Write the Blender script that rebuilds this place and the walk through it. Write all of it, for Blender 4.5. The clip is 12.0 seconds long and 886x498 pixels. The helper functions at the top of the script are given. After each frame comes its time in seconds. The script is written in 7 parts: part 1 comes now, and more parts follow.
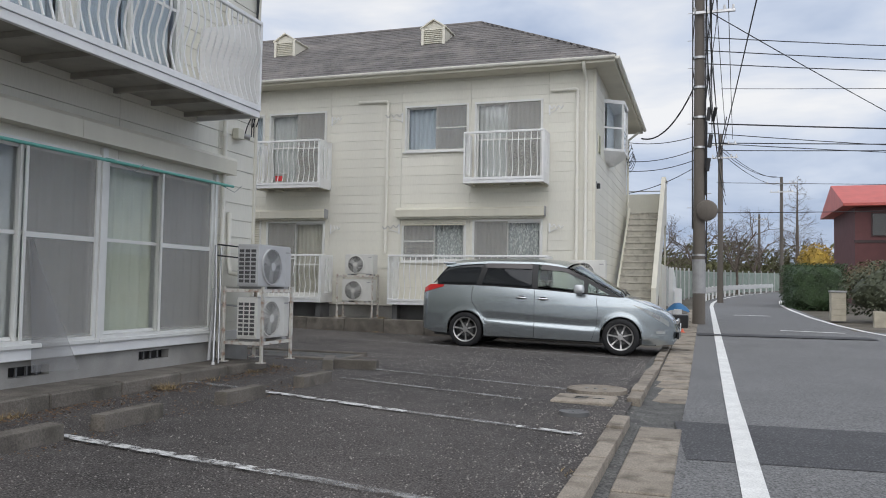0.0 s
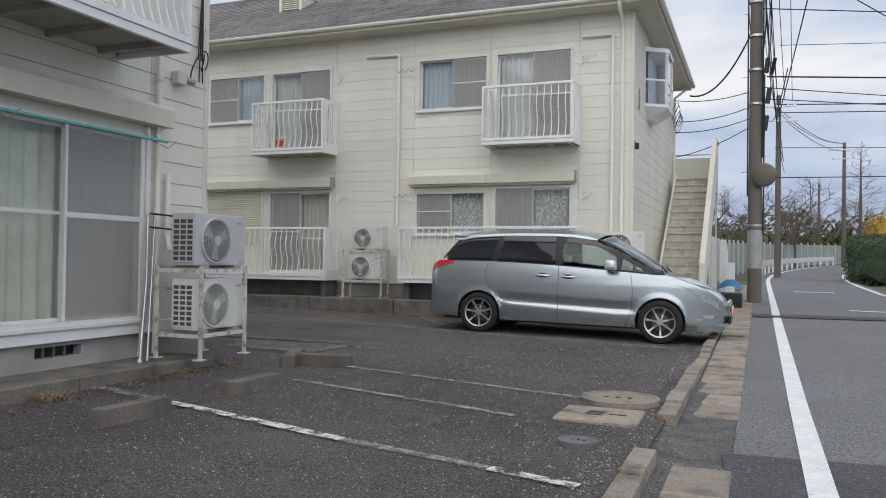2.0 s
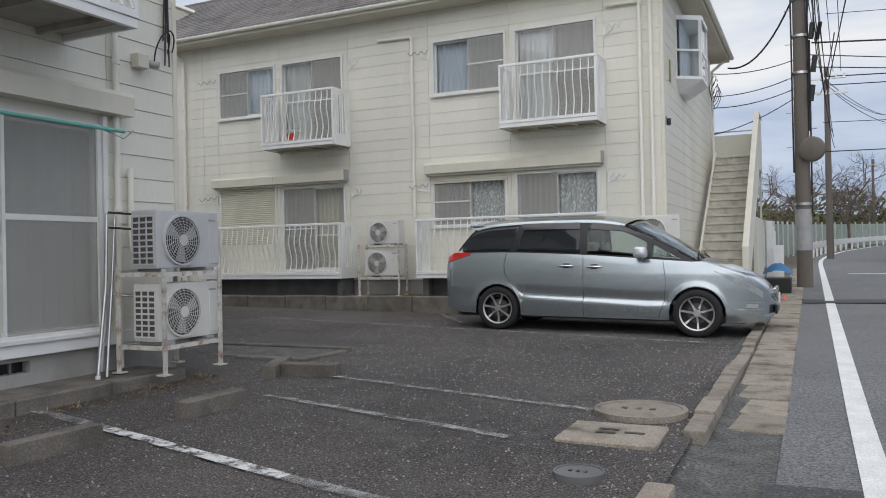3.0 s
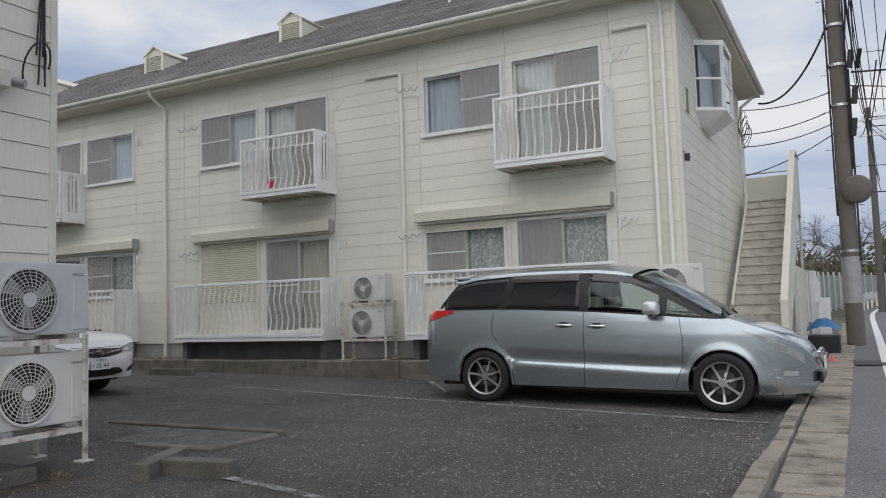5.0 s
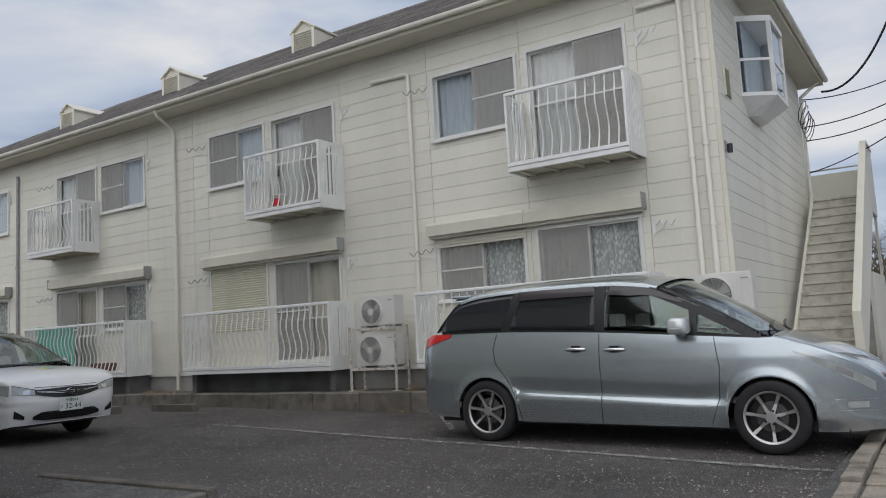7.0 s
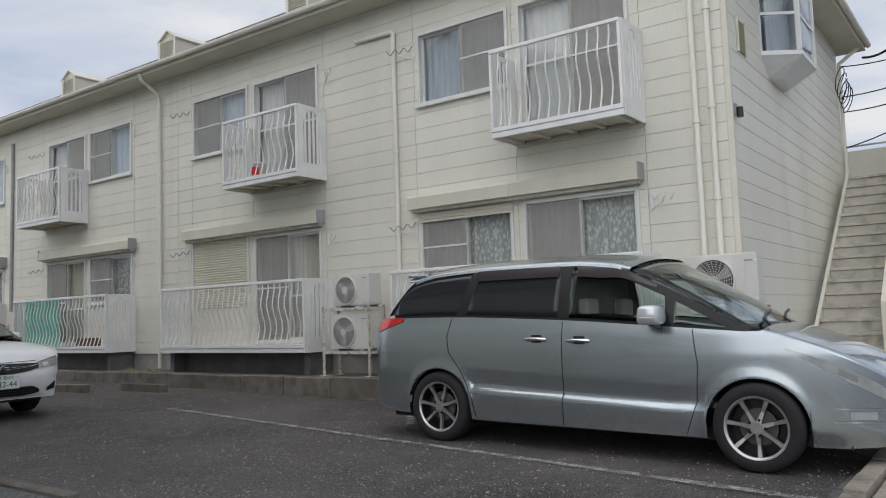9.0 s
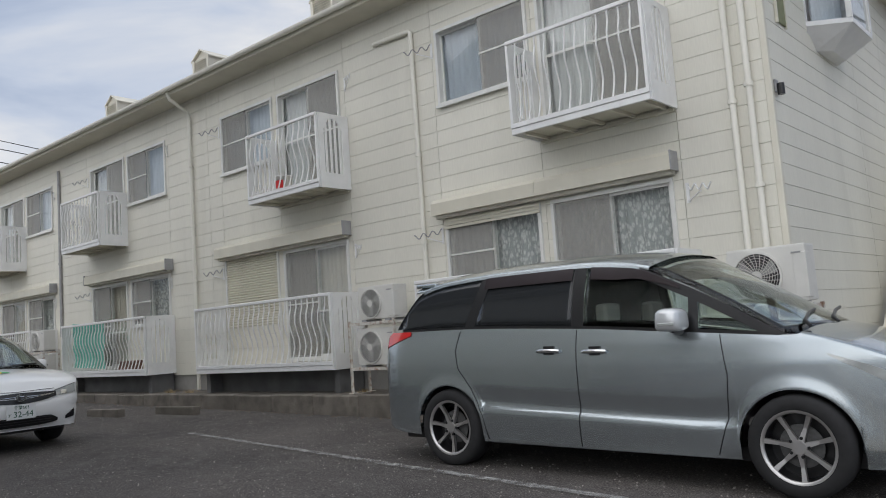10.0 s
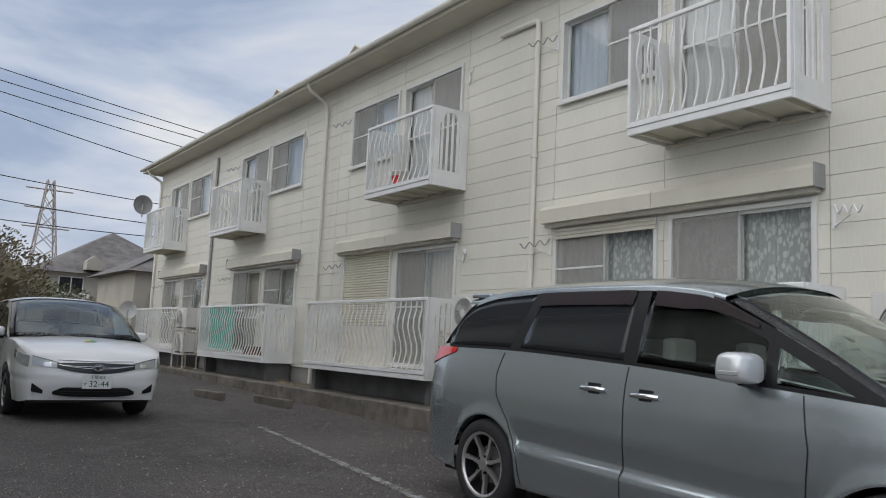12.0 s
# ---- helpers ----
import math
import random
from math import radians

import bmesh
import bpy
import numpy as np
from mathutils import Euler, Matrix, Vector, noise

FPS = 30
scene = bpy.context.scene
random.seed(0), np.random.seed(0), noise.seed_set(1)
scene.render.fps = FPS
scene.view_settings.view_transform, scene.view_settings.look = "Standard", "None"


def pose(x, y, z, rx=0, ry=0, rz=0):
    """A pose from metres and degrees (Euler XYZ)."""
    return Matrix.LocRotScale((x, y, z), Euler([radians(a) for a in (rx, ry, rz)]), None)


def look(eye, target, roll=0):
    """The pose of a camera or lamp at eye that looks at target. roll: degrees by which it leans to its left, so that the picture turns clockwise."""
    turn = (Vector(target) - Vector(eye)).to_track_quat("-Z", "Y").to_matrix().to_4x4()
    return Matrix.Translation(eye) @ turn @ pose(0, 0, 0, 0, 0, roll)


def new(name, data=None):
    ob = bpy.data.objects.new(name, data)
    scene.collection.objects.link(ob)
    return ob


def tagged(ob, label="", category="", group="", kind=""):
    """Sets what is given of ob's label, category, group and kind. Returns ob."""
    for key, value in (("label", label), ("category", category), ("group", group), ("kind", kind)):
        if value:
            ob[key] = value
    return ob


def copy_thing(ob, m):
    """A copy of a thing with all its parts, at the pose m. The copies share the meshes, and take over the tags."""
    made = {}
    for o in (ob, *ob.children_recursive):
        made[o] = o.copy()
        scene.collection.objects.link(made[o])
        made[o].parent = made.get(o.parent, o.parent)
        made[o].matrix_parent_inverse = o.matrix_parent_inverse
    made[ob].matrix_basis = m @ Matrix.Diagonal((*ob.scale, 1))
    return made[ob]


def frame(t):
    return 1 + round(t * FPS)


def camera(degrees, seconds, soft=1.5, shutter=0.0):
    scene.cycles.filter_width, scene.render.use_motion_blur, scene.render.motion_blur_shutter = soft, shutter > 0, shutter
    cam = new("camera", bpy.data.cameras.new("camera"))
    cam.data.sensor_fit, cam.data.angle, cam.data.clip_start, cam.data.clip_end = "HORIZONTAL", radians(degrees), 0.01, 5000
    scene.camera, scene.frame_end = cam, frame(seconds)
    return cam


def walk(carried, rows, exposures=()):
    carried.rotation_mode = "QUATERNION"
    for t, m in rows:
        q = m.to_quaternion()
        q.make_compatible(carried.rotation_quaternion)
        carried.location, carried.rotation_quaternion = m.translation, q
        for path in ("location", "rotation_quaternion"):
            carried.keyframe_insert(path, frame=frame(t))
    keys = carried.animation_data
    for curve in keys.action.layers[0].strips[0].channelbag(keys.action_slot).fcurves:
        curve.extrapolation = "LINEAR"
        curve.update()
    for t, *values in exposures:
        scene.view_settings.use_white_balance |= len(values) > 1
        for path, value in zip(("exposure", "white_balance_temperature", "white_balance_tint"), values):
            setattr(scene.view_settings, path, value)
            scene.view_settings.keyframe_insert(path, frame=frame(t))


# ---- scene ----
cam = camera(58.7, 12.0, soft=1.0)
METRES, EYE, TILT, LEAN, TURN = 10.92, 1.28, 0.0, 0.0, 18.4
ROWS = [
    (0.0, 0.0, 0.0, 0.0, -0.05, 2.7, -1.05),
    (0.5, 0.0141, 0.0475, 0.0022, -0.65, 2.39, -0.74),
    (1.0, 0.0262, 0.098, 0.0033, -0.51, 0.55, -1.31),
    (1.5, 0.0441, 0.1429, 0.0051, 1.83, -0.35, -1.15),
    (2.0, 0.0597, 0.1921, 0.0043, 3.47, 0.76, -0.8),
    (2.5, 0.0813, 0.2399, 0.004, 5.48, -0.46, 0.85),
    (4.5, 0.1347, 0.4219, 0.0025, 8.67, 4.03, 0.48),
    (5.0, 0.1515, 0.4605, 0.0039, 9.51, 4.45, 1.76),
    (5.5, 0.1633, 0.5002, 0.0049, 9.77, 5.43, 1.05),
    (6.0, 0.1836, 0.5374, 0.0052, 10.33, 5.26, 1.55),
    (6.5, 0.1946, 0.5749, 0.0024, 11.52, 5.74, 1.87),
    (7.0, 0.2084, 0.6095, 0.003, 14.75, 6.26, 3.23),
    (9.0, 0.2639, 0.7316, 0.003, 17.83, 4.95, 1.92),
    (9.5, 0.2771, 0.7698, 0.0034, 17.99, 4.89, 1.36),
    (10.0, 0.2949, 0.8045, 0.0041, 22.98, 5.8, 4.07),
    (10.5, 0.3014, 0.8403, 0.0001, 29.02, 6.15, 1.87),
    (11.0, 0.316, 0.8719, 0.001, 33.17, 7.43, 0.73),
    (11.5, 0.3313, 0.9017, 0.0035, 34.74, 7.61, 0.21),
    (12.0, 0.3383, 0.9355, 0.0026, 35.57, 7.1, -2.74),
]
walk(cam, [(t, pose(0, 0, EYE, TILT, LEAN, TURN) @ pose(METRES * x, METRES * y, METRES * z, 90 + pitch, roll, yaw)) for t, x, y, z, yaw, pitch, roll in ROWS], exposures=[(0.0, 0.22), (0.5, 0.0), (1.0, 0.03), (2.0, 0.22), (2.5, 0.2), (4.5, 0.1), (5.5, 0.0), (7.0, -0.04), (9.5, 0.08), (12.0, 0.04)])

# ---- world, sun, exposure ----
world = bpy.data.worlds.new("overcast")
scene.world = world
world.use_nodes = True
wn, wl = world.node_tree.nodes, world.node_tree.links
wn.clear()
sky = wn.new("ShaderNodeTexSky")
sky.sky_type = "NISHITA"
sky.sun_disc = False
SUN_EL, SUN_ROT = radians(53.2), radians(171.5)
sky.sun_elevation, sky.sun_rotation = SUN_EL, SUN_ROT
sky.air_density, sky.dust_density = 1.0, 2.0
geo = wn.new("ShaderNodeTexCoord")
mp = wn.new("ShaderNodeMapping")
mp.inputs["Scale"].default_value = (1.0, 1.0, 3.4)
n1 = wn.new("ShaderNodeTexNoise")
n1.inputs["Scale"].default_value, n1.inputs["Detail"].default_value, n1.inputs["Roughness"].default_value = 2.3, 6.0, 0.52
n1.inputs["Distortion"].default_value = 0.3
ramp = wn.new("ShaderNodeValToRGB")
ramp.color_ramp.elements[0].position, ramp.color_ramp.elements[1].position = 0.39, 0.64
ramp.color_ramp.elements[0].color = (0.36, 0.44, 0.60, 1)
ramp.color_ramp.elements[1].color = (0.82, 0.825, 0.84, 1)
e = ramp.color_ramp.elements.new(0.5)
e.color = (0.55, 0.615, 0.74, 1)
skym = wn.new("ShaderNodeVectorMath")
skym.operation = "SCALE"
skym.inputs["Scale"].default_value = 0.07
mixw = wn.new("ShaderNodeMix")
mixw.data_type = "RGBA"
mixw.inputs["Factor"].default_value = 0.9
bg = wn.new("ShaderNodeBackground")
bg.inputs["Strength"].default_value = 1.0
wo = wn.new("ShaderNodeOutputWorld")
wl.new(geo.outputs["Generated"], mp.inputs["Vector"])
wl.new(mp.outputs["Vector"], n1.inputs["Vector"])
wl.new(n1.outputs["Fac"], ramp.inputs["Fac"])
wl.new(sky.outputs["Color"], skym.inputs[0])
wl.new(skym.outputs["Vector"], mixw.inputs["A"])
wl.new(ramp.outputs["Color"], mixw.inputs["B"])
wl.new(mixw.outputs["Result"], bg.inputs["Color"])
wl.new(bg.outputs["Background"], wo.inputs["Surface"])
sun_data = bpy.data.lights.new("sun", "SUN")
sun_data.energy, sun_data.angle, sun_data.color = 1.85, radians(100), (1.0, 0.97, 0.93)
sun = new("sun", sun_data)
sun.matrix_world = look((6, -40, 54), (0, 0, 0))

# ---- materials ----
def mat(name, color, rough=0.6, metal=0.0, vary=0.12, scale=6.0, fine=0.0, fine_scale=120.0, bump=0.0, bump_scale=80.0,
        dirt=None, dirt_amount=0.0, dirt_scale=1.5, island=0.0, coat=0.0, streak=False, spec=0.5):
    m = bpy.data.materials.new(name)
    m.use_nodes = True
    nt = m.node_tree
    n, l = nt.nodes, nt.links
    b = n["Principled BSDF"]
    b.inputs["Roughness"].default_value, b.inputs["Metallic"].default_value = rough, metal
    b.inputs["Coat Weight"].default_value = coat
    b.inputs["Specular IOR Level"].default_value = spec
    tc = n.new("ShaderNodeTexCoord")
    geo_n = n.new("ShaderNodeNewGeometry")
    src = geo_n.outputs["Position"]
    mapn = n.new("ShaderNodeMapping")
    l.new(src, mapn.inputs["Vector"])
    if streak:
        mapn.inputs["Scale"].default_value = (1, 1, 0.12)
    col = n.new("ShaderNodeRGB")
    col.outputs[0].default_value = (*color, 1)
    out = col.outputs[0]

    def noise_fac(sc, detail, lo, hi):
        t = n.new("ShaderNodeTexNoise")
        t.inputs["Scale"].default_value, t.inputs["Detail"].default_value = sc, detail
        l.new(mapn.outputs["Vector"], t.inputs["Vector"])
        r = n.new("ShaderNodeMapRange")
        r.inputs["From Min"].default_value, r.inputs["From Max"].default_value = 0.3, 0.7
        r.inputs["To Min"].default_value, r.inputs["To Max"].default_value = lo, hi
        l.new(t.outputs["Fac"], r.inputs["Value"])
        return r.outputs["Result"]

    def times(c, f):
        v = n.new("ShaderNodeVectorMath")
        v.operation = "SCALE"
        l.new(c, v.inputs[0])
        l.new(f, v.inputs["Scale"])
        return v.outputs["Vector"]
    if vary:
        out = times(out, noise_fac(scale, 4, 1 - vary, 1 + vary))
    if fine:
        out = times(out, noise_fac(fine_scale, 2, 1 - fine, 1 + fine))
    if island:
        oi = n.new("ShaderNodeObjectInfo")
        r = n.new("ShaderNodeMapRange")
        r.inputs["To Min"].default_value, r.inputs["To Max"].default_value = 1 - island, 1 + island
        l.new(oi.outputs["Random"], r.inputs["Value"])
        out = times(out, r.outputs["Result"])
    if dirt:
        f = noise_fac(dirt_scale, 8, -0.6, dirt_amount)
        mx = n.new("ShaderNodeMix")
        mx.data_type = "RGBA"
        mx.inputs["B"].default_value = (*dirt, 1)
        l.new(f, mx.inputs["Factor"])
        l.new(out, mx.inputs["A"])
        out = mx.outputs["Result"]
    l.new(out, b.inputs["Base Color"])
    if bump:
        t = n.new("ShaderNodeTexNoise")
        t.inputs["Scale"].default_value, t.inputs["Detail"].default_value = bump_scale, 3
        l.new(src, t.inputs["Vector"])
        bp = n.new("ShaderNodeBump")
        bp.inputs["Strength"].default_value, bp.inputs["Distance"].default_value = bump, 0.01
        l.new(t.outputs["Fac"], bp.inputs["Height"])
        l.new(bp.outputs["Normal"], b.inputs["Normal"])
    return m


def glass_mat(name, tint, rough=0.02, trans=1.0):
    m = bpy.data.materials.new(name)
    m.use_nodes = True
    b = m.node_tree.nodes["Principled BSDF"]
    b.inputs["Base Color"].default_value = (*tint, 1)
    b.inputs["Roughness"].default_value, b.inputs["Transmission Weight"].default_value = rough, trans
    b.inputs["IOR"].default_value = 1.45
    return m


def veil_mat(name, color, opacity):
    m = bpy.data.materials.new(name)
    m.use_nodes = True
    n, l = m.node_tree.nodes, m.node_tree.links
    b = n["Principled BSDF"]
    b.inputs["Base Color"].default_value = (*color, 1)
    b.inputs["Roughness"].default_value = 0.9
    tr = n.new("ShaderNodeBsdfTransparent")
    mx = n.new("ShaderNodeMixShader")
    mx.inputs["Fac"].default_value = opacity
    l.new(tr.outputs[0], mx.inputs[1])
    l.new(b.outputs[0], mx.inputs[2])
    l.new(mx.outputs[0], n["Material Output"].inputs["Surface"])
    return m


M_SIDING = mat("cream_siding", (0.72, 0.70, 0.615), 0.55, vary=0.05, scale=1.2, fine=0.03, fine_scale=60, dirt=(0.42, 0.40, 0.33), dirt_amount=0.12, dirt_scale=2.0, island=0.025, bump=0.12, bump_scale=90, streak=True)
M_BACK = mat("siding_joint", (0.60, 0.58, 0.50), 0.8)
M_TRIM = mat("cream_trim", (0.68, 0.65, 0.55), 0.45, vary=0.05, scale=3, dirt=(0.4, 0.38, 0.32), dirt_amount=0.1)
# Darker, mottled grey than the hood steel, for the neighbour's deck and joists.
M_DECK = mat("dark_mottled_deck", (0.36, 0.34, 0.30), 0.7, vary=0.15, scale=3, dirt=(0.18, 0.16, 0.13), dirt_amount=0.4, dirt_scale=4)
M_HOOD = mat("cream_steel_hood", (0.64, 0.61, 0.51), 0.45, vary=0.05, scale=3, dirt=(0.36, 0.34, 0.3), dirt_amount=0.15, streak=True)
M_CAP = mat("grey_end_cap", (0.33, 0.33, 0.33), 0.5)
M_WHITE = mat("white_painted_steel", (0.80, 0.80, 0.79), 0.4, vary=0.05, scale=4, dirt=(0.5, 0.48, 0.42), dirt_amount=0.12, dirt_scale=5)
M_PVC = mat("cream_pvc", (0.78, 0.76, 0.68), 0.4, vary=0.06, scale=5, streak=True)
M_ALU = mat("white_aluminium", (0.72, 0.72, 0.69), 0.35, vary=0.05)
M_SOFFIT = mat("soffit_board", (0.60, 0.57, 0.48), 0.7, vary=0.06, scale=2)
M_ROOF = mat("slate_roof", (0.13, 0.12, 0.115), 0.75, vary=0.3, scale=2.5, fine=0.3, fine_scale=25, dirt=(0.25, 0.228, 0.21), dirt_amount=0.6, dirt_scale=1.2, bump=0.4, bump_scale=40, island=0.12)
M_FOUND = mat("foundation_concrete", (0.33, 0.32, 0.30), 0.85, vary=0.15, scale=2.5, fine=0.08, dirt=(0.13, 0.12, 0.1), dirt_amount=0.5, bump=0.3)
# Dark copy of the foundation grey: gap shade below terraces, iron cover, vent bars.
M_GAP_IRON_DK = mat("gap_shade_and_iron_grey", (0.13, 0.13, 0.13), 0.8, vary=0.2, scale=3)
M_CONC = mat("weathered_concrete", (0.152, 0.135, 0.115), 0.9, vary=0.25, scale=3, fine=0.25, fine_scale=70, dirt=(0.07, 0.065, 0.05), dirt_amount=0.75, dirt_scale=3.5, bump=0.6, bump_scale=60, island=0.15)
M_KERB = mat("tan_kerb_concrete", (0.31, 0.27, 0.22), 0.9, vary=0.22, scale=4, fine=0.25, fine_scale=80, dirt=(0.09, 0.075, 0.058), dirt_amount=0.9, dirt_scale=4, bump=0.6, bump_scale=60, island=0.12)
M_LOT = mat("old_asphalt", (0.058, 0.0505, 0.0465), 0.88, vary=0.42, scale=0.55, fine=0.9, fine_scale=75, dirt=(0.095, 0.087, 0.081), dirt_amount=0.6, dirt_scale=4.0, bump=1.0, bump_scale=90)
M_ROAD = mat("road_asphalt", (0.145, 0.145, 0.145), 0.88, vary=0.1, scale=0.7, fine=0.6, fine_scale=55, dirt=(0.10, 0.10, 0.10), dirt_amount=0.35, dirt_scale=0.8, bump=0.6, bump_scale=100)
M_PATCH = mat("dark_asphalt_patch", (0.062, 0.062, 0.066), 0.85, vary=0.2, scale=1.5, fine=0.5, fine_scale=95, bump=0.6, bump_scale=100)
M_GRAVEL = mat("gravelly_asphalt", (0.10, 0.098, 0.092), 0.9, vary=0.3, scale=5, fine=0.6, fine_scale=50, bump=1.0, bump_scale=50)
M_EARTH = mat("bare_earth", (0.115, 0.10, 0.08), 0.95, vary=0.3, scale=1.2, fine=0.3, fine_scale=60, dirt=(0.07, 0.08, 0.04), dirt_amount=0.6, bump=0.6)
M_LINE0 = mat("white_road_paint", (0.72, 0.72, 0.70), 0.7, vary=0.08, scale=4, fine=0.12, fine_scale=90, dirt=(0.3, 0.3, 0.29), dirt_amount=0.25, dirt_scale=9)


def worn_paint(name, keep, soft=0.05, shade=0.70):
    m = mat(name, (shade, shade, shade * 0.97), 0.75, vary=0.1, scale=4, fine=0.15, fine_scale=90)
    n, l = m.node_tree.nodes, m.node_tree.links
    g = n.new("ShaderNodeNewGeometry")
    t = n.new("ShaderNodeTexNoise")
    t.inputs["Scale"].default_value, t.inputs["Detail"].default_value, t.inputs["Roughness"].default_value = 7.0, 8.0, 0.75
    r = n.new("ShaderNodeMapRange")
    r.inputs["From Min"].default_value, r.inputs["From Max"].default_value = keep - soft, keep + soft
    tr, mx = n.new("ShaderNodeBsdfTransparent"), n.new("ShaderNodeMixShader")
    l.new(g.outputs["Position"], t.inputs["Vector"])
    l.new(t.outputs["Fac"], r.inputs["Value"])
    l.new(r.outputs["Result"], mx.inputs[0])
    l.new(tr.outputs[0], mx.inputs[1])
    l.new(n["Principled BSDF"].outputs[0], mx.inputs[2])
    l.new(mx.outputs[0], n["Material Output"].inputs["Surface"])
    return m


M_LINE = worn_paint("white_road_paint", 0.30)
M_WORN = worn_paint("worn_stall_paint", 0.485, 0.07, 0.62)
M_FAINT = worn_paint("faint_stall_paint", 0.56, 0.17, 0.42)
M_RUST = mat("rusty_painted_angle", (0.62, 0.60, 0.55), 0.6, vary=0.1, dirt=(0.27, 0.12, 0.05), dirt_amount=0.8, dirt_scale=14)
M_ACW = mat("ac_ivory_shell", (0.66, 0.65, 0.61), 0.45, vary=0.04, dirt=(0.45, 0.43, 0.38), dirt_amount=0.15, dirt_scale=5)
M_ACG = mat("ac_grey_shell", (0.50, 0.50, 0.50), 0.45, vary=0.05, dirt=(0.35, 0.33, 0.3), dirt_amount=0.2, dirt_scale=5)
M_DARK = mat("dark_plastic", (0.012, 0.012, 0.013), 0.3, vary=0.1)
M_FIN = mat("dark_fins", (0.09, 0.09, 0.09), 0.6, vary=0.2, scale=40)
M_GREENPOLE = mat("green_laundry_pole", (0.14, 0.42, 0.36), 0.4, vary=0.1)
M_STEEL = mat("stainless_pipe", (0.5, 0.5, 0.5), 0.3, metal=0.9)
M_WIRE = mat("black_cable", (0.02, 0.02, 0.022), 0.6)
M_POLE = mat("pole_concrete", (0.14, 0.122, 0.105), 0.85, vary=0.2, scale=2, fine=0.1, dirt=(0.12, 0.105, 0.09), dirt_amount=0.5, dirt_scale=2, streak=True)
M_CURTAIN = mat("pale_curtain", (0.66, 0.66, 0.65), 0.9, vary=0.08, scale=5)
M_CURTAIN_B = mat("blue_white_curtain", (0.54, 0.59, 0.65), 0.9, vary=0.08, scale=5)
M_CURTAIN_C = mat("beige_curtain", (0.62, 0.58, 0.50), 0.9, vary=0.08, scale=5)
M_CURTAIN_G = mat("sage_green_curtain", (0.70, 0.72, 0.60), 0.9, vary=0.08, scale=5)
M_GLASS = glass_mat("window_glass", (0.86, 0.89, 0.89))
M_FROST = glass_mat("frosted_glass", (0.8, 0.83, 0.85), 0.45)
M_SCREEN = veil_mat("grey_insect_screen", (0.45, 0.44, 0.41), 0.42)
M_ROOM = mat("room_plaster", (0.4, 0.39, 0.36), 0.9)
M_PAINT = mat("blue_silver_car_paint", (0.43, 0.475, 0.495), 0.27, metal=0.9, vary=0.015, fine=0.03, fine_scale=900, coat=1.0)
M_WPAINT = mat("white_car_paint", (0.84, 0.84, 0.83), 0.3, vary=0.01, coat=0.7)
M_CARGLASS = glass_mat("smoked_car_glass", (0.05, 0.055, 0.06), 0.01, 0.55)
M_CARCLEAR = glass_mat("clear_car_glass", (0.72, 0.80, 0.77), 0.01)
M_TYRE = mat("tyre_rubber", (0.016, 0.016, 0.017), 0.85, vary=0.15, scale=20)
M_RIM = mat("gunmetal_alloy", (0.52, 0.51, 0.50), 0.32, metal=0.85, vary=0.05)
M_CHROME = mat("chrome", (0.75, 0.75, 0.75), 0.12, metal=1.0, vary=0.0)
M_RED = mat("red_lens", (0.55, 0.02, 0.02), 0.15, coat=1.0, vary=0.05)
M_LAMP = mat("headlamp_lens", (0.42, 0.44, 0.43), 0.12, coat=1.0, metal=0.3, vary=0.15, scale=9)
M_PLATE = mat("plate_white", (0.75, 0.76, 0.75), 0.4, vary=0.02)
M_INK = mat("plate_green_ink", (0.02, 0.09, 0.05), 0.5, vary=0.0)
M_SILVER = mat("bright_silver_paint", (0.62, 0.64, 0.65), 0.25, metal=0.4, vary=0.02, coat=0.8)
M_SEAT = mat("seat_fabric", (0.24, 0.235, 0.22), 0.9)
M_VISOR = mat("smoked_acrylic_visor", (0.035, 0.028, 0.03), 0.15, vary=0.05, coat=0.6)


def lace_mat(name, thread, cloth):
    """Thin cloth with a woven leaf pattern."""
    m = mat(name, cloth, 0.9, vary=0.06, scale=5)
    n, l = m.node_tree.nodes, m.node_tree.links
    b = n["Principled BSDF"]
    old = b.inputs["Base Color"].links[0].from_socket
    g = n.new("ShaderNodeNewGeometry")
    mp_ = n.new("ShaderNodeMapping")
    mp_.inputs["Rotation"].default_value = (0, 0.6, 0)
    mp_.inputs["Scale"].default_value = (13, 3, 6)
    v_ = n.new("ShaderNodeTexVoronoi")
    v_.inputs["Scale"].default_value = 2.1
    r_ = n.new("ShaderNodeMapRange")
    r_.inputs["From Min"].default_value, r_.inputs["From Max"].default_value = 0.52, 0.36
    mx = n.new("ShaderNodeMix")
    mx.data_type = "RGBA"
    mx.inputs["B"].default_value = (*thread, 1)
    l.new(g.outputs["Position"], mp_.inputs["Vector"])
    l.new(mp_.outputs["Vector"], v_.inputs["Vector"])
    l.new(v_.outputs["Distance"], r_.inputs["Value"])
    l.new(r_.outputs["Result"], mx.inputs["Factor"])
    l.new(old, mx.inputs["A"])
    l.new(mx.outputs["Result"], b.inputs["Base Color"])
    return m


M_LACE = lace_mat("leaf_pattern_lace", (0.72, 0.72, 0.70), (0.44, 0.455, 0.45))


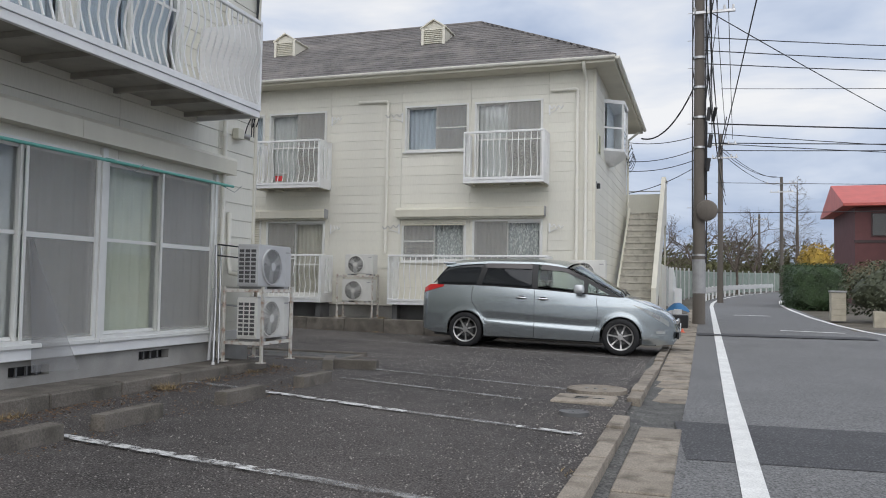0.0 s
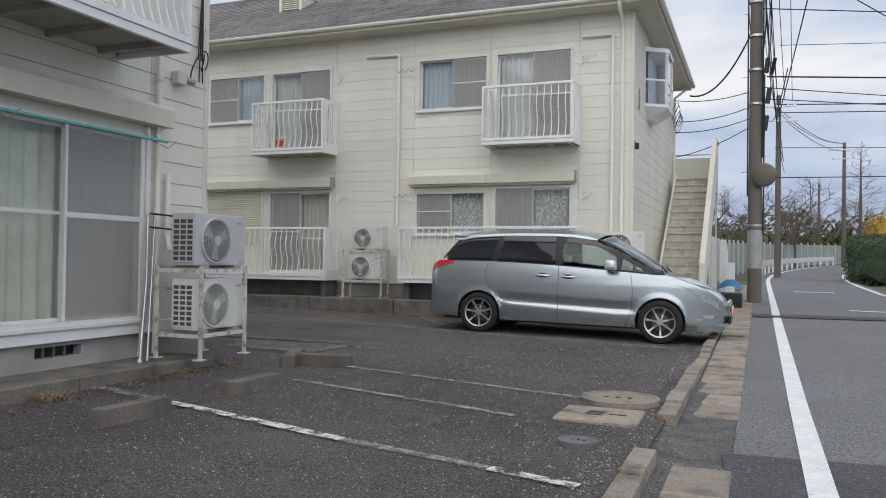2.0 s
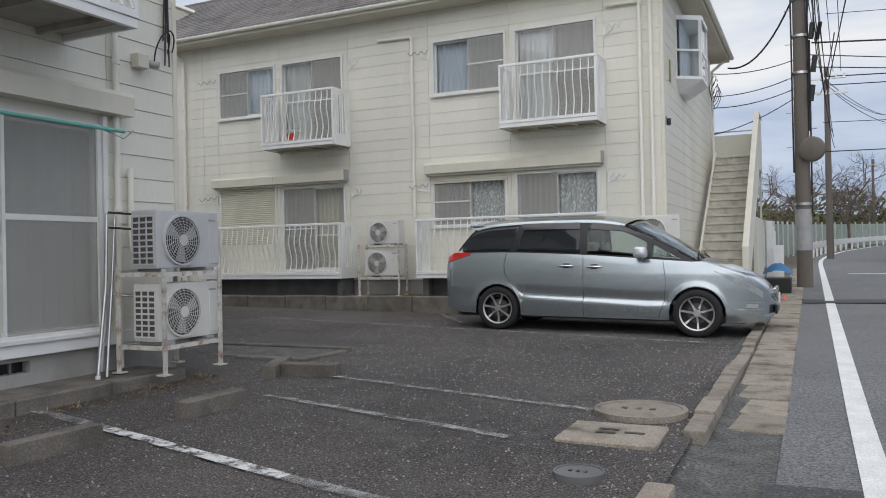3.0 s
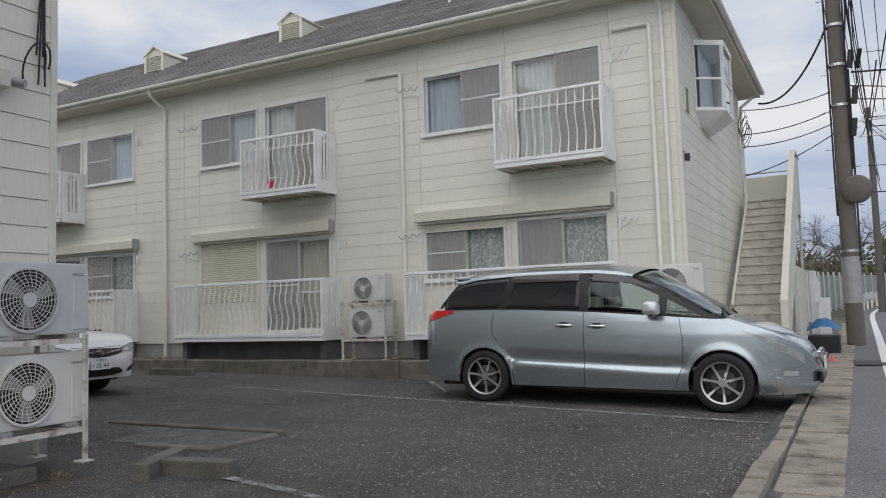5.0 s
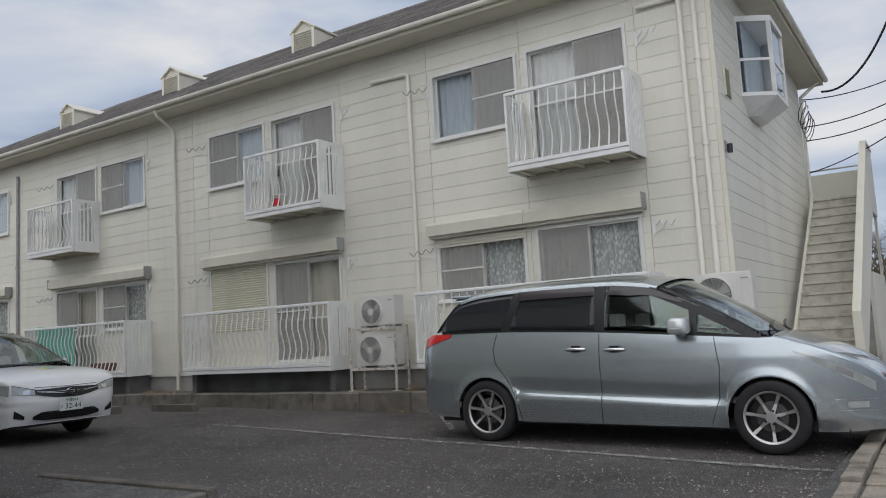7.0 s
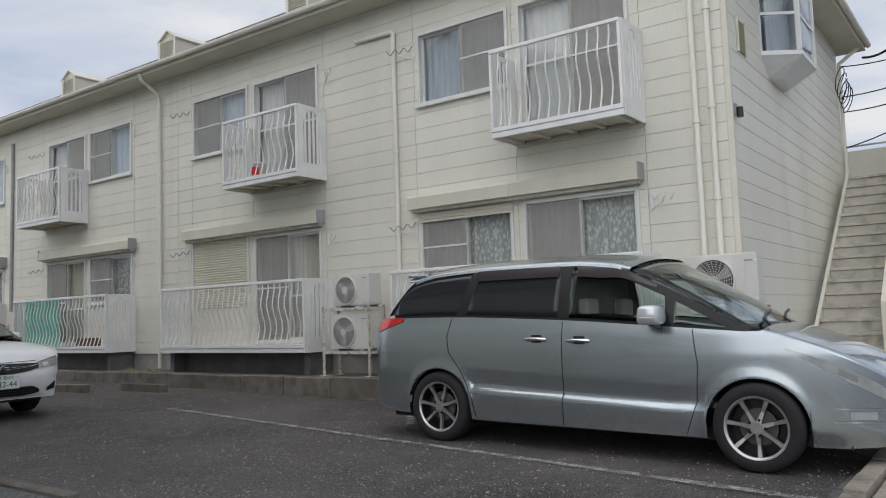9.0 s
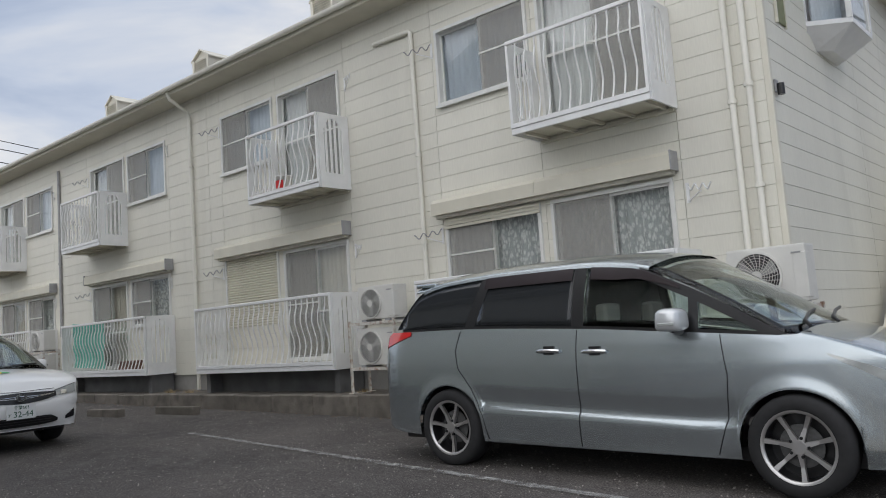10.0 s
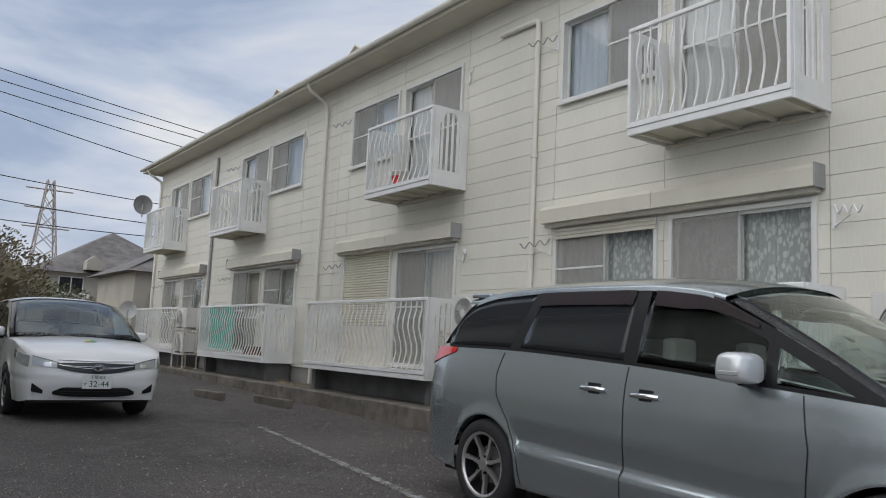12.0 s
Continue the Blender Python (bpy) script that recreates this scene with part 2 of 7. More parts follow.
def speckle(m, colour, scale, size, amount):
    """Light stone chips showing in a dark binder."""
    n, l = m.node_tree.nodes, m.node_tree.links
    b = n["Principled BSDF"]
    old = b.inputs["Base Color"].links[0].from_socket
    g = n.new("ShaderNodeNewGeometry")
    v = n.new("ShaderNodeTexVoronoi")
    v.inputs["Scale"].default_value = scale
    r = n.new("ShaderNodeMapRange")
    r.inputs["From Min"].default_value, r.inputs["From Max"].default_value = size, size * 0.6
    r.inputs["To Max"].default_value = amount
    mx = n.new("ShaderNodeMix")
    mx.data_type = "RGBA"
    mx.inputs["B"].default_value = (*colour, 1)
    pick = n.new("ShaderNodeSeparateColor")
    mul = n.new("ShaderNodeMath")
    mul.operation = "MULTIPLY"
    l.new(g.outputs["Position"], v.inputs["Vector"])
    l.new(v.outputs["Distance"], r.inputs["Value"])
    l.new(v.outputs["Color"], pick.inputs[0])
    l.new(r.outputs["Result"], mul.inputs[0])
    l.new(pick.outputs[0], mul.inputs[1])
    l.new(mul.outputs[0], mx.inputs["Factor"])
    l.new(old, mx.inputs["A"])
    l.new(mx.outputs["Result"], b.inputs["Base Color"])


speckle(M_LOT, (0.23, 0.215, 0.205), 62, 0.45, 0.9)
speckle(M_ROAD, (0.28, 0.28, 0.28), 55, 0.42, 0.75)
speckle(M_PATCH, (0.18, 0.18, 0.18), 34, 0.42, 0.75)

# ---- small builders ----
def box(bm, x0, x1, y0, y1, z0, z1):
    v = [bm.verts.new((x, y, z)) for z in (z0, z1) for x, y in ((x0, y0), (x1, y0), (x1, y1), (x0, y1))]
    for f in ((3, 2, 1, 0), (4, 5, 6, 7), (0, 1, 5, 4), (1, 2, 6, 5), (2, 3, 7, 6), (3, 0, 4, 7)):
        bm.faces.new([v[i] for i in f])
    return v


def bbox(x0, x1, y0, y1, z0, z1, bev=0.0, seg=1):
    bm = bmesh.new()
    box(bm, x0, x1, y0, y1, z0, z1)
    if bev:
        bmesh.ops.bevel(bm, geom=bm.edges[:], offset=bev, segments=seg, affect="EDGES", profile=0.7)
    return bm


def boxes(*dims):
    bm = bmesh.new()
    for d in dims:
        box(bm, *d)
    return bm


def tube(bm, pts, r, n=8, cap=True, r_end=None, square=False):
    pts = [Vector(p) for p in pts]
    rings = []
    last = len(pts) - 1
    for i, p in enumerate(pts):
        d = (pts[min(i + 1, last)] - pts[max(i - 1, 0)]).normalized()
        if i == 0:
            a = d.cross(Vector((0, 0, 1)) if abs(d.z) < 0.9 else Vector((0, 1, 0))).normalized()
        else:
            a = (a - d * a.dot(d)).normalized()
        b = a.cross(d).normalized()
        rr = r if r_end is None else r + (r_end - r) * i / max(last, 1)
        rings.append([bm.verts.new(p + rr * (math.cos(2 * math.pi * (k + (0.5 if square else 0)) / n) * a + math.sin(2 * math.pi * (k + (0.5 if square else 0)) / n) * b)) for k in range(n)])
    for i in range(last):
        for k in range(n):
            f = bm.faces.new((rings[i][k], rings[i][(k + 1) % n], rings[i + 1][(k + 1) % n], rings[i + 1][k]))
            f.smooth = not square
    if cap:
        # end caps have corners of their own, so that the long sides keep their shading
        bm.faces.new([bm.verts.new(v.co) for v in rings[0][::-1]])
        bm.faces.new([bm.verts.new(v.co) for v in rings[-1]])
    return bm


def tubes(pts, r, n=8, **kw):
    return tube(bmesh.new(), pts, r, n, **kw)


def prism(bm, poly, axis, a0, a1):
    """A polygon in the plane across axis (0 x, 1 y, 2 z), drawn out from a0 to a1."""
    def at(p, a):
        c = list(p)
        c.insert(axis, a)
        return c
    lo = [bm.verts.new(at(p, a0)) for p in poly]
    hi = [bm.verts.new(at(p, a1)) for p in poly]
    k = len(poly)
    bm.faces.new(lo)
    bm.faces.new(hi[::-1])
    for i in range(k):
        bm.faces.new((lo[i], hi[i], hi[(i + 1) % k], lo[(i + 1) % k]))
    return bm


def disc_ring(bm, c, axis, r0, r1, d0, d1, n=24):
    """A ring (or disc when r0 is 0) round an axis, from depth d0 to d1."""
    def at(r, a, d):
        u, v = r * math.cos(a), r * math.sin(a)
        p = [u, v]
        p.insert(axis, d)
        return Vector(c) + Vector(p)
    loops = []
    for r, d in ((r1, d0), (r1, d1), (r0, d1), (r0, d0)):
        loops.append([bm.verts.new(at(max(r, 0.0005), 2 * math.pi * k / n, d)) for k in range(n)])
    for i in range(4):
        for k in range(n):
            bm.faces.new((loops[i][k], loops[i][(k + 1) % n], loops[(i + 1) % 4][(k + 1) % n], loops[(i + 1) % 4][k]))
    return bm


def finish(name, bm, material, smooth=None):
    bmesh.ops.recalc_face_normals(bm, faces=bm.faces[:])
    me = bpy.data.meshes.new(name)
    if smooth is not None:
        for f in bm.faces:
            f.smooth = smooth
    bm.to_mesh(me)
    bm.free()
    for m in (material if isinstance(material, (list, tuple)) else [material]):
        me.materials.append(m)
    return me


def thing(name, loc, label="", category="", group="", kind=""):
    ob = new(name)
    ob.location = loc
    ob.empty_display_size = 0.1
    return tagged(ob, label, category, group, kind)


def root_of(ob):
    while ob.parent:
        ob = ob.parent
    return ob


def part(name, bm, material, parent, label="", smooth=None):
    """Links a bmesh, drawn in world places, as one mesh under a thing or under a part."""
    bmesh.ops.translate(bm, verts=bm.verts[:], vec=-root_of(parent).location)
    ob = new(name, finish(name, bm, material, smooth))
    ob.parent = parent
    return tagged(ob, label)


def solid(name, bm, material, label="", category="", group="", kind="", smooth=None):
    lo = Vector((min(v.co.x for v in bm.verts) + max(v.co.x for v in bm.verts), min(v.co.y for v in bm.verts) + max(v.co.y for v in bm.verts), 2 * min(v.co.z for v in bm.verts))) / 2
    bmesh.ops.translate(bm, verts=bm.verts[:], vec=-lo)
    ob = new(name, finish(name, bm, material, smooth))
    ob.location = lo
    return tagged(ob, label, category, group, kind)


def lot_z(x, y):
    k = min(max((y - 10.6) / 2.6, 0.0), 1.0)
    return 0.09 + 0.016 * (-x - 0.6) + 0.006 * (y - 8) - 0.066 * k * k * (3 - 2 * k)


def road_z(y):
    return 0.03 + (0.019 * (y - 10) if y > 10 else 0.0)


def cut(a0, a1, b0, b1, holes):
    """The rectangle a0..a1 x b0..b1 less the holes, as rectangles."""
    out = [(a0, a1, b0, b1)]
    for h in holes:
        nxt = []
        for r in out:
            x0, x1, z0, z1 = r
            hx0, hx1, hz0, hz1 = max(x0, h[0]), min(x1, h[1]), max(z0, h[2]), min(z1, h[3])
            if hx0 >= hx1 - 1e-6 or hz0 >= hz1 - 1e-6:
                nxt.append(r)
                continue
            for q in ((x0, hx0, z0, z1), (hx1, x1, z0, z1), (hx0, hx1, z0, hz0), (hx0, hx1, hz1, z1)):
                if q[1] - q[0] > 0.004 and q[3] - q[2] > 0.004:
                    nxt.append(q)
        out = nxt
    return out


# ---- the apartment building: plan ----
WX0, WX1, WY0, WY1 = -24.74, -2.35, 17.85, 25.3
WZ0, WZ1 = 0.78, 6.28
MID = -13.545
UNITS = [(-12.51, 1), (-6.965, 1)]
# (x0, x1, z0, z1) of the openings of the long wall
OPEN_HIGH, OPEN_DOOR, LOW_WIN, LOW_DOOR = [], [], [], []
for x, s in UNITS:
    for flip in (False, True):
        def place(a, b):
            return (x + a, x + b) if not flip else (2 * MID - x - b, 2 * MID - x - a)
        OPEN_HIGH.append((*place(0.0, 1.62), 4.52, 5.66))
        OPEN_DOOR.append((*place(1.77, 3.41), 3.80, 5.66))
        LOW_WIN.append((*place(-0.03, 1.60), 1.85, 2.86))
        LOW_DOOR.append((*place(1.76, 3.43), 0.98, 2.86))
HOLES = OPEN_HIGH + OPEN_DOOR + LOW_WIN + LOW_DOOR

# ---- ground ----
def sheet(name, xs, ys, zf, material, label, kind="structure", category="ground"):
    bm = bmesh.new()
    g = [[bm.verts.new((x, y, zf(x, y))) for x in xs] for y in ys]
    for j in range(len(ys) - 1):
        for i in range(len(xs) - 1):
            bm.faces.new((g[j][i], g[j][i + 1], g[j + 1][i + 1], g[j + 1][i]))
    return tagged(new(name, finish(name, bm, material)), label, category, kind=kind)


def ground_z(x, y):
    z = road_z(min(y, 130)) - 0.09
    return z


sheet("ground", [-2500, -300, -100, -60, -30, -8, -0.9, 8, 30, 100, 300, 2500], [-2500, -200, -60, -20, 0, 10, 40, 70, 100, 130, 400, 2500],
      ground_z, M_EARTH, "bare brown earth and scrub ground to the horizon")
sheet("parking_lot", [-30 + 1.0 * i for i in range(30)] + [-0.72], [-14 + 1.0 * i for i in range(32)], lambda x, y: lot_z(x, y) + 0.012 * noise.noise((x * 0.4, y * 0.4, 3.0)),
      M_LOT, "worn dark asphalt car park with faded stall lines", category="car park")


def road_mid(y):
    return 0.0 if y < 38 else 0.0042 * (y - 38) ** 2


sheet("road", [0, 1], [-60, -30, -14, -6, 0, 5, 10, 14, 18, 22, 26, 30, 34, 38, 42, 46, 50, 55, 60, 66, 72, 80],
      lambda x, y: 0, M_ROAD, "grey asphalt lane bending gently uphill", category="road")
rd = bpy.data.objects["road"].data
for v in rd.vertices:
    y = v.co.y
    v.co = (road_mid(y) + (-0.2 if v.co.x < 0.5 else (3.75 if y < 50 else 4.4)), y, road_z(y))
# side street that leaves to the east
sheet("side_street", [3.7, 6, 12, 30, 60], [10, 14, 18.5, 21.0, 23.2], lambda x, y: road_z(y) - 0.004, M_ROAD, "grey asphalt side street joining the lane", category="road")
# east verge in front of the lane, before the side street
sheet("verge", [3.8, 8, 20, 60], [-40, -10, 0, 5, 10], lambda x, y: road_z(y) - 0.01, M_ROAD, "plain asphalt apron across the lane", category="pavement")


def strip(name, pts, w, z_off, material, label, category, kind="structure"):
    """A flat band along a line of (x, y) on the road."""
    bm = bmesh.new()
    prev = None
    for i, (x, y) in enumerate(pts):
        a, b = pts[max(i - 1, 0)], pts[min(i + 1, len(pts) - 1)]
        d = Vector((b[0] - a[0], b[1] - a[1], 0)).normalized()
        s = Vector((d.y, -d.x, 0)) * w / 2
        p = Vector((x, y, road_z(y) + z_off))
        cur = (bm.verts.new(p - s), bm.verts.new(p + s))
        if prev:
            bm.faces.new((prev[0], prev[1], cur[1], cur[0]))
        prev = cur
    return tagged(new(name, finish(name, bm, material)), label, category, kind=kind)


strip("road_patch", [(-0.2 + 0.0, 7.05), (1.0, 7.15), (2.4, 7.25), (3.75, 7.35)], 1.75, 0.004, M_PATCH, "dark newer asphalt patch across the lane", "road patch")
strip("road_patch", [(-0.2, 20.6), (1.5, 20.7), (3.7, 20.9)], 1.6, 0.004, M_PATCH, "dark newer asphalt patch across the lane", "road patch")
strip("edge_line", [(0.30 + road_mid(y), y) for y in (-14, 0, 5, 10, 12, 16, 20, 24, 28, 32, 36, 38, 42, 46, 50, 56, 62, 70)], 0.16, 0.008, M_LINE, "solid white edge line on the lane", "road marking")
strip("edge_line", [(4.9, 19.6), (4.4, 21.2), (4.0, 23.2), (3.7, 26), (3.5, 30), (3.45, 36), (3.5, 40), (3.7, 44), (4.2, 50)], 0.15, 0.008, M_LINE, "curved white edge line round a corner", "road marking")
strip("stop_bar", [(1.9, 22.6), (3.4, 22.3)], 0.28, 0.008, M_LINE, "worn white bar painted on the lane", "road marking")
strip("stop_bar", [(1.0, 30.5), (2.2, 30.5)], 0.4, 0.008, M_LINE, "worn white bar painted on the lane", "road marking")
for k in range(4):
    strip("dashed_line", [(4.3 + 0.62 * k, 20.55 - 0.1 * k), (4.66 + 0.62 * k, 20.5 - 0.1 * k)], 0.2, 0.009, M_LINE, "short white dash at the side street", "road marking")

# gutter slabs and kerb stones
gutter = thing("gutter", (-0.42, 8, 0), "tan concrete gutter slabs beside the lane", "gutter", kind="structure")
yy = -4.0
rg = random.Random(4)
while yy < 34:
    ln = 0.6
    if not 7.3 < yy < 8.6:
        zc = road_z(yy + 0.3)
        wob = rg.uniform(-0.008, 0.008)
        part("slab", bbox(-0.62 if yy > 7 else -0.55, -0.19, yy + 0.006, yy + ln - 0.006, zc - 0.12, zc + 0.012 + wob, 0.01), M_KERB, gutter)
    yy += ln
kerb = thing("kerb", (-0.7, 8, 0), "chipped concrete kerb stones edging the car park", "kerb", kind="structure")
yy = -4.0
while yy < 24:
    if not 7.25 < yy < 8.5:
        zc = max(lot_z(-0.7, yy), road_z(yy))
        lean = 0.03 if 5.5 < yy < 7.3 else 0
        part("stone", bbox(-0.78 + rg.uniform(-0.01, 0.01), -0.64, yy + 0.006, yy + 0.594, zc - 0.2, zc + 0.045 + rg.uniform(-0.012, 0.012), 0.018, 2), M_KERB, kerb)
    yy += 0.6
sheet("gutter_fill", [-0.9, -0.45, -0.18], [-4, 0, 4, 7, 8, 9, 12, 16, 20, 24, 30], lambda x, y: (lot_z(-0.72, y) if x < -0.6 else road_z(y)) - 0.012, M_GRAVEL, "dark grit between kerb and gutter", category="ground")

# ---- stall lines, blocks ----
def lot_strip(a, b, w, material):
    a, b = Vector((*a, 0)), Vector((*b, 0))
    d = b - a
    n = max(2, int(d.length / 0.25))
    s = Vector((d.y, -d.x, 0)).normalized() * w / 2
    bm = bmesh.new()
    prev = None
    for i in range(n + 1):
        p = a + d * i / n
        wob = s * 0.25 * noise.noise(p * 3)
        k = 1 + 0.25 * noise.noise(p * 5)
        cur = [bm.verts.new((q.x, q.y, lot_z(q.x, q.y) + 0.017)) for q in (p - s * k + wob, p + s * k + wob)]
        if prev:
            bm.faces.new((prev[0], prev[1], cur[1], cur[0]))
        prev = cur
    tagged(new("stall_line", finish("stall_line", bm, material)), "worn broken white stall line on the asphalt", "line marking", "stall lines", "structure")


lot_strip((-4.45, 4.62), (-2.5, 4.35), 0.10, M_WORN)
lot_strip((-2.5, 4.35), (-0.9, 4.1), 0.09, M_FAINT)
lot_strip((-5.6, 7.5), (-4.4, 7.24), 0.10, M_FAINT)
lot_strip((-4.4, 7.24), (-2.6, 6.8), 0.10, M_WORN)
lot_strip((-2.6, 6.8), (-1.5, 6.6), 0.09, M_FAINT)
lot_strip((-1.5, 6.6), (-0.95, 6.48), 0.10, M_WORN)
lot_strip((-4.3, 9.7), (-2.9, 9.4), 0.09, M_FAINT)
lot_strip((-2.9, 9.4), (-0.9, 9.0), 0.08, M_FAINT)
lot_strip((-4.15, 8.65), (-1.8, 8.1), 0.08, M_FAINT)
lot_strip((-5.4, 14.5), (-0.9, 14.0), 0.10, M_FAINT)
lot_strip((-9.2, 14.95), (-5.4, 14.5), 0.09, M_FAINT)
lot_strip((-5.2, 15.2), (-6.6, 17.0), 0.08, M_FAINT)


def wheel_stop(x0, y0, x1, y1, h=0.12, w=0.14):
    a, b = Vector((x0, y0, 0)), Vector((x1, y1, 0))
    d = b - a
    bm = bbox(-d.length / 2, d.length / 2, -w / 2, w / 2, -0.08, h, 0.014, 2)
    for v in bm.verts:
        v.co += Vector((0.006 * noise.noise(v.co * 9 + a), 0.006 * noise.noise(v.co * 8 + b), 0.008 * noise.noise(v.co * 7 + a)))
    bmesh.ops.rotate(bm, verts=bm.verts[:], cent=(0, 0, 0), matrix=Matrix.Rotation(math.atan2(d.y, d.x), 3, "Z"))
    m = (a + b) / 2
    bmesh.ops.translate(bm, verts=bm.verts[:], vec=(m.x, m.y, lot_z(m.x, m.y)))
    solid("wheel_stop", bm, M_CONC, "mossy dark concrete wheel stop on the asphalt", "wheel stop", "wheel stops")


for s in ((-4.42, 3.9, -4.42, 4.56), (-4.38, 4.92, -4.38, 5.6), (-4.27, 6.36, -4.24, 7.0), (-4.2, 7.72, -4.18, 8.36), (-4.66, 9.34, -4.95, 10.0), (-4.72, 9.62, -4.12, 9.72),
          (-12.2, 16.2, -11.2, 16.3), (-13.4, 15.6, -12.5, 15.7)):
    wheel_stop(*s)

# kerbed patch of grit beside the air conditioners
grit = thing("grit_bed", (-6, 11, 0.15), "low concrete kerbs framing a patch of grit", "grit bed", kind="structure")
part("kerb_back", bbox(-7.4, -5.0, 11.30, 11.40, 0.08, 0.225, 0.012), M_CONC, grit)
part("kerb_front", bbox(-5.9, -4.98, 10.35, 10.45, 0.08, 0.215, 0.012), M_CONC, grit)
part("kerb_side", bbox(-5.10, -5.0, 10.46, 11.29, 0.08, 0.20, 0.012), M_CONC, grit)
part("grit", boxes((-7.4, -5.11, 10.46, 11.29, 0.05, 0.195)), M_GRAVEL, grit)

# manholes
def manhole(x, y, r, label, stuff=M_KERB):
    z = lot_z(x, y)
    t = thing("manhole_cover", (x, y, z), label, "manhole cover")
    part("rim", disc_ring(bmesh.new(), (x, y, 0), 2, r * 0.9, r, z - 0.05, z + 0.035, 40), stuff, t)
    part("lid", disc_ring(bmesh.new(), (x, y, 0), 2, 0, r * 0.885, z - 0.05, z + 0.03, 40), stuff, t)
    for a in range(3):
        part("slot", boxes((x - r * 0.4 + a * r * 0.3, x - r * 0.28 + a * r * 0.3, y - r * 0.08, y + r * 0.08, z + 0.02, z + 0.034)), M_DARK, t)


manhole(-1.17, 9.22, 0.34, "round tan concrete manhole cover in the asphalt")
manhole(-1.16, 7.48, 0.14, "small dark iron valve cover in the asphalt", M_GAP_IRON_DK)
zz = lot_z(-1.15, 8.4)
inlet = thing("drain_slab", (-1.15, 8.4, zz), "square tan concrete drain slab with slots", "drain cover")
part("slab", bbox(-1.52, -0.88, 8.17, 8.72, zz - 0.08, zz + 0.03, 0.015), M_KERB, inlet)
for xa, ya in ((-1.3, 8.38), (-1.3, 8.48), (-1.12, 8.42)):
    part("slot", boxes((xa, xa + 0.13, ya, ya + 0.04, zz + 0.02, zz + 0.034)), M_DARK, inlet)

# ---- platform and shell of the apartment building ----
plat = thing("platform", (-13, 17.4, 0.2), "stained concrete step along the foot of the building", "platform", kind="structure")
part("slab", bbox(WX0 - 0.3, -2.0, 17.03, WY0 - 0.002, 0.0, 0.475), M_CONC, plat)
xx = WX0 - 0.3
while xx < -2.1:
    part("kerb_stone", bbox(xx + 0.005, min(xx + 0.995, -2.0), 16.90, 17.028, 0.0, 0.49 + rg.uniform(-0.008, 0.008), 0.015), M_CONC, plat)
    xx += 1.0

found = thing("foundation", (-13, WY0, 0.3), "stained grey concrete foundation wall", "foundation", kind="structure")
part("front", boxes((WX0 + 0.02, WX1 - 0.02, WY0 + 0.03, WY0 + 0.15, 0.1, WZ0)), M_FOUND, found)
part("side", boxes((WX1 - 0.15, WX1 - 0.025, WY0 + 0.15, WY1, 0.1, WZ0), (WX0 + 0.025, WX0 + 0.15, WY0 + 0.15, WY1, 0.1, WZ0)), M_FOUND, found)

wall = thing("wall_south", (-13.5, WY0, WZ0), "cream horizontal siding boards with weathered joints", "wall", kind="structure")
bm = bmesh.new()
for x0, x1, z0, z1 in cut(WX0 + 0.02, WX1 - 0.02, WZ0, WZ1, HOLES):
    box(bm, x0, x1, WY0 + 0.022, WY0 + 0.14, z0, z1)
part("backing", bm, M_BACK, wall)
BOARD = 0.2265
SEAMS = [WX0, -22.9, -21.83, -20.1, -18.2, -16.3, -14.5, -13.0, -12.56, -10.79, -8.98, -7.05, -5.29, -3.42, WX1]
jobs_last = []


def siding_south():
    row = 0
    z = WZ0
    while z < WZ1 - 0.01:
        z1 = min(z + BOARD, WZ1)
        for a, b in zip(SEAMS, SEAMS[1:]):
            rects = cut(a + 0.003, b - 0.003, z + 0.0018, z1 - 0.0018, HOLES)
            if rects:
                bm = bmesh.new()
                for x0, x1, q0, q1 in rects:
                    v = box(bm, x0, x1, WY0, WY0 + 0.021, q0, q1)
                    v[4].co.y += 0.003
                    v[5].co.y += 0.003
                part("board", bm, M_SIDING, wall)
        z = z1
        row += 1


east = thing("wall_east", (WX1, 21.5, WZ0), "cream horizontal siding on the end wall", "wall", kind="structure")
BAY = (19.45, 21.0, 4.6, 5.95)
bm = bmesh.new()
for y0, y1, z0, z1 in cut(WY0 + 0.02, WY1 - 0.02, WZ0, WZ1, [BAY]):
    box(bm, WX1 - 0.14, WX1 - 0.022, y0, y1, z0, z1)
part("backing", bm, M_BACK, east)


def siding_east():
    z = WZ0
    while z < WZ1 - 0.01:
        z1 = min(z + BOARD, WZ1)
        for a, b in ((WY0 + 0.06, 21.5), (21.5, WY1)):
            rects = cut(a + 0.003, b - 0.003, z + 0.0018, z1 - 0.0018, [BAY])
            if rects:
                bm = bmesh.new()
                for y0, y1, q0, q1 in rects:
                    v = box(bm, WX1 - 0.021, WX1, y0, y1, q0, q1)
                    v[5].co.x -= 0.003
                    v[6].co.x -= 0.003
                part("board", bm, M_SIDING, east)
        z = z1


solid("corner_trim", bbox(WX1 - 0.06, WX1 + 0.012, WY0 - 0.012, WY0 + 0.058, WZ0, WZ1, 0.008), M_TRIM, "cream corner trim strip", "trim", kind="structure")
solid("wall_west", boxes((WX0, WX0 + 0.14, WY0 + 0.15, WY1, WZ0, WZ1)), M_SIDING, "cream siding end wall", "wall", kind="structure")
solid("wall_north", boxes((WX0 + 0.15, WX1 - 0.15, WY1 - 0.14, WY1, 0.1, WZ1)), M_SIDING, "cream siding rear wall", "wall", kind="structure")
bm = boxes((WX0 + 0.15, WX1 - 0.15, WY0 + 0.15, WY1 - 0.15, 0.8, 0.95))
part_floor = solid("floor", bm, M_ROOM, "plain floor inside the flats", "floor", kind="structure")
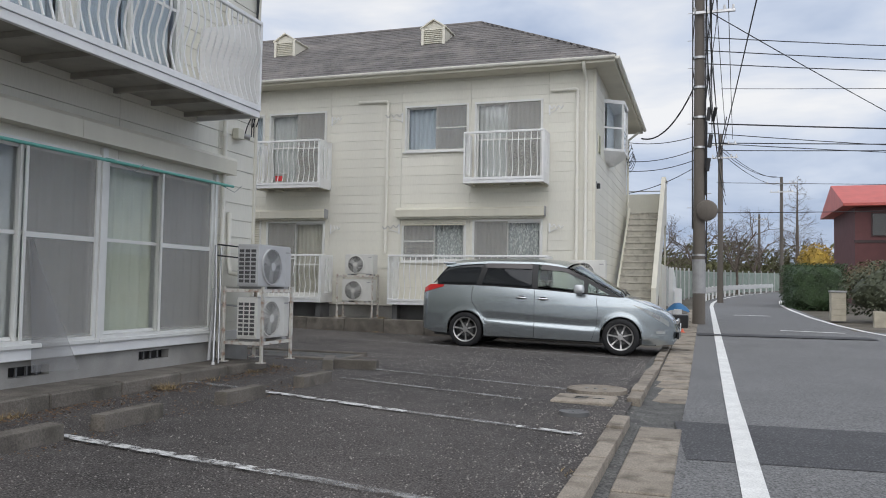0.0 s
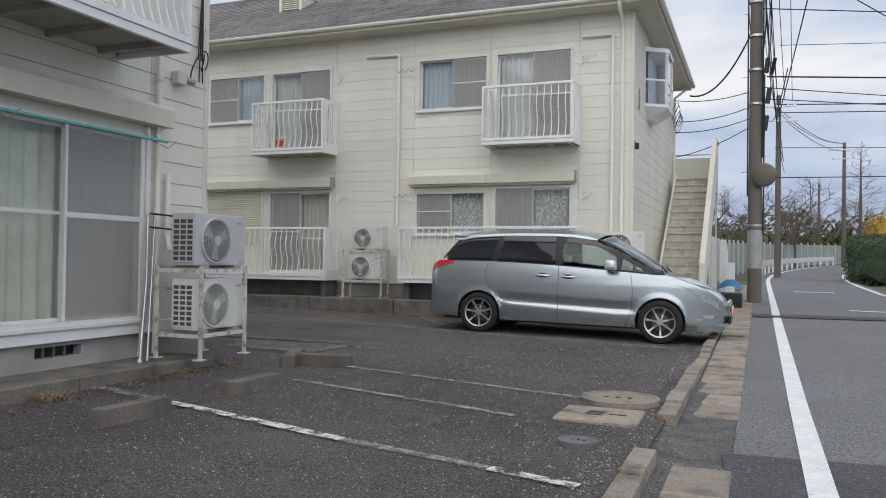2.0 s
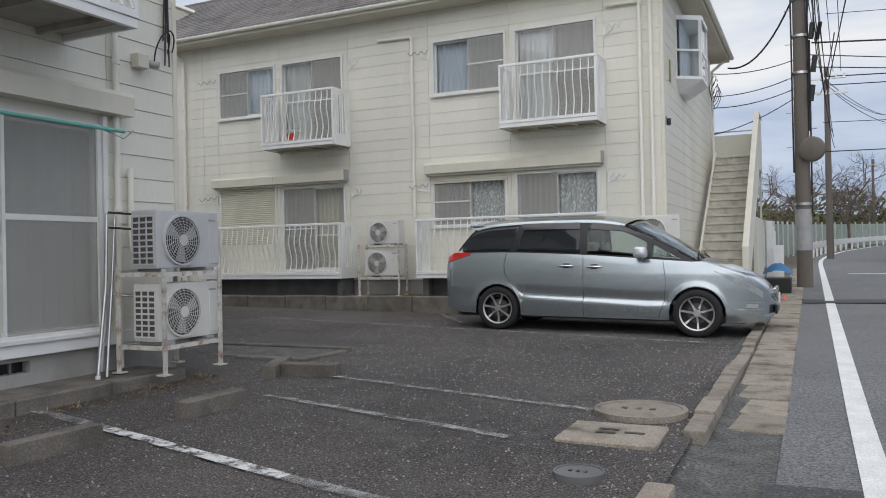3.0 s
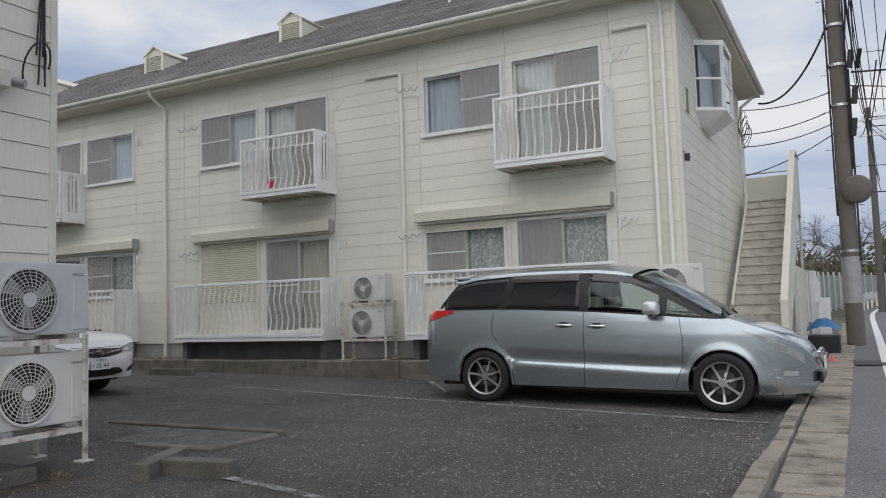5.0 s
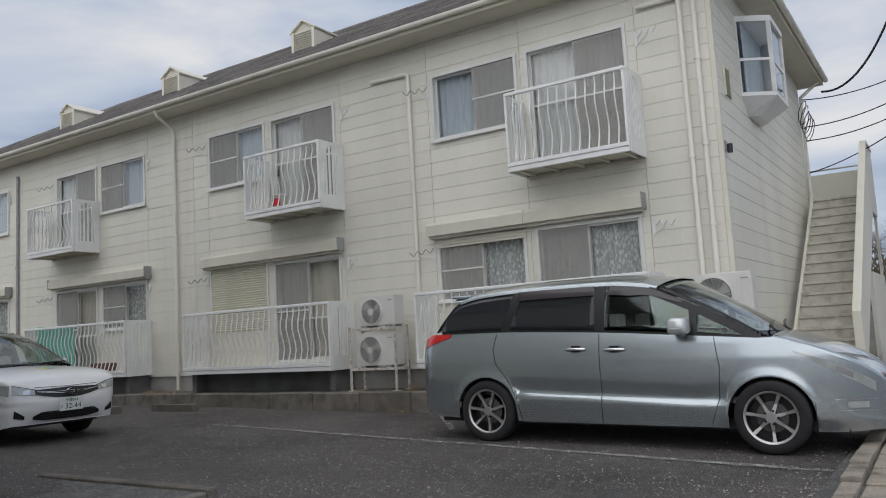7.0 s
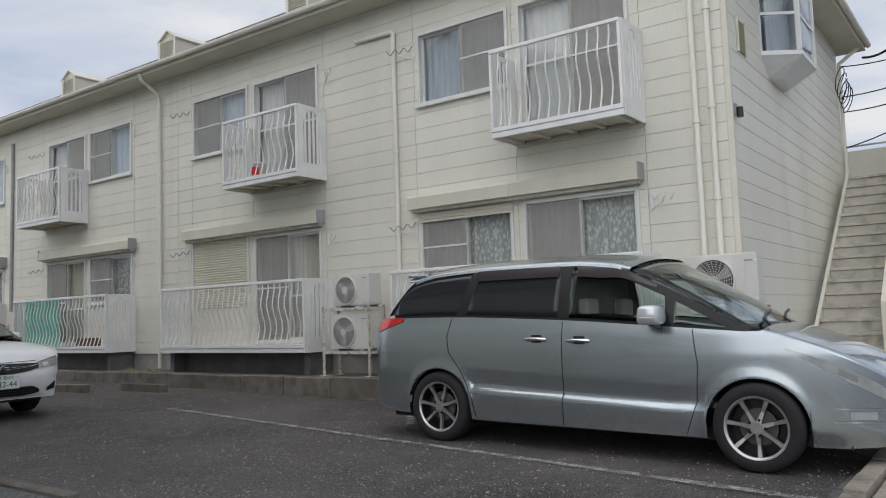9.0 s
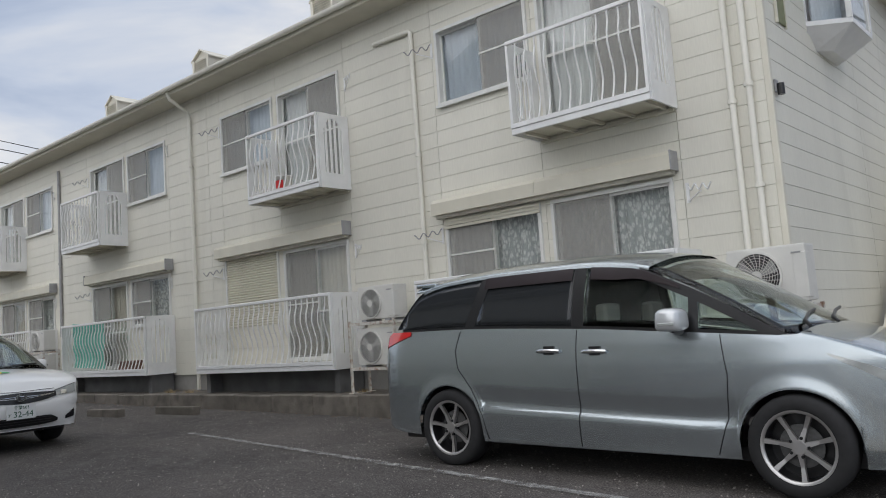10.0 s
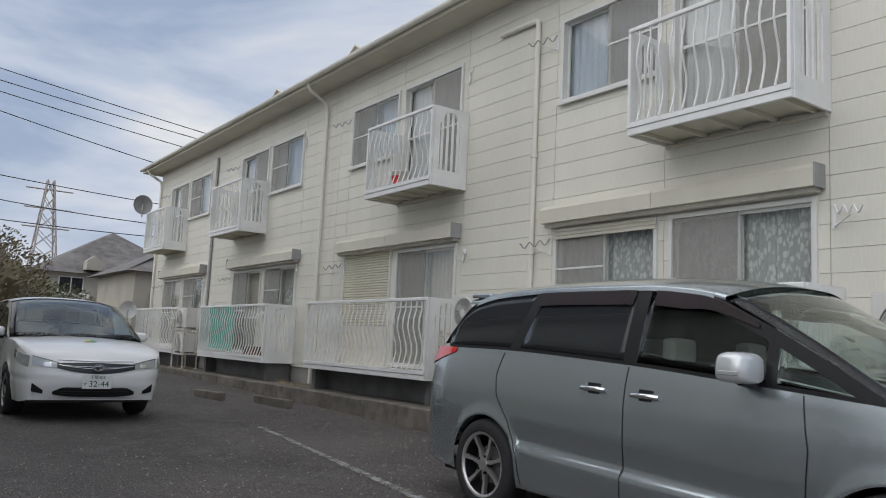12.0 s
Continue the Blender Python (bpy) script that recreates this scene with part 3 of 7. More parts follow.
solid("ceiling", boxes((WX0 + 0.15, WX1 - 0.15, WY0 + 0.15, WY1 - 0.15, 3.3, 3.6)), M_ROOM, "plain plaster ceiling between the storeys", "ceiling", kind="structure")
bm = boxes((MID - 0.06, MID + 0.06, WY0 + 0.16, WY1 - 0.16, 0.96, 3.29))
solid("inner_wall", bm, M_ROOM, "plain partition wall inside the flats", "wall", kind="structure")
solid("inner_wall", boxes((WX0 + 0.16, WX1 - 0.16, 20.6, 20.7, 3.61, WZ1), (WX0 + 0.16, WX1 - 0.16, 20.6, 20.7, 0.96, 3.29)), M_ROOM, "plain partition wall inside the flats", "wall", kind="structure")

# ---- roof ----
EX0, EX1, EY0, EY1, EZ = WX0 - 0.46, WX1 + 0.46, 17.36, WY1 + 0.5, 6.36
RY = (EY0 + EY1) / 2
PITCH = (8.88 - EZ - 0.05) / (RY - EY0)
roof = thing("roof", (-13.5, RY, EZ), "weathered dark grey slate hip roof", "roof", kind="structure")
bm = bmesh.new()
H = EZ + 0.05
hipx = RY - EY0
r1, r2 = (EX1 - hipx, RY, H + PITCH * hipx), (EX0 + hipx, RY, H + PITCH * hipx)
c = [(EX0, EY0, H), (EX1, EY0, H), (EX1, EY1, H), (EX0, EY1, H)]
V = [bm.verts.new(p) for p in (*c, r1, r2)]
for f in ((0, 1, 4, 5), (1, 2, 4), (2, 3, 5, 4), (3, 0, 5)):
    bm.faces.new([V[i] for i in f])
part("deck", bm, M_ROOF, roof)
part("ridge_cap", tubes([r2, r1], 0.07, 8), M_ROOF, roof)
for a, b in ((c[1], r1), (c[0], r2), (c[2], r1), (c[3], r2)):
    part("hip_cap", tubes([a, b], 0.06, 6), M_ROOF, roof)
# slate courses on the south slope and the east slope
slope_n = Vector((0, -PITCH, 1)).normalized()
SL = 0.19


def slates():
    rr = random.Random(9)
    made = 0
    rows = int(hipx / SL)
    rest = bmesh.new()
    for j in range(rows):
        y0, y1 = EY0 + j * SL - 0.02, EY0 + (j + 1) * SL + 0.02
        xa, xb = EX0 + j * SL + 0.05, EX1 - j * SL - 0.05
        x = xa + (0.3 if j % 2 else 0)
        while x < xb - 0.1:
            w = min(0.6, xb - x)
            lift = 0.028 + rr.uniform(0, 0.006)
            za, zb = H + PITCH * (y0 - EY0) + lift, H + PITCH * (y1 - EY0) + 0.008
            near = made < 290 and x > -9.5
            bm = bmesh.new() if near else rest
            p = [(x + 0.004, y0, za), (x + w - 0.004, y0, za), (x + w - 0.004, y1, zb), (x + 0.004, y1, zb)]
            top = [bm.verts.new(q) for q in p]
            bot = [bm.verts.new((q[0], q[1], q[2] - 0.02)) for q in p]
            bm.faces.new(top)
            bm.faces.new((bot[0], bot[1], top[1], top[0]))
            bm.faces.new((bot[1], bot[2], top[2], top[1]))
            bm.faces.new((bot[3], bot[0], top[0], top[3]))
            if near:
                part("slate", bm, M_ROOF, roof)
                made += 1
            x += 0.6
    for j in range(rows):
        x0, x1 = EX1 - j * SL + 0.02, EX1 - (j + 1) * SL - 0.02
        ya, yb = EY0 + j * SL + 0.05, EY1 - j * SL - 0.05
        y = ya
        while y < yb - 0.1:
            w = min(0.6, yb - y)
            za, zb = H + PITCH * (EX1 - x0) + 0.03, H + PITCH * (EX1 - x1) + 0.008
            rest.faces.new([rest.verts.new(q) for q in ((x0, y + 0.004, za), (x0, y + w - 0.004, za), (x1, y + w - 0.004, zb), (x1, y + 0.004, zb))])
            y += 0.6
    tagged(part("slates", rest, M_ROOF, roof), kind="stuff")


solid("soffit", boxes((EX0 + 0.03, EX1 - 0.03, EY0 + 0.03, WY0 + 0.1, WZ1, WZ1 + 0.03), (WX1 - 0.1, EX1 - 0.03, WY0 + 0.1, EY1 - 0.03, WZ1, WZ1 + 0.03), (EX0 + 0.03, WX0 + 0.1, WY0 + 0.1, EY1 - 0.03, WZ1, WZ1 + 0.03)),
      M_SOFFIT, "cream soffit boards under the eaves", "soffit", kind="structure")
fascia = thing("fascia", (-13, EY0, EZ), "cream fascia boards along the eaves", "fascia", kind="structure")
part("board", boxes((EX0, EX1, EY0, EY0 + 0.028, WZ1 + 0.005, EZ + 0.06)), M_TRIM, fascia)
part("board", boxes((EX1 - 0.028, EX1, EY0 + 0.03, EY1, WZ1 + 0.005, EZ + 0.06)), M_TRIM, fascia)
part("board", boxes((EX0, EX0 + 0.028, EY0 + 0.03, EY1, WZ1 + 0.005, EZ + 0.06)), M_TRIM, fascia)
gut = thing("gutter_rail", (-13, EY0, EZ), "pale half-round eaves gutter", "eaves gutter", kind="structure")
half = [(-0.055 + 0.055 * math.cos(a), 0.0 + 0.055 * math.sin(a)) for a in [math.pi * (1 + k / 8) for k in range(9)]]
prof = [(EY0 + p, EZ + 0.03 + q) for p, q in half] + [(EY0 + 0.0, EZ + 0.04), (EY0 - 0.11, EZ + 0.04)]
part("channel", prism(bmesh.new(), prof, 0, EX0 - 0.02, EX1 + 0.02), M_PVC, gut)
prof = [(EX1 - p, EZ + 0.03 + q) for p, q in half] + [(EX1, EZ + 0.04), (EX1 + 0.11, EZ + 0.04)]
part("channel", prism(bmesh.new(), prof, 1, EY0, EY1), M_PVC, gut)


def roof_vent(x):
    """A small gabled vent on the south slope."""
    y = 19.62
    zb = H + PITCH * (y - EY0) - 0.05
    t = thing("roof_vent", (x, y, zb), "small cream gabled louvre vent on the slate roof", "roof vent", "roof vents")
    w, hz = 0.33, 0.50
    back = y + (hz + 0.25) / PITCH
    part("cheek_box", prism(bmesh.new(), [(x - w, zb), (x + w, zb), (x + w, zb + hz), (x, zb + hz + 0.19), (x - w, zb + hz)], 1, y, back), M_TRIM, t)
    for s in (-1, 1):
        bm = bmesh.new()
        a = [(x + s * (w + 0.04), zb + hz - 0.03), (x, zb + hz + 0.20), (x, zb + hz + 0.235), (x + s * (w + 0.04), zb + hz + 0.005)]
        prism(bm, a, 1, y - 0.065, back)
        part("roof_slope", bm, M_TRIM, t)
    part("panel", boxes((x - w + 0.06, x + w - 0.06, y - 0.012, y - 0.002, zb + 0.06, zb + hz)), M_BACK, t)
    for k in range(8):
        z = zb + 0.07 + 0.052 * k
        bm = bmesh.new()
        prism(bm, [(y - 0.05, z), (y - 0.012, z + 0.03), (y - 0.012, z + 0.04), (y - 0.05, z + 0.012)], 0, x - w + 0.05, x + w - 0.05)
        part("louvre", bm, M_TRIM, t)
    for s in (-1, 1):
        part("stile", boxes((x + s * (w - 0.03) - 0.035, x + s * (w - 0.03) + 0.035, y - 0.055, y - 0.001, zb, zb + hz)), M_TRIM, t)


for x in (-6.9, -11.38, -15.86, -20.35):
    roof_vent(x)

# ---- windows ----
def curtain(x0, x1, y, z0, z1, material, label, amp=0.025, step=0.11, open_to=1.0):
    bm = bmesh.new()
    n = max(8, int((x1 - x0) / step * 6))
    top, bot = [], []
    for i in range(n + 1):
        u = i / n
        x = x0 + (x1 - x0) * u * open_to
        ph = 2 * math.pi * (x - x0) / step / open_to
        d = amp * math.sin(ph + 0.8 * math.sin(ph * 0.31)) + 0.3 * amp * math.sin(ph * 0.43)
        top.append(bm.verts.new((x, y + d * 0.6, z1)))
        bot.append(bm.verts.new((x + 0.01 * math.sin(ph * 0.3), y + d, z0)))
    for i in range(n):
        f = bm.faces.new((bot[i], bot[i + 1], top[i + 1], top[i]))
        f.smooth = True
    return solid("curtain", bm, material, label, "curtain", "window curtains")


WIN = [0]


def sliding_window(x0, x1, z0, z1, yw, label, screen=None, cur=None, cur_label="pale pleated curtain behind a window", mid=None, make_curtain=True):
    """Two sliding sashes in a white frame, in a wall that faces -y at yw."""
    WIN[0] += 1
    t = thing("window_%d" % WIN[0], ((x0 + x1) / 2, yw, z0), label, "window", kind="structure")
    f = 0.045
    part("frame", boxes((x0, x1, yw - 0.03, yw + 0.10, z1 - f, z1), (x0, x1, yw - 0.035, yw + 0.10, z0, z0 + f), (x0, x0 + f, yw - 0.03, yw + 0.10, z0 + f, z1 - f), (x1 - f, x1, yw - 0.03, yw + 0.10, z0 + f, z1 - f)), M_ALU, t)
    part("sill", bbox(x0 - 0.03, x1 + 0.03, yw - 0.06, yw - 0.031, z0 - 0.03, z0 + 0.012, 0.005), M_ALU, t)
    xm = (x0 + x1) / 2
    for i, (a, b) in enumerate(((x0 + f, xm + 0.02), (xm - 0.02, x1 - f))):
        y = yw + (0.055 if i == 0 else 0.02)
        s = 0.034
        dims = [(a, b, y, y + 0.028, z1 - f - s, z1 - f - 0.001), (a, b, y, y + 0.028, z0 + f + 0.001, z0 + f + s), (a, a + s, y, y + 0.028, z0 + f + s, z1 - f - s), (b - s, b, y, y + 0.028, z0 + f + s, z1 - f - s)]
        if mid:
            dims.append((a + s, b - s, y + 0.002, y + 0.026, mid, mid + 0.035))
        sash = part("sash", boxes(*dims), M_ALU, t)
        p = part("pane", boxes((a + s, b - s, y + 0.011, y + 0.016, z0 + f + s, z1 - f - s)), M_GLASS, sash, "clear glass pane")
        p.visible_shadow = False
        if screen is not None and screen == i:
            part("insect_screen", boxes((a + 0.01, b - 0.01, yw - 0.012, yw - 0.010, z0 + f, z1 - f)), M_SCREEN, t, "grey insect screen")
            part("screen_rail", boxes((a, b, yw - 0.02, yw - 0.004, (z0 + z1) / 2 - 0.012, (z0 + z1) / 2 + 0.012)), M_ALU, t)
    if cur and make_curtain:
        curtain(x0 + 0.03, x1 - 0.03, yw + 0.14, z0 + 0.02, z1 - 0.01, cur, cur_label)
    return t


cset = [M_CURTAIN, M_CURTAIN_B, M_CURTAIN_C]
for i, (x0, x1, z0, z1) in enumerate(OPEN_HIGH):
    sliding_window(x0, x1, z0, z1, WY0, "white aluminium sliding window, half screened", screen=(0, 0, 1, 0)[i], cur=(M_CURTAIN_B, M_CURTAIN_B, M_CURTAIN_B, None)[i % 4] or M_CURTAIN_B, cur_label="thin blue-white curtain behind the glass")
for i, (x0, x1, z0, z1) in enumerate(OPEN_DOOR):
    sliding_window(x0, x1, z0, z1, WY0, "white aluminium balcony door with two sliding sashes", screen=1, cur=M_CURTAIN, cur_label="pale grey curtain behind a balcony door", mid=4.75)
for i, (x0, x1, z0, z1) in enumerate(LOW_WIN):
    if i == 0:
        continue
    sliding_window(x0, x1, z0, z1, WY0, "white aluminium sliding window under a shutter box", screen=0, cur=M_LACE, cur_label="leaf-patterned lace curtain behind the glass")
for i, (x0, x1, z0, z1) in enumerate(LOW_DOOR):
    sliding_window(x0, x1, z0, z1, WY0, "white aluminium terrace door with two sliding sashes", screen=0, cur=M_LACE if i == 2 else M_CURTAIN_C, cur_label="leaf-patterned lace curtain behind a terrace door" if i == 2 else "beige curtain behind a terrace door", mid=1.75)

# shutter drawn down over one low window
x0, x1, z0, z1 = LOW_WIN[0]
sh = thing("roller_shutter", ((x0 + x1) / 2, WY0, z0), "cream roller shutter drawn down over a window", "shutter")
part("guide", boxes((x0, x0 + 0.04, WY0 - 0.03, WY0 + 0.05, 0.95, z1 + 0.05)), M_ALU, sh)
part("guide", boxes((x1 - 0.04, x1, WY0 - 0.03, WY0 + 0.05, 0.95, z1 + 0.05)), M_ALU, sh)
z = 1.62
while z < z1 + 0.02:
    bm = bmesh.new()
    prism(bm, [(WY0 - 0.004, z), (WY0 - 0.02, z + 0.012), (WY0 - 0.02, z + 0.03), (WY0 - 0.004, z + 0.044), (WY0 + 0.004, z + 0.044), (WY0 + 0.004, z)], 0, x0 + 0.041, x1 - 0.041)
    part("slat", bm, M_HOOD, sh)
    z += 0.045


def shutter_box(x0, x1, cap_at):
    t = thing("shutter_box", ((x0 + x1) / 2, WY0, 2.93), "cream steel shutter box over ground floor windows", "shutter box", "shutter boxes")
    xm = x0 + (x1 - x0) * 0.49
    for a, b in ((x0, xm - 0.003), (xm + 0.003, x1)):
        bm = bmesh.new()
        prism(bm, [(WY0 - 0.003, 2.93), (WY0 - 0.19, 2.93), (WY0 - 0.19, 3.10), (WY0 - 0.15, 3.145), (WY0 - 0.003, 3.145)], 0, a, b)
        part("cover", bm, M_HOOD, t)
    for a in ((x1,) if cap_at > 0 else (x0 - 0.02, x1)):
        part("end_cap", bbox(a + 0.001, a + 0.019, WY0 - 0.195, WY0 - 0.003, 2.92, 3.15, 0.004), M_CAP, t, "grey end cap")
    part("underside", boxes((x0 + 0.02, x1 - 0.02, WY0 - 0.12, WY0 - 0.02, 2.885, 2.929)), M_BACK, t)


for x, s in UNITS:
    shutter_box(x - 0.14, x + 3.49, 1)
    shutter_box(2 * MID - x - 3.49, 2 * MID - x + 0.14, 0)

# ---- balconies ----
def wavy_bar(bm, x, y, z0, z1, out, along="x", w=0.011):
    pts = []
    for k in range(9):
        u = k / 8
        d = 0.045 * math.sin(2 * math.pi * (u - 0.08) / 0.78) if u < 0.84 else 0.0
        d = -d if u > 0.45 else -d
        pts.append((x, y + out * d * -1, z0 + (z1 - z0) * u) if along == "x" else (x + out * d * -1, y, z0 + (z1 - z0) * u))
    tube(bm, pts, w, 4, square=True)


def rail_box(name, x0, x1, yf, yb, z0, z1, label, group, solid_side=False, n=None, joists=True):
    """A balcony that stands out towards -y: deck edge, wavy bars in front, slotted end panels."""
    t = thing(name, ((x0 + x1) / 2, yb, z0), label, "balcony", group)
    part("deck", boxes((x0 + 0.03, x1 - 0.03, yf + 0.04, yb - 0.003, z0 + 0.05, z0 + 0.10)), M_HOOD, t)
    part("edge_beam", bbox(x0, x1, yf, yf + 0.038, z0, z0 + 0.075, 0.004), M_WHITE, t)
    part("edge_lip", bbox(x0, x1, yf - 0.012, yf + 0.038, z0 + 0.077, z0 + 0.135, 0.004), M_WHITE, t)
    if joists:
        k = 5
        for i in range(k):
            xa = x0 + 0.12 + (x1 - x0 - 0.24) * i / (k - 1)
            part("joist", boxes((xa - 0.02, xa + 0.02, yf + 0.04, yb - 0.003, z0 + 0.005, z0 + 0.049)), M_HOOD, t)
        part("ledger", boxes((x0 + 0.02, x1 - 0.02, yb - 0.05, yb - 0.003, z0 - 0.03, z0 + 0.004)), M_HOOD, t)
    part("top_rail", bbox(x0, x1, yf - 0.012, yf + 0.03, z1 - 0.05, z1, 0.008), M_WHITE, t)
    for xa in (x0 + 0.018, x1 - 0.018):
        part("post", boxes((xa - 0.018, xa + 0.018, yf - 0.004, yf + 0.032, z0 + 0.136, z1 - 0.051)), M_WHITE, t)
    n = n or int(round((x1 - x0) / 0.142))
    for i in range(1, n):
        bm = bmesh.new()
        wavy_bar(bm, x0 + (x1 - x0) * i / n, yf + 0.012, z0 + 0.13, z1 - 0.05, 1.0)
        part("bar", bm, M_WHITE, t)
    for xa in (x0, x1):
        s = 0.014
        panel = part("side_panel", boxes((xa - s, xa + s, yf + 0.04, yf + 0.14, z0, z1), (xa - s, xa + s, yb - 0.14, yb - 0.004, z0, z1),
                                         (xa - s, xa + s, yf + 0.14, yb - 0.14, z0, z0 + 0.24), (xa - s, xa + s, yf + 0.14, yb - 0.14, z1 - 0.07, z1)), M_WHITE, t)
        part("gusset", prism(bmesh.new(), [(yf + 0.141, z1 - 0.071), (yf + 0.141, z1 - 0.26), (yf + 0.25, z1 - 0.071)], 0, xa - s, xa + s), M_WHITE, panel)
        part("gusset", prism(bmesh.new(), [(yb - 0.141, z1 - 0.071), (yb - 0.25, z1 - 0.071), (yb - 0.141, z1 - 0.26)], 0, xa - s, xa + s), M_WHITE, panel)
        m = 4
        for k in range(m):
            ya = yf + 0.14 + (yb - yf - 0.28) * (k + 0.5) / m
            wd = 0.018 if not solid_side else 0.03
            part("slat", boxes((xa - 0.009, xa + 0.009, ya - wd, ya + wd, z0 + 0.24, z1 - 0.07)), M_WHITE, panel)
    return t


for x, s in UNITS:
    rail_box("balcony", x + 1.70, x + 3.56, 17.19, WY0, 3.64, 4.83, "white steel balcony with wavy bars, upper floor", "upper balconies")
    rail_box("balcony", 2 * MID - x - 3.56, 2 * MID - x - 1.70, 17.19, WY0, 3.64, 4.83, "white steel balcony with wavy bars, upper floor", "upper balconies")
    rail_box("terrace_rail", x - 0.12, x + 3.66, 17.19, WY0, 0.83, 2.0, "white steel terrace railing with wavy bars", "ground floor terraces", True, joists=False)
    rail_box("terrace_rail", 2 * MID - x - 3.66, 2 * MID - x + 0.12, 17.19, WY0, 0.83, 2.0, "white steel terrace railing with wavy bars", "ground floor terraces", True, joists=False)
# Invented piers and infill, near-black for the shade in the gap below the terraces.
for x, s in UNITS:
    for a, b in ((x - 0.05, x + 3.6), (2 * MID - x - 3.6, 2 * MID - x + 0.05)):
        solid("terrace_pier", boxes((a, a + 0.12, 17.35, WY0 - 0.01, 0.47, 0.829), (b - 0.12, b, 17.35, WY0 - 0.01, 0.47, 0.829), (a + 0.12, b - 0.12, 17.6, WY0 - 0.01, 0.47, 0.829)), M_GAP_IRON_DK, "dark fill standing for the shaded gap under a terrace", "pier", "terrace piers")

# ---- cars ----
def smooth_curve(pts):
    xs, ys = [p[0] for p in pts], [p[1] for p in pts]
    n = len(xs)
    m = []
    for i in range(n):
        if i == 0:
            m.append((ys[1] - ys[0]) / (xs[1] - xs[0]))
        elif i == n - 1:
            m.append((ys[-1] - ys[-2]) / (xs[-1] - xs[-2]))
        else:
            d0, d1 = (ys[i] - ys[i - 1]) / (xs[i] - xs[i - 1]), (ys[i + 1] - ys[i]) / (xs[i + 1] - xs[i])
            m.append(0 if d0 * d1 <= 0 else 2 * d0 * d1 / (d0 + d1))

    def f(x):
        if x <= xs[0]:
            return ys[0]
        if x >= xs[-1]:
            return ys[-1]
        i = max(k for k in range(n - 1) if xs[k] <= x)
        h = xs[i + 1] - xs[i]
        t = (x - xs[i]) / h
        return (2 * t ** 3 - 3 * t ** 2 + 1) * ys[i] + (t ** 3 - 2 * t ** 2 + t) * h * m[i] + (-2 * t ** 3 + 3 * t ** 2) * ys[i + 1] + (t ** 3 - t ** 2) * h * m[i + 1]
    return f


def grid(bm, rows):
    vs = [[bm.verts.new(p) for p in r] for r in rows]
    for a, b in zip(vs, vs[1:]):
        for i in range(len(a) - 1):
            try:
                f = bm.faces.new((a[i], a[i + 1], b[i + 1], b[i]))
                f.smooth = True
            except ValueError:
                pass
    return bm


def wheel(t, u, side, hub, R, width, spokes, rim_r, rim_mat):
    """One wheel at u along the car; side -1 or 1; its outer face looks outwards."""
    y = side * hub
    bm = bmesh.new()
    prof = [(rim_r, 0.0), (rim_r + 0.02, 0.012), (R - 0.03, 0.008), (R - 0.008, -0.012), (R, -0.05), (R, -width + 0.03), (R - 0.03, -width), (rim_r, -width)]
    n = 40
    rows = []
    for r, d in prof:
        rows.append([(u + r * math.cos(2 * math.pi * k / n), y + side * d, R + r * math.sin(2 * math.pi * k / n)) for k in range(n + 1)])
    grid(bm, rows)
    bmesh.ops.remove_doubles(bm, verts=bm.verts[:], dist=1e-5)
    tyre = part("wheel", bm, M_TYRE, t, "black tyre on a seven-spoke alloy rim")
    bm = bmesh.new()
    rows = []
    for r, d in ((rim_r + 0.004, 0.006), (rim_r - 0.014, 0.004), (rim_r - 0.018, -0.012)):
        rows.append([(u + r * math.cos(2 * math.pi * k / n), y + side * d, R + r * math.sin(2 * math.pi * k / n)) for k in range(n + 1)])
    grid(bm, rows)
    for k in range(spokes):
        a = 2 * math.pi * k / spokes + 0.3
        d = Vector((math.cos(a), 0, math.sin(a)))
        s = Vector((-math.sin(a), 0, math.cos(a)))
        c = Vector((u, y, R))
        o = Vector((0, side, 0))
        pts = []
        for r, w, dep in ((0.03, 0.02, -0.012), (rim_r * 0.55, 0.0115, -0.02), (rim_r - 0.01, 0.017, -0.006)):
            p = c + d * r + o * dep
            pts.append((p + s * w, p - s * w, p - s * w - o * 0.03, p + s * w - o * 0.03))
        vv = [[bm.verts.new(q) for q in ring] for ring in pts]
        for a0, b0 in zip(vv, vv[1:]):
            for i in range(4):
                bm.faces.new((a0[i], a0[(i + 1) % 4], b0[(i + 1) % 4], b0[i]))
    disc_ring(bm, (u, y, R), 1, 0, 0.045, -0.04 * side, -0.006 * side, 16)
    part("rim", bm, rim_mat, tyre, "gunmetal alloy rim")
    # Disc, barrel and back are near-black for the shade between the spokes.
    part("brake_disc", disc_ring(bmesh.new(), (u, y, R), 1, 0.04, rim_r * 0.6, -0.085 * side, -0.08 * side, 28), M_FIN, tyre)
    barrel = [[(u + r * math.cos(2 * math.pi * k / n), y + side * d, R + r * math.sin(2 * math.pi * k / n)) for k in range(n + 1)] for r, d in ((rim_r - 0.019, -0.012), (rim_r - 0.03, -width + 0.04))]
    part("barrel", grid(bmesh.new(), barrel), M_DARK, tyre)
    bm = disc_ring(bmesh.new(), (u, y, R), 1, 0, rim_r - 0.02, -0.13 * side, -0.12 * side, 28)
    part("wheel_back", bm, M_DARK, tyre)
    for k in range(5):
        a = 2 * math.pi * k / 5
        disc_ring(bm2 := bmesh.new(), (u + 0.062 * math.cos(a), y, R + 0.062 * math.sin(a)), 1, 0, 0.011, -0.03 * side, -0.008 * side, 8)
        part("wheel_nut", bm2, M_DARK, tyre)


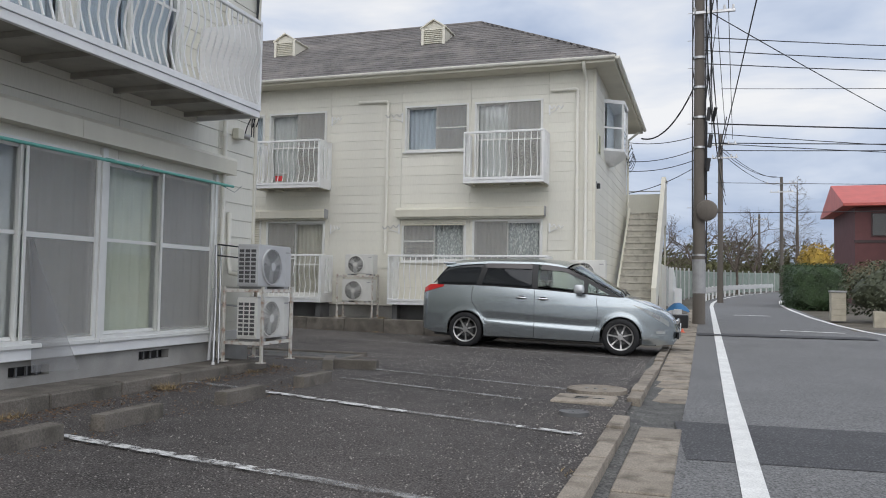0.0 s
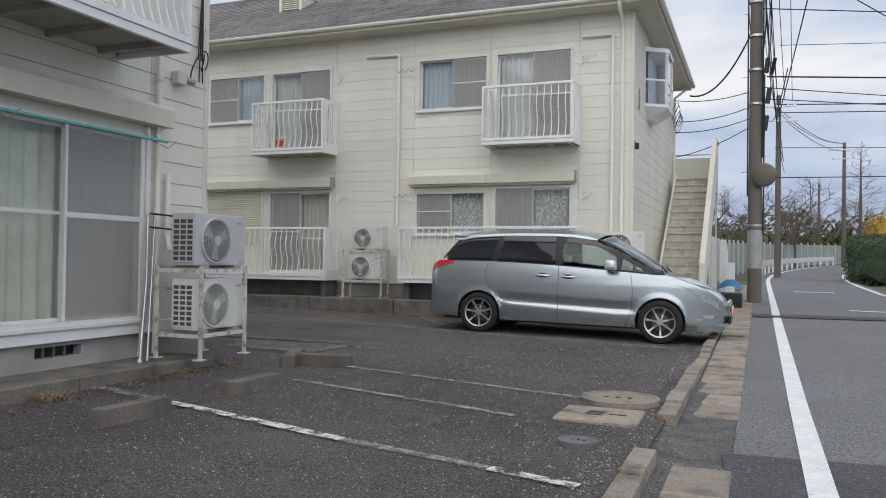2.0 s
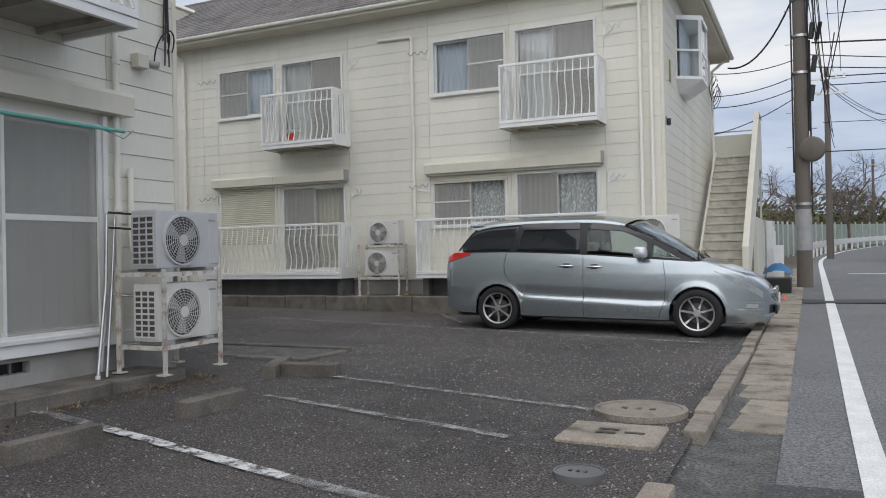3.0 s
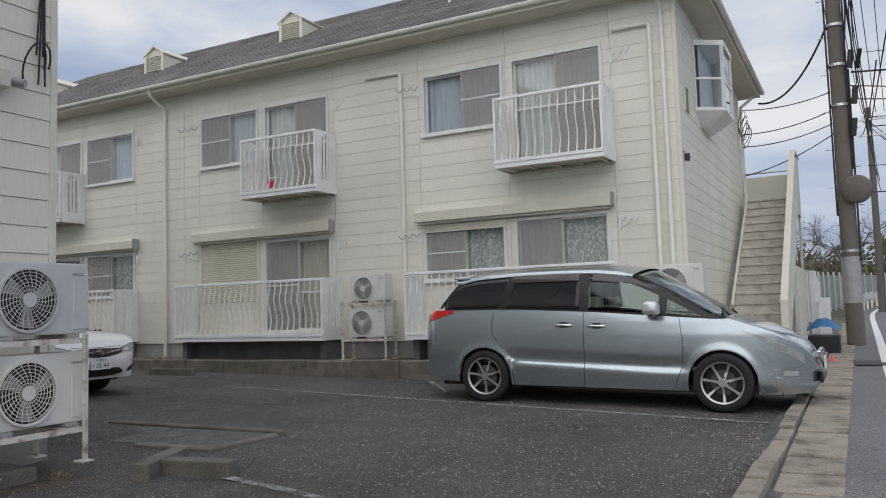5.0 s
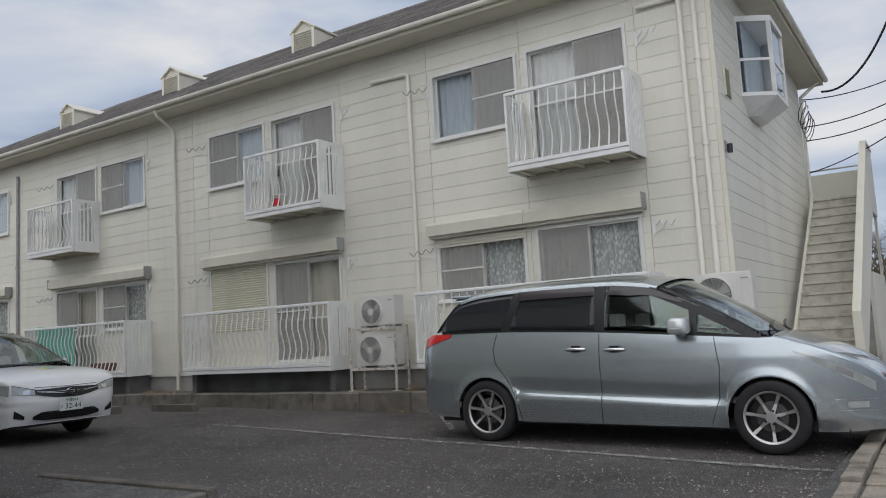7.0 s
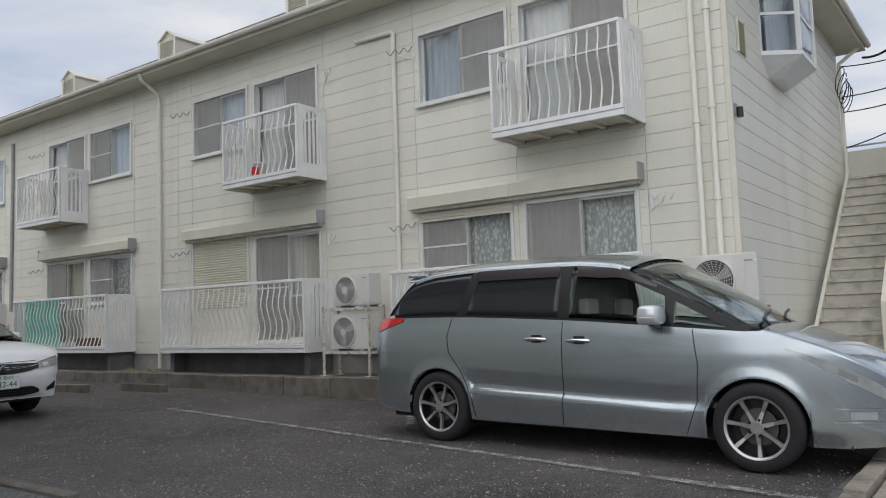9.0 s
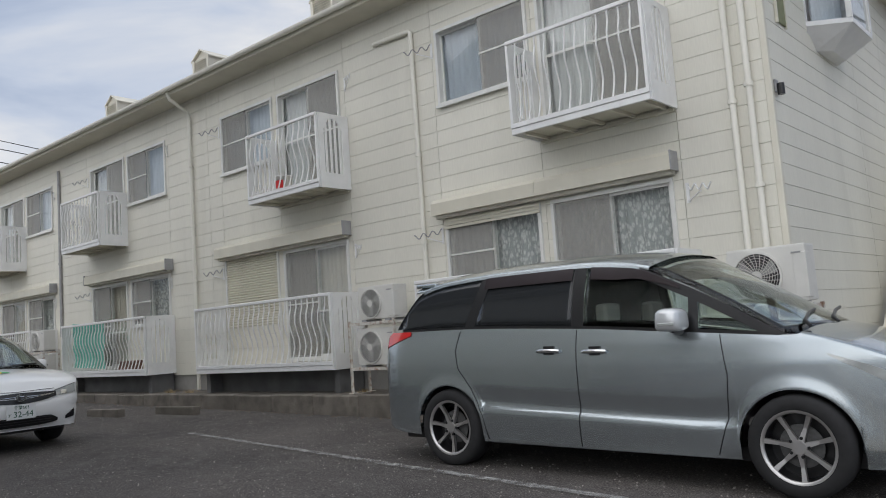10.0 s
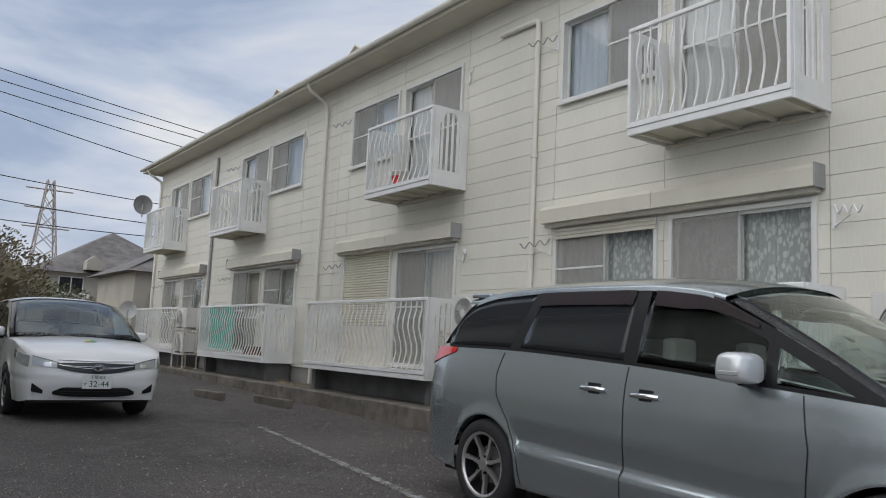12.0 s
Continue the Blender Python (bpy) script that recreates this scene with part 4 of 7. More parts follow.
def car(t, P):
    """Builds a car along +u (its front) with its middle line on v = 0, at the world origin; the thing is then placed."""
    L, W, belt, roof_f, hoodf = P["L"], P["W"] / 2, smooth_curve(P["belt"]), smooth_curve(P["roof"]), smooth_curve(P["hood"])
    plan = smooth_curve(P["plan"])
    ax, R, arch = P["axles"], P["R"], P["R"] + 0.04
    sill = smooth_curve(P["sill"])
    ws_base, rw_base = P["ws_base"], P["rw_base"]
    paint = P["paint"]

    def bottom(u):
        z = sill(u)
        for a in ax:
            if abs(u - a) < arch:
                z = max(z, R + math.sqrt(arch ** 2 - (u - a) ** 2) * 0.98)
        return z

    def top(u):
        return belt(u) if rw_base <= u <= ws_base else hoodf(u)

    def half(u, z):
        k = (z - 0.25) / 0.9
        base = W * plan(u)
        if "section" in P:
            w = min(max((u - 1.15) / 0.3, 0), 1) * min(max((3.55 - u) / 0.2, 0), 1)
            zs = z + 0.035 * (u - 1.42) - 0.10 * max(0.0, u - 3.25)
            y = base + (1 - w) * P["section"](z) + w * (P["ledge"](zs) if zs < 0.7 else P["section"](z))
        else:
            y = base * (1 - 0.06 * max(0, 0.30 - k) ** 1.0 / 0.3 - 0.085 * max(0, k - 0.35) ** 2 / 0.4)
            y -= 0.014 * math.exp(-((z - P["crease"]) / 0.035) ** 2)
        for a in ax:
            d = abs(math.hypot(u - a, z - R) - arch)
            y += 0.011 * math.exp(-(d / 0.05) ** 2)
        return y
    us = sorted({round(u, 4) for u in [i * L / 110 for i in range(111)] + [a + s * arch * math.cos(q) for a in ax for s in (-1, 1) for q in [k * math.pi / 24 for k in range(13)]] if 0 <= u <= L})
    bm = bmesh.new()
    NV = 48 if "section" in P else 26
    for side in (-1, 1):
        rows = []
        for u in us:
            zb, zt = bottom(u), top(u)
            rows.append([(u, side * half(u, zb + (zt - zb) * (i / NV)), zb + (zt - zb) * (i / NV)) for i in range(NV + 1)])
        grid(bm, rows)
    # bonnet and the deck behind the rear glass
    for ua, ub in ((ws_base, L), (0, rw_base)):
        seg = [u for u in us if ua - 1e-6 <= u <= ub + 1e-6]
        rows = []
        for u in seg:
            zt = top(u)
            y1 = half(u, zt)
            rows.append([(u, y1 * s, zt + P["crown"] * (1 - s * s)) for s in [-1 + k / 8 for k in range(17)]])
        if len(rows) > 1:
            grid(bm, rows)
    # nose and tail faces
    for u in (0, L):
        zb, zt = bottom(u), top(u)
        rows = []
        for i in range(NV + 1):
            z = zb + (zt - zb) * i / NV
            y1 = half(u, z)
            bulge = P["bulge"] * (1 if u > 0 else -1) * max(0.0, math.sin(math.pi * i / NV)) ** 0.7
            rows.append([(u + bulge * (1 - s * s) ** 0.8, y1 * s, z + (P["crown"] * (1 - s * s) if i == NV else 0)) for s in [-1 + k / 8 for k in range(17)]])
        grid(bm, rows)
    bmesh.ops.remove_doubles(bm, verts=bm.verts[:], dist=0.002)
    body = part("body", bm, paint, t)
    # underbody and wheel housings
    part("underbody", bbox(0.25, L - 0.3, -W * 0.8, W * 0.8, 0.2, 0.30), M_DARK, t)
    for a in ax:
        for s in (-1, 1):
            bm = bmesh.new()
            pts = [(a + arch * 0.99 * math.cos(q), R + arch * 0.99 * math.sin(q)) for q in [math.pi * k / 16 for k in range(17)]]
            rows = [[(p[0], s * (W * 0.93), p[1]) for p in pts], [(p[0], s * (W - 0.34), p[1]) for p in pts]]
            grid(bm, rows)
            bm.faces.new([bm.verts.new((p[0], s * (W - 0.34), p[1])) for p in pts])
            part("wheel_housing", bm, M_DARK, t)
    for a in ax:
        for s in (-1, 1):
            wheel(t, a, s, W - 0.015, R, 0.21, P["spokes"], P["rim_r"], M_RIM)
    # greenhouse: side glass leans in towards the roof
    tumble = P["tumble"]

    def gy(u, z):
        zb = belt(u)
        k = max(0.0, (z - zb) / (P["H"] - zb))
        return half(u, zb) - 0.006 - tumble * k ** 1.25

    def side_patch(name, outline_lo, outline_hi, u0, u1, material, off, label="", parent=t, n=14, m=6):
        obs = []
        for s in (-1, 1):
            bm = bmesh.new()
            rows = []
            for i in range(n + 1):
                u = u0 + (u1 - u0) * i / n
                a, b = outline_lo(u), outline_hi(u)
                rows.append([(u, s * (gy(u, a + (b - a) * j / m) + off), a + (b - a) * j / m) for j in range(m + 1)])
            grid(bm, rows)
            obs.append(part(name, bm, material, parent, label))
            obs[-1].visible_shadow = material is not M_CARCLEAR
            if material in (M_CARCLEAR, M_CARGLASS):
                obs[-1].modifiers.new("pane", "SOLIDIFY").thickness = 0.005
        return obs
    rt = lambda u: roof_f(u) - P["roof_edge"]
    # windscreen and rear glass
    def cross_glass(name, line, material):
        bm = bmesh.new()
        rows = []
        for u, z in line:
            y1 = gy(u, z) + 0.002
            k = (z - line[-1][1]) / (line[0][1] - line[-1][1])
            cr = 0.02 + (P["roof_edge"] - 0.005) * k * k
            rows.append([(u + (0.13 if u > L / 2 else -0.06) * (1 - s * s), y1 * s, z + 0.02 * k + cr * (1 - abs(s) ** 3)) for s in [-1 + q / 8 for q in range(17)]])
        grid(bm, rows)
        g = part(name, bm, material, t)
        g.visible_shadow = False
        g.modifiers.new("pane", "SOLIDIFY").thickness = 0.005
        return g
    wsl = [(u, rt(u)) for u in [P["ws_top"] + (ws_base - P["ws_top"]) * k / 10 for k in range(11)]]
    cross_glass("windscreen", wsl, M_CARCLEAR)
    rsl = [(u, rt(u)) for u in [P["rw_top"] + (rw_base - P["rw_top"]) * k / 8 for k in range(9)]]
    cross_glass("rear_window", rsl, M_CARGLASS)
    # roof
    bm = bmesh.new()
    rows = []
    for k in range(31):
        u = P["rw_top"] - 0.12 + (P["ws_top"] + 0.02 - P["rw_top"] + 0.12) * k / 30
        uu = min(max(u, P["rw_top"]), P["ws_top"])
        z = roof_f(uu) if u >= P["rw_top"] else roof_f(uu) - 0.0
        ye = gy(uu, rt(uu)) + 0.006
        fr = max(0.0, (u - P["ws_top"] + 0.9) / 0.92)
        rr_ = max(0.0, (P["rw_top"] + 0.4 - u) / 0.52)
        bow = lambda q: u + (0.13 * fr - 0.06 * rr_) * (1 - q * q)
        row = [(u, -ye, rt(uu)), (u, -ye, rt(uu) + 0.02)] + [(bow(s), ye * s, rt(uu) + 0.02 + (z - rt(uu) + 0.01) * (1 - abs(s) ** 3.0)) for s in [-0.96 + 0.12 * q for q in range(17)]] + [(u, ye, rt(uu) + 0.02), (u, ye, rt(uu))]
        rows.append(row)
    grid(bm, rows)
    rp = part("roof_panel", bm, paint, t)
    # side glazing and pillars
    for name, u0, u1, material in P["glass"]:
        side_patch(name, lambda u: belt(u) + 0.012, lambda u: max(rt(u) - 0.0, belt(u) + 0.013), u0, u1, material, 0.0)
    for u0, u1, lean in P["pillars"]:
        for s in (-1, 1):
            bm = bmesh.new()
            rows = []
            for j in range(7):
                k = j / 6
                row = []
                for i in range(4):
                    ub = u0 + (u1 - u0) * i / 3
                    zt = rt(ub + lean)
                    z = belt(ub) + (zt - belt(ub)) * k
                    u = ub + lean * k
                    row.append((u, s * (gy(u, z) + 0.006), z))
                rows.append(row)
            grid(bm, rows)
            part("pillar", bm, M_DARK, t, "black window pillar")
    # dark weather strip and A pillars along the windscreen
    side_patch("belt_moulding", lambda u: belt(u) - 0.006, lambda u: belt(u) + 0.018, rw_base + 0.1, ws_base - 0.06, M_DARK, 0.008, n=24, m=1)
    side_patch("a_pillar", lambda u: max(rt(u) - 0.075, belt(u)), lambda u: rt(u) + 0.004, P["ws_top"] - 0.25, ws_base - 0.01, P.get("apillar", M_DARK), 0.009, n=16, m=2)
    for ua, ub in P.get("visors", ()):
        side_patch("door_visor", lambda u: rt(u) - 0.105 + 0.07 * min(max((u - 2.6) / 0.5, 0.0), 1.0), lambda u: rt(u) - 0.008, ua, ub, M_VISOR, 0.022, "smoked rain visor", m=3)
        side_patch("cantrail", lambda u: rt(u) - 0.012, lambda u: rt(u) + 0.03, ua - (0.75 if ua < 2 else 0.17), ub - (0.0 if ua < 2 else 0.34), paint, 0.012, m=2)
    # cabin: seats and dash
    for us_, vs_ in P["seats"]:
        for s in (-1, 1):
            bm = bbox(us_ - 0.08, us_ + 0.1, s * vs_ - 0.23, s * vs_ + 0.23, 0.55, 1.12, 0.085, 3)
            seat = part("seat", bm, M_SEAT, t, "dark fabric seat")
            part("headrest", bbox(us_ - 0.09, us_ + 0.02, s * vs_ - 0.13, s * vs_ + 0.13, 1.14, 1.34, 0.06, 3), M_SEAT, seat)
    part("dashboard", bbox(ws_base - 0.75, ws_base - 0.1, -W * 0.82, W * 0.82, 0.75, belt(ws_base) - 0.08, 0.05, 2), M_SEAT, t)
    part("cabin_floor", boxes((0.4, ws_base - 0.2, -W * 0.85, W * 0.85, 0.45, 0.5)), M_SEAT, t)
    # door seams, sill trim, handles, mirrors
    def seam(line, name="door_gap", r=0.0045, material=M_DARK, off=0.0):
        for s in (-1, 1):
            bm = bmesh.new()
            pts = [(u, s * (half(u, z) + off), z) for u, z in line]
            tube(bm, pts, r, 4, square=True)
            part(name, bm, material, t)
    for line in P["seams"]:
        (ua, za), (ub, zb) = line[0], line[-1]
        dense = []
        for (u0, z0), (u1, z1) in zip(line, line[1:]):
            dense += [(u0 + (u1 - u0) * k / 8, z0 + (z1 - z0) * k / 8) for k in range(8)]
        seam(dense + [line[-1]])
    for u, z in P["handles"]:
        for s in (-1, 1):
            y = s * half(u, z)
            h = part("door_handle", tubes([(u - 0.1, y + s * 0.012, z), (u - 0.06, y + s * 0.04, z + 0.004), (u + 0.06, y + s * 0.04, z + 0.004), (u + 0.1, y + s * 0.012, z)], 0.016, 8), M_CHROME, t, "chrome door handle")
            part("handle_recess", bbox(u - 0.05, u + 0.05, min(y, y + s * 0.006), max(y, y + s * 0.006), z - 0.03, z + 0.04, 0.002), M_DARK, h)
    mu, mz = P["mirror"]
    for s in (-1, 1):
        k_ = P.get("mirror_size", 1.0)
        y = s * (half(mu, belt(mu)) + 0.12 * k_)
        bm = bmesh.new()
        bmesh.ops.create_uvsphere(bm, u_segments=20, v_segments=12, radius=1.0)
        for v in bm.verts:
            q = v.co
            v.co = Vector((mu + 0.095 * k_ * math.copysign(abs(q.x) ** 0.55, q.x) * (1 - 0.15 * q.z), y + 0.125 * k_ * math.copysign(abs(q.y) ** 0.55, q.y), mz + 0.083 * k_ * math.copysign(abs(q.z) ** 0.5, q.z)))
        mir = part("mirror", bm, P.get("mirror_mat", paint), t, smooth=True)
        part("mirror_lamp", bbox(mu - 0.05, mu + 0.07, min(y + s * 0.118 * k_, y + s * 0.129 * k_), max(y + s * 0.118 * k_, y + s * 0.129 * k_), mz - 0.04 * k_, mz - 0.018 * k_, 0.003), M_LAMP, mir, "clear indicator strip")
        part("mirror_arm", tubes([(mu, s * (half(mu, belt(mu)) - 0.04), belt(mu) + 0.0), (mu, y, mz - 0.06)], 0.035, 8), M_DARK, mir)
    for name, u, v, z, w, h, material, txt in P.get("plates", ()):
        pl = part("number_plate", bbox(u, u + 0.012, v - w / 2, v + w / 2, z - h / 2, z + h / 2, 0.003), material, t)
    return half, gy, belt, rt


# silver minivan parked across the bay
van = thing("minivan", (0, 0, 0), "silver-blue minivan parked on the asphalt, windows shut", "car")
VP = dict(L=4.8, W=1.80, H=1.73, R=0.335, rim_r=0.235, spokes=7, axles=(0.93, 3.88), paint=M_PAINT, crown=0.05, bulge=0.10, crease=0.55, tumble=0.20, roof_edge=0.085,
          section=smooth_curve([(0.22, -0.05), (0.34, -0.022), (0.5, -0.016), (0.7, -0.010), (0.86, -0.012), (1.0, -0.028), (1.1, -0.052), (1.2, -0.088)]),
          ledge=smooth_curve([(0.22, -0.03), (0.30, -0.008), (0.49, 0.008), (0.505, 0.006), (0.55, -0.026), (0.565, -0.027), (0.7, -0.010)]),
          belt=[(0, 1.14), (0.4, 1.19), (1.0, 1.195), (2.2, 1.16), (3.2, 1.10), (3.95, 1.05)],
          hood=[(0, 1.05), (0.12, 1.14), (0.4, 1.19), (3.9, 1.06), (4.2, 0.98), (4.5, 0.86), (4.7, 0.74), (4.8, 0.64)],
          roof=[(0.15, 1.2), (0.3, 1.40), (0.52, 1.62), (0.8, 1.685), (1.5, 1.725), (2.2, 1.73), (2.7, 1.69), (3.06, 1.555), (3.45, 1.37), (3.74, 1.21), (3.94, 1.10)],
          sill=[(0, 0.33), (0.3, 0.26), (1.5, 0.235), (3.2, 0.235), (4.4, 0.21), (4.8, 0.23)],
          plan=[(0, 0.80), (0.12, 0.91), (0.4, 0.97), (1.0, 0.995), (2.4, 1.0), (3.6, 0.99), (4.1, 0.955), (4.45, 0.87), (4.68, 0.74), (4.8, 0.60)],
          ws_base=3.89, rw_base=0.22, ws_top=2.84, rw_top=0.55,
          glass=(("quarter_window", 0.30, 1.24, M_CARGLASS), ("rear_door_window", 1.24, 2.22, M_CARGLASS), ("front_door_window", 2.29, 3.25, M_CARCLEAR), ("front_quarter_window", 3.25, 3.84, M_CARCLEAR)),
          pillars=((1.10, 1.21, 0.13), (2.215, 2.325, -0.02), (3.20, 3.27, -0.02)), visors=((1.28, 2.19), (2.36, 3.12)),
          seats=((2.35, 0.40), (1.45, 0.40)),
          seams=([(2.27, 1.14), (2.28, 0.7), (2.28, 0.25)], [(3.42, 1.07), (3.46, 0.8), (3.44, 0.5), (3.36, 0.26)], [(1.06, 1.17), (1.03, 1.0), (1.06, 0.85), (1.2, 0.68), (1.32, 0.45), (1.36, 0.26)]),
          handles=((2.02, 0.985), (2.44, 0.975)), mirror=(3.13, 1.19), mirror_mat=M_SILVER)
half, gy, belt, rt = car(van, VP)


def surf_strip(t, name, lo, hi, u0, u1, material, off, label="", n=30, m=3, sides=(-1, 1)):
    for s in sides:
        bm = bmesh.new()
        rows = []
        for i in range(n + 1):
            u = u0 + (u1 - u0) * i / n
            a, b = lo(u), hi(u)
            rows.append([(u, s * (half(u, a + (b - a) * j / m) + off), a + (b - a) * j / m) for j in range(m + 1)])
        grid(bm, rows)
        part(name, bm, material, t, label)


vhood = smooth_curve(VP["hood"])
surf_strip(van, "headlamp", lambda u: vhood(u) - 0.085 - 0.008 - 0.20 * min(u - 4.10, 0.40), lambda u: vhood(u) - 0.082, 4.10, 4.72, M_LAMP, 0.006, "clear wedge headlamp")
surf_strip(van, "lamp_reflector", lambda u: vhood(u) - 0.15, lambda u: vhood(u) - 0.10, 4.44, 4.56, M_CHROME, 0.008, m=2)
surf_strip(van, "fog_lamp", lambda u: 0.42, lambda u: 0.475, 4.5, 4.66, M_LAMP, 0.008)
surf_strip(van, "fog_slot", lambda u: 0.395, lambda u: 0.405, 4.4, 4.72, M_CHROME, 0.008)
surf_strip(van, "fog_slot", lambda u: 0.49, lambda u: 0.50, 4.4, 4.72, M_CHROME, 0.008)
surf_strip(van, "tail_lamp", lambda u: 1.02 + 0.30 * u, lambda u: min(1.10 + 0.55 * u, 1.188), 0.02, 0.44, M_RED, 0.008, "red tail lamp")
part("grille", bbox(4.83, 4.885, -0.42, 0.42, 0.60, 0.68, 0.01), M_CHROME, van, "chrome grille bar")
part("lower_intake", bbox(4.86, 4.895, -0.5, 0.5, 0.33, 0.46, 0.01), M_DARK, van)
pl = part("number_plate", bbox(4.895, 4.91, -0.165, 0.165, 0.45, 0.60, 0.003), M_PLATE, van)
part("spoiler", bbox(0.36, 0.62, -0.62, 0.62, 1.60, 1.635, 0.012), M_PAINT, van)
for v_ in (-0.62, 0.05):
    part("wiper", tubes([(3.95, v_, 1.10), (3.90, v_ + 0.06, 1.135), (3.84, v_ + 0.35, 1.18), (3.81, v_ + 0.6, 1.20)], 0.013, 6), M_DARK, van)
part("exhaust_trim", bbox(0.35, 0.6, -0.5, -0.3, 0.18, 0.25, 0.01), M_DARK, van)
van.matrix_basis = pose(-5.34, 15.56, 0.135, 0, 0.9, 0)

# white estate car
est = thing("estate_car", (0, 0, 0), "white estate car parked nose out on asphalt", "car")
EP = dict(L=4.36, W=1.695, H=1.475, R=0.305, rim_r=0.2, spokes=7, axles=(0.88, 3.48), paint=M_WPAINT, crown=0.05, bulge=0.15, crease=0.5, tumble=0.15, roof_edge=0.06,
          belt=[(0, 0.98), (0.5, 1.0), (1.5, 0.98), (2.6, 0.94), (3.25, 0.92)],
          hood=[(0, 0.90), (0.1, 0.97), (0.4, 1.0), (3.2, 0.935), (3.6, 0.92), (4.0, 0.885), (4.25, 0.83), (4.36, 0.775)],
          roof=[(0.1, 1.0), (0.3, 1.2), (0.55, 1.40), (1.0, 1.455), (1.7, 1.475), (2.1, 1.45), (2.5, 1.34), (2.9, 1.16), (3.3, 0.99)],
          sill=[(0, 0.33), (0.3, 0.24), (2, 0.2), (4.1, 0.22), (4.36, 0.26)],
          plan=[(0, 0.80), (0.12, 0.92), (0.5, 0.98), (1.2, 1.0), (3.0, 1.0), (3.7, 0.985), (4.05, 0.975), (4.25, 0.93), (4.36, 0.855)],
          ws_base=3.25, rw_base=0.2, ws_top=2.1, rw_top=0.5,
          glass=(("quarter_window", 0.3, 1.0, M_CARGLASS), ("rear_door_window", 1.05, 1.75, M_CARGLASS), ("front_door_window", 1.83, 3.2, M_CARCLEAR)),
          pillars=((0.95, 1.08, 0.1), (1.74, 1.84, -0.03)), seats=((1.9, 0.36), (1.05, 0.36)),
          seams=([(1.8, 0.95), (1.8, 0.22)], [(2.9, 0.92), (2.92, 0.6), (2.85, 0.22)]), handles=((1.6, 0.86), (2.05, 0.86)), mirror=(2.75, 1.0), mirror_size=0.78, apillar=M_WPAINT)
half, gy, belt, rt = car(est, EP)
surf_strip(est, "headlamp", lambda u: 0.635 + 0.24 * (4.36 - u), lambda u: 0.765 + 0.14 * (4.36 - u), 3.92, 4.36, M_LAMP, 0.008, "clear swept headlamp")


def nose(lo, hi, y0, y1, off, side=1):
    """A patch that follows the bowed nose between two heights, given along its width."""
    rows = []
    for i in range(7):
        row = []
        for k in range(21):
            y = y0 + (y1 - y0) * k / 20
            z = lo(abs(y)) + (hi(abs(y)) - lo(abs(y))) * i / 6
            q = min(0.999, abs(y) / half(4.36, z))
            iz = min(max((z - 0.26) / 0.515, 0.02), 0.98)
            row.append((4.36 + 0.15 * math.sin(math.pi * iz) ** 0.7 * (1 - q * q) ** 0.8 + off, side * y, z))
        rows.append(row)
    return grid(bmesh.new(), rows)


part("grille", nose(lambda y: 0.578 + 0.06 * (y / 0.44) ** 2, lambda y: 0.708 - 0.012 * (y / 0.44), -0.44, 0.44, 0.012), M_DARK, est, "black upper grille")
for d in (0.0, 0.028):
    part("grille_bar", nose(lambda y: 0.636 + d + 0.04 * (y / 0.43) ** 2 - 0.028 * (y / 0.43) * (d > 0), lambda y: 0.640 + d + 0.04 * (y / 0.43) ** 2 - 0.028 * (y / 0.43) * (d > 0), -0.42, 0.42, 0.020), M_CHROME, est, "chrome grille bar")
for s_ in (1, -1):
    lamp = part("headlamp_front", nose(lambda y: 0.632 + 0.02 * (y - 0.42) / 0.2, lambda y: 0.695 + 0.25 * (y - 0.42), 0.42, 0.70, 0.010, s_), M_LAMP, est, "clear swept headlamp")
    part("lamp_reflector", nose(lambda y: 0.65, lambda y: 0.70, 0.50, 0.58, 0.015, s_), M_CHROME, lamp)
    part("lamp_edge", nose(lambda y: 0.695 + 0.25 * (y - 0.42), lambda y: 0.703 + 0.25 * (y - 0.42), 0.42, 0.70, 0.012, s_), M_DARK, lamp)
    part("fog_recess", nose(lambda y: 0.335 + 0.02 * (y - 0.56) / 0.1, lambda y: 0.375 + 0.7 * (y - 0.56), 0.56, 0.68, 0.012, s_), M_DARK, est, "black fog lamp recess")
part("lower_intake", nose(lambda y: 0.30 + 0.03 * (y / 0.46) ** 4, lambda y: 0.415 - 0.05 * max(0.0, y - 0.36) / 0.10, -0.46, 0.46, 0.012), M_DARK, est, "black lower intake")
for z_ in (0.335, 0.365, 0.395):
    part("intake_slat", nose(lambda y: z_, lambda y: z_ + 0.006, -0.38, 0.38, 0.018), M_FIN, est)
part("bumper_lip", nose(lambda y: 0.262, lambda y: 0.285, -0.64, 0.64, 0.03), M_WPAINT, est)
part("bonnet_gap", nose(lambda y: 0.716 + 0.02 * y, lambda y: 0.722 + 0.02 * y, -0.43, 0.43, 0.008), M_DARK, est)
for v_ in (-0.35, 0.2):
    part("wiper", tubes([(3.27, v_, 1.0), (3.24, v_ + 0.25, 1.015), (3.2, v_ + 0.5, 1.02)], 0.012, 6), M_DARK, est)
bm = disc_ring(bmesh.new(), (4.53, 0, 0.652), 0, 0.026, 0.044, 0.0, 0.02, 20)
for v in bm.verts:
    v.co.y *= 1.5
part("badge", bm, M_CHROME, est, "plain oval chrome badge")
pl = part("number_plate", bbox(4.527, 4.540, -0.165, 0.165, 0.405, 0.57, 0.003), M_PLATE, est, "white plate with green digits")


def letters(name, text, size, m, material, parent):
    cu = bpy.data.curves.new(name, "FONT")
    cu.body, cu.size, cu.extrude = text, size, 0.001
    cu.align_x, cu.align_y = "CENTER", "CENTER"
    cu.materials.append(material)
    ob = new(name, cu)
    ob.parent = parent
    ob.matrix_basis = m
    return ob


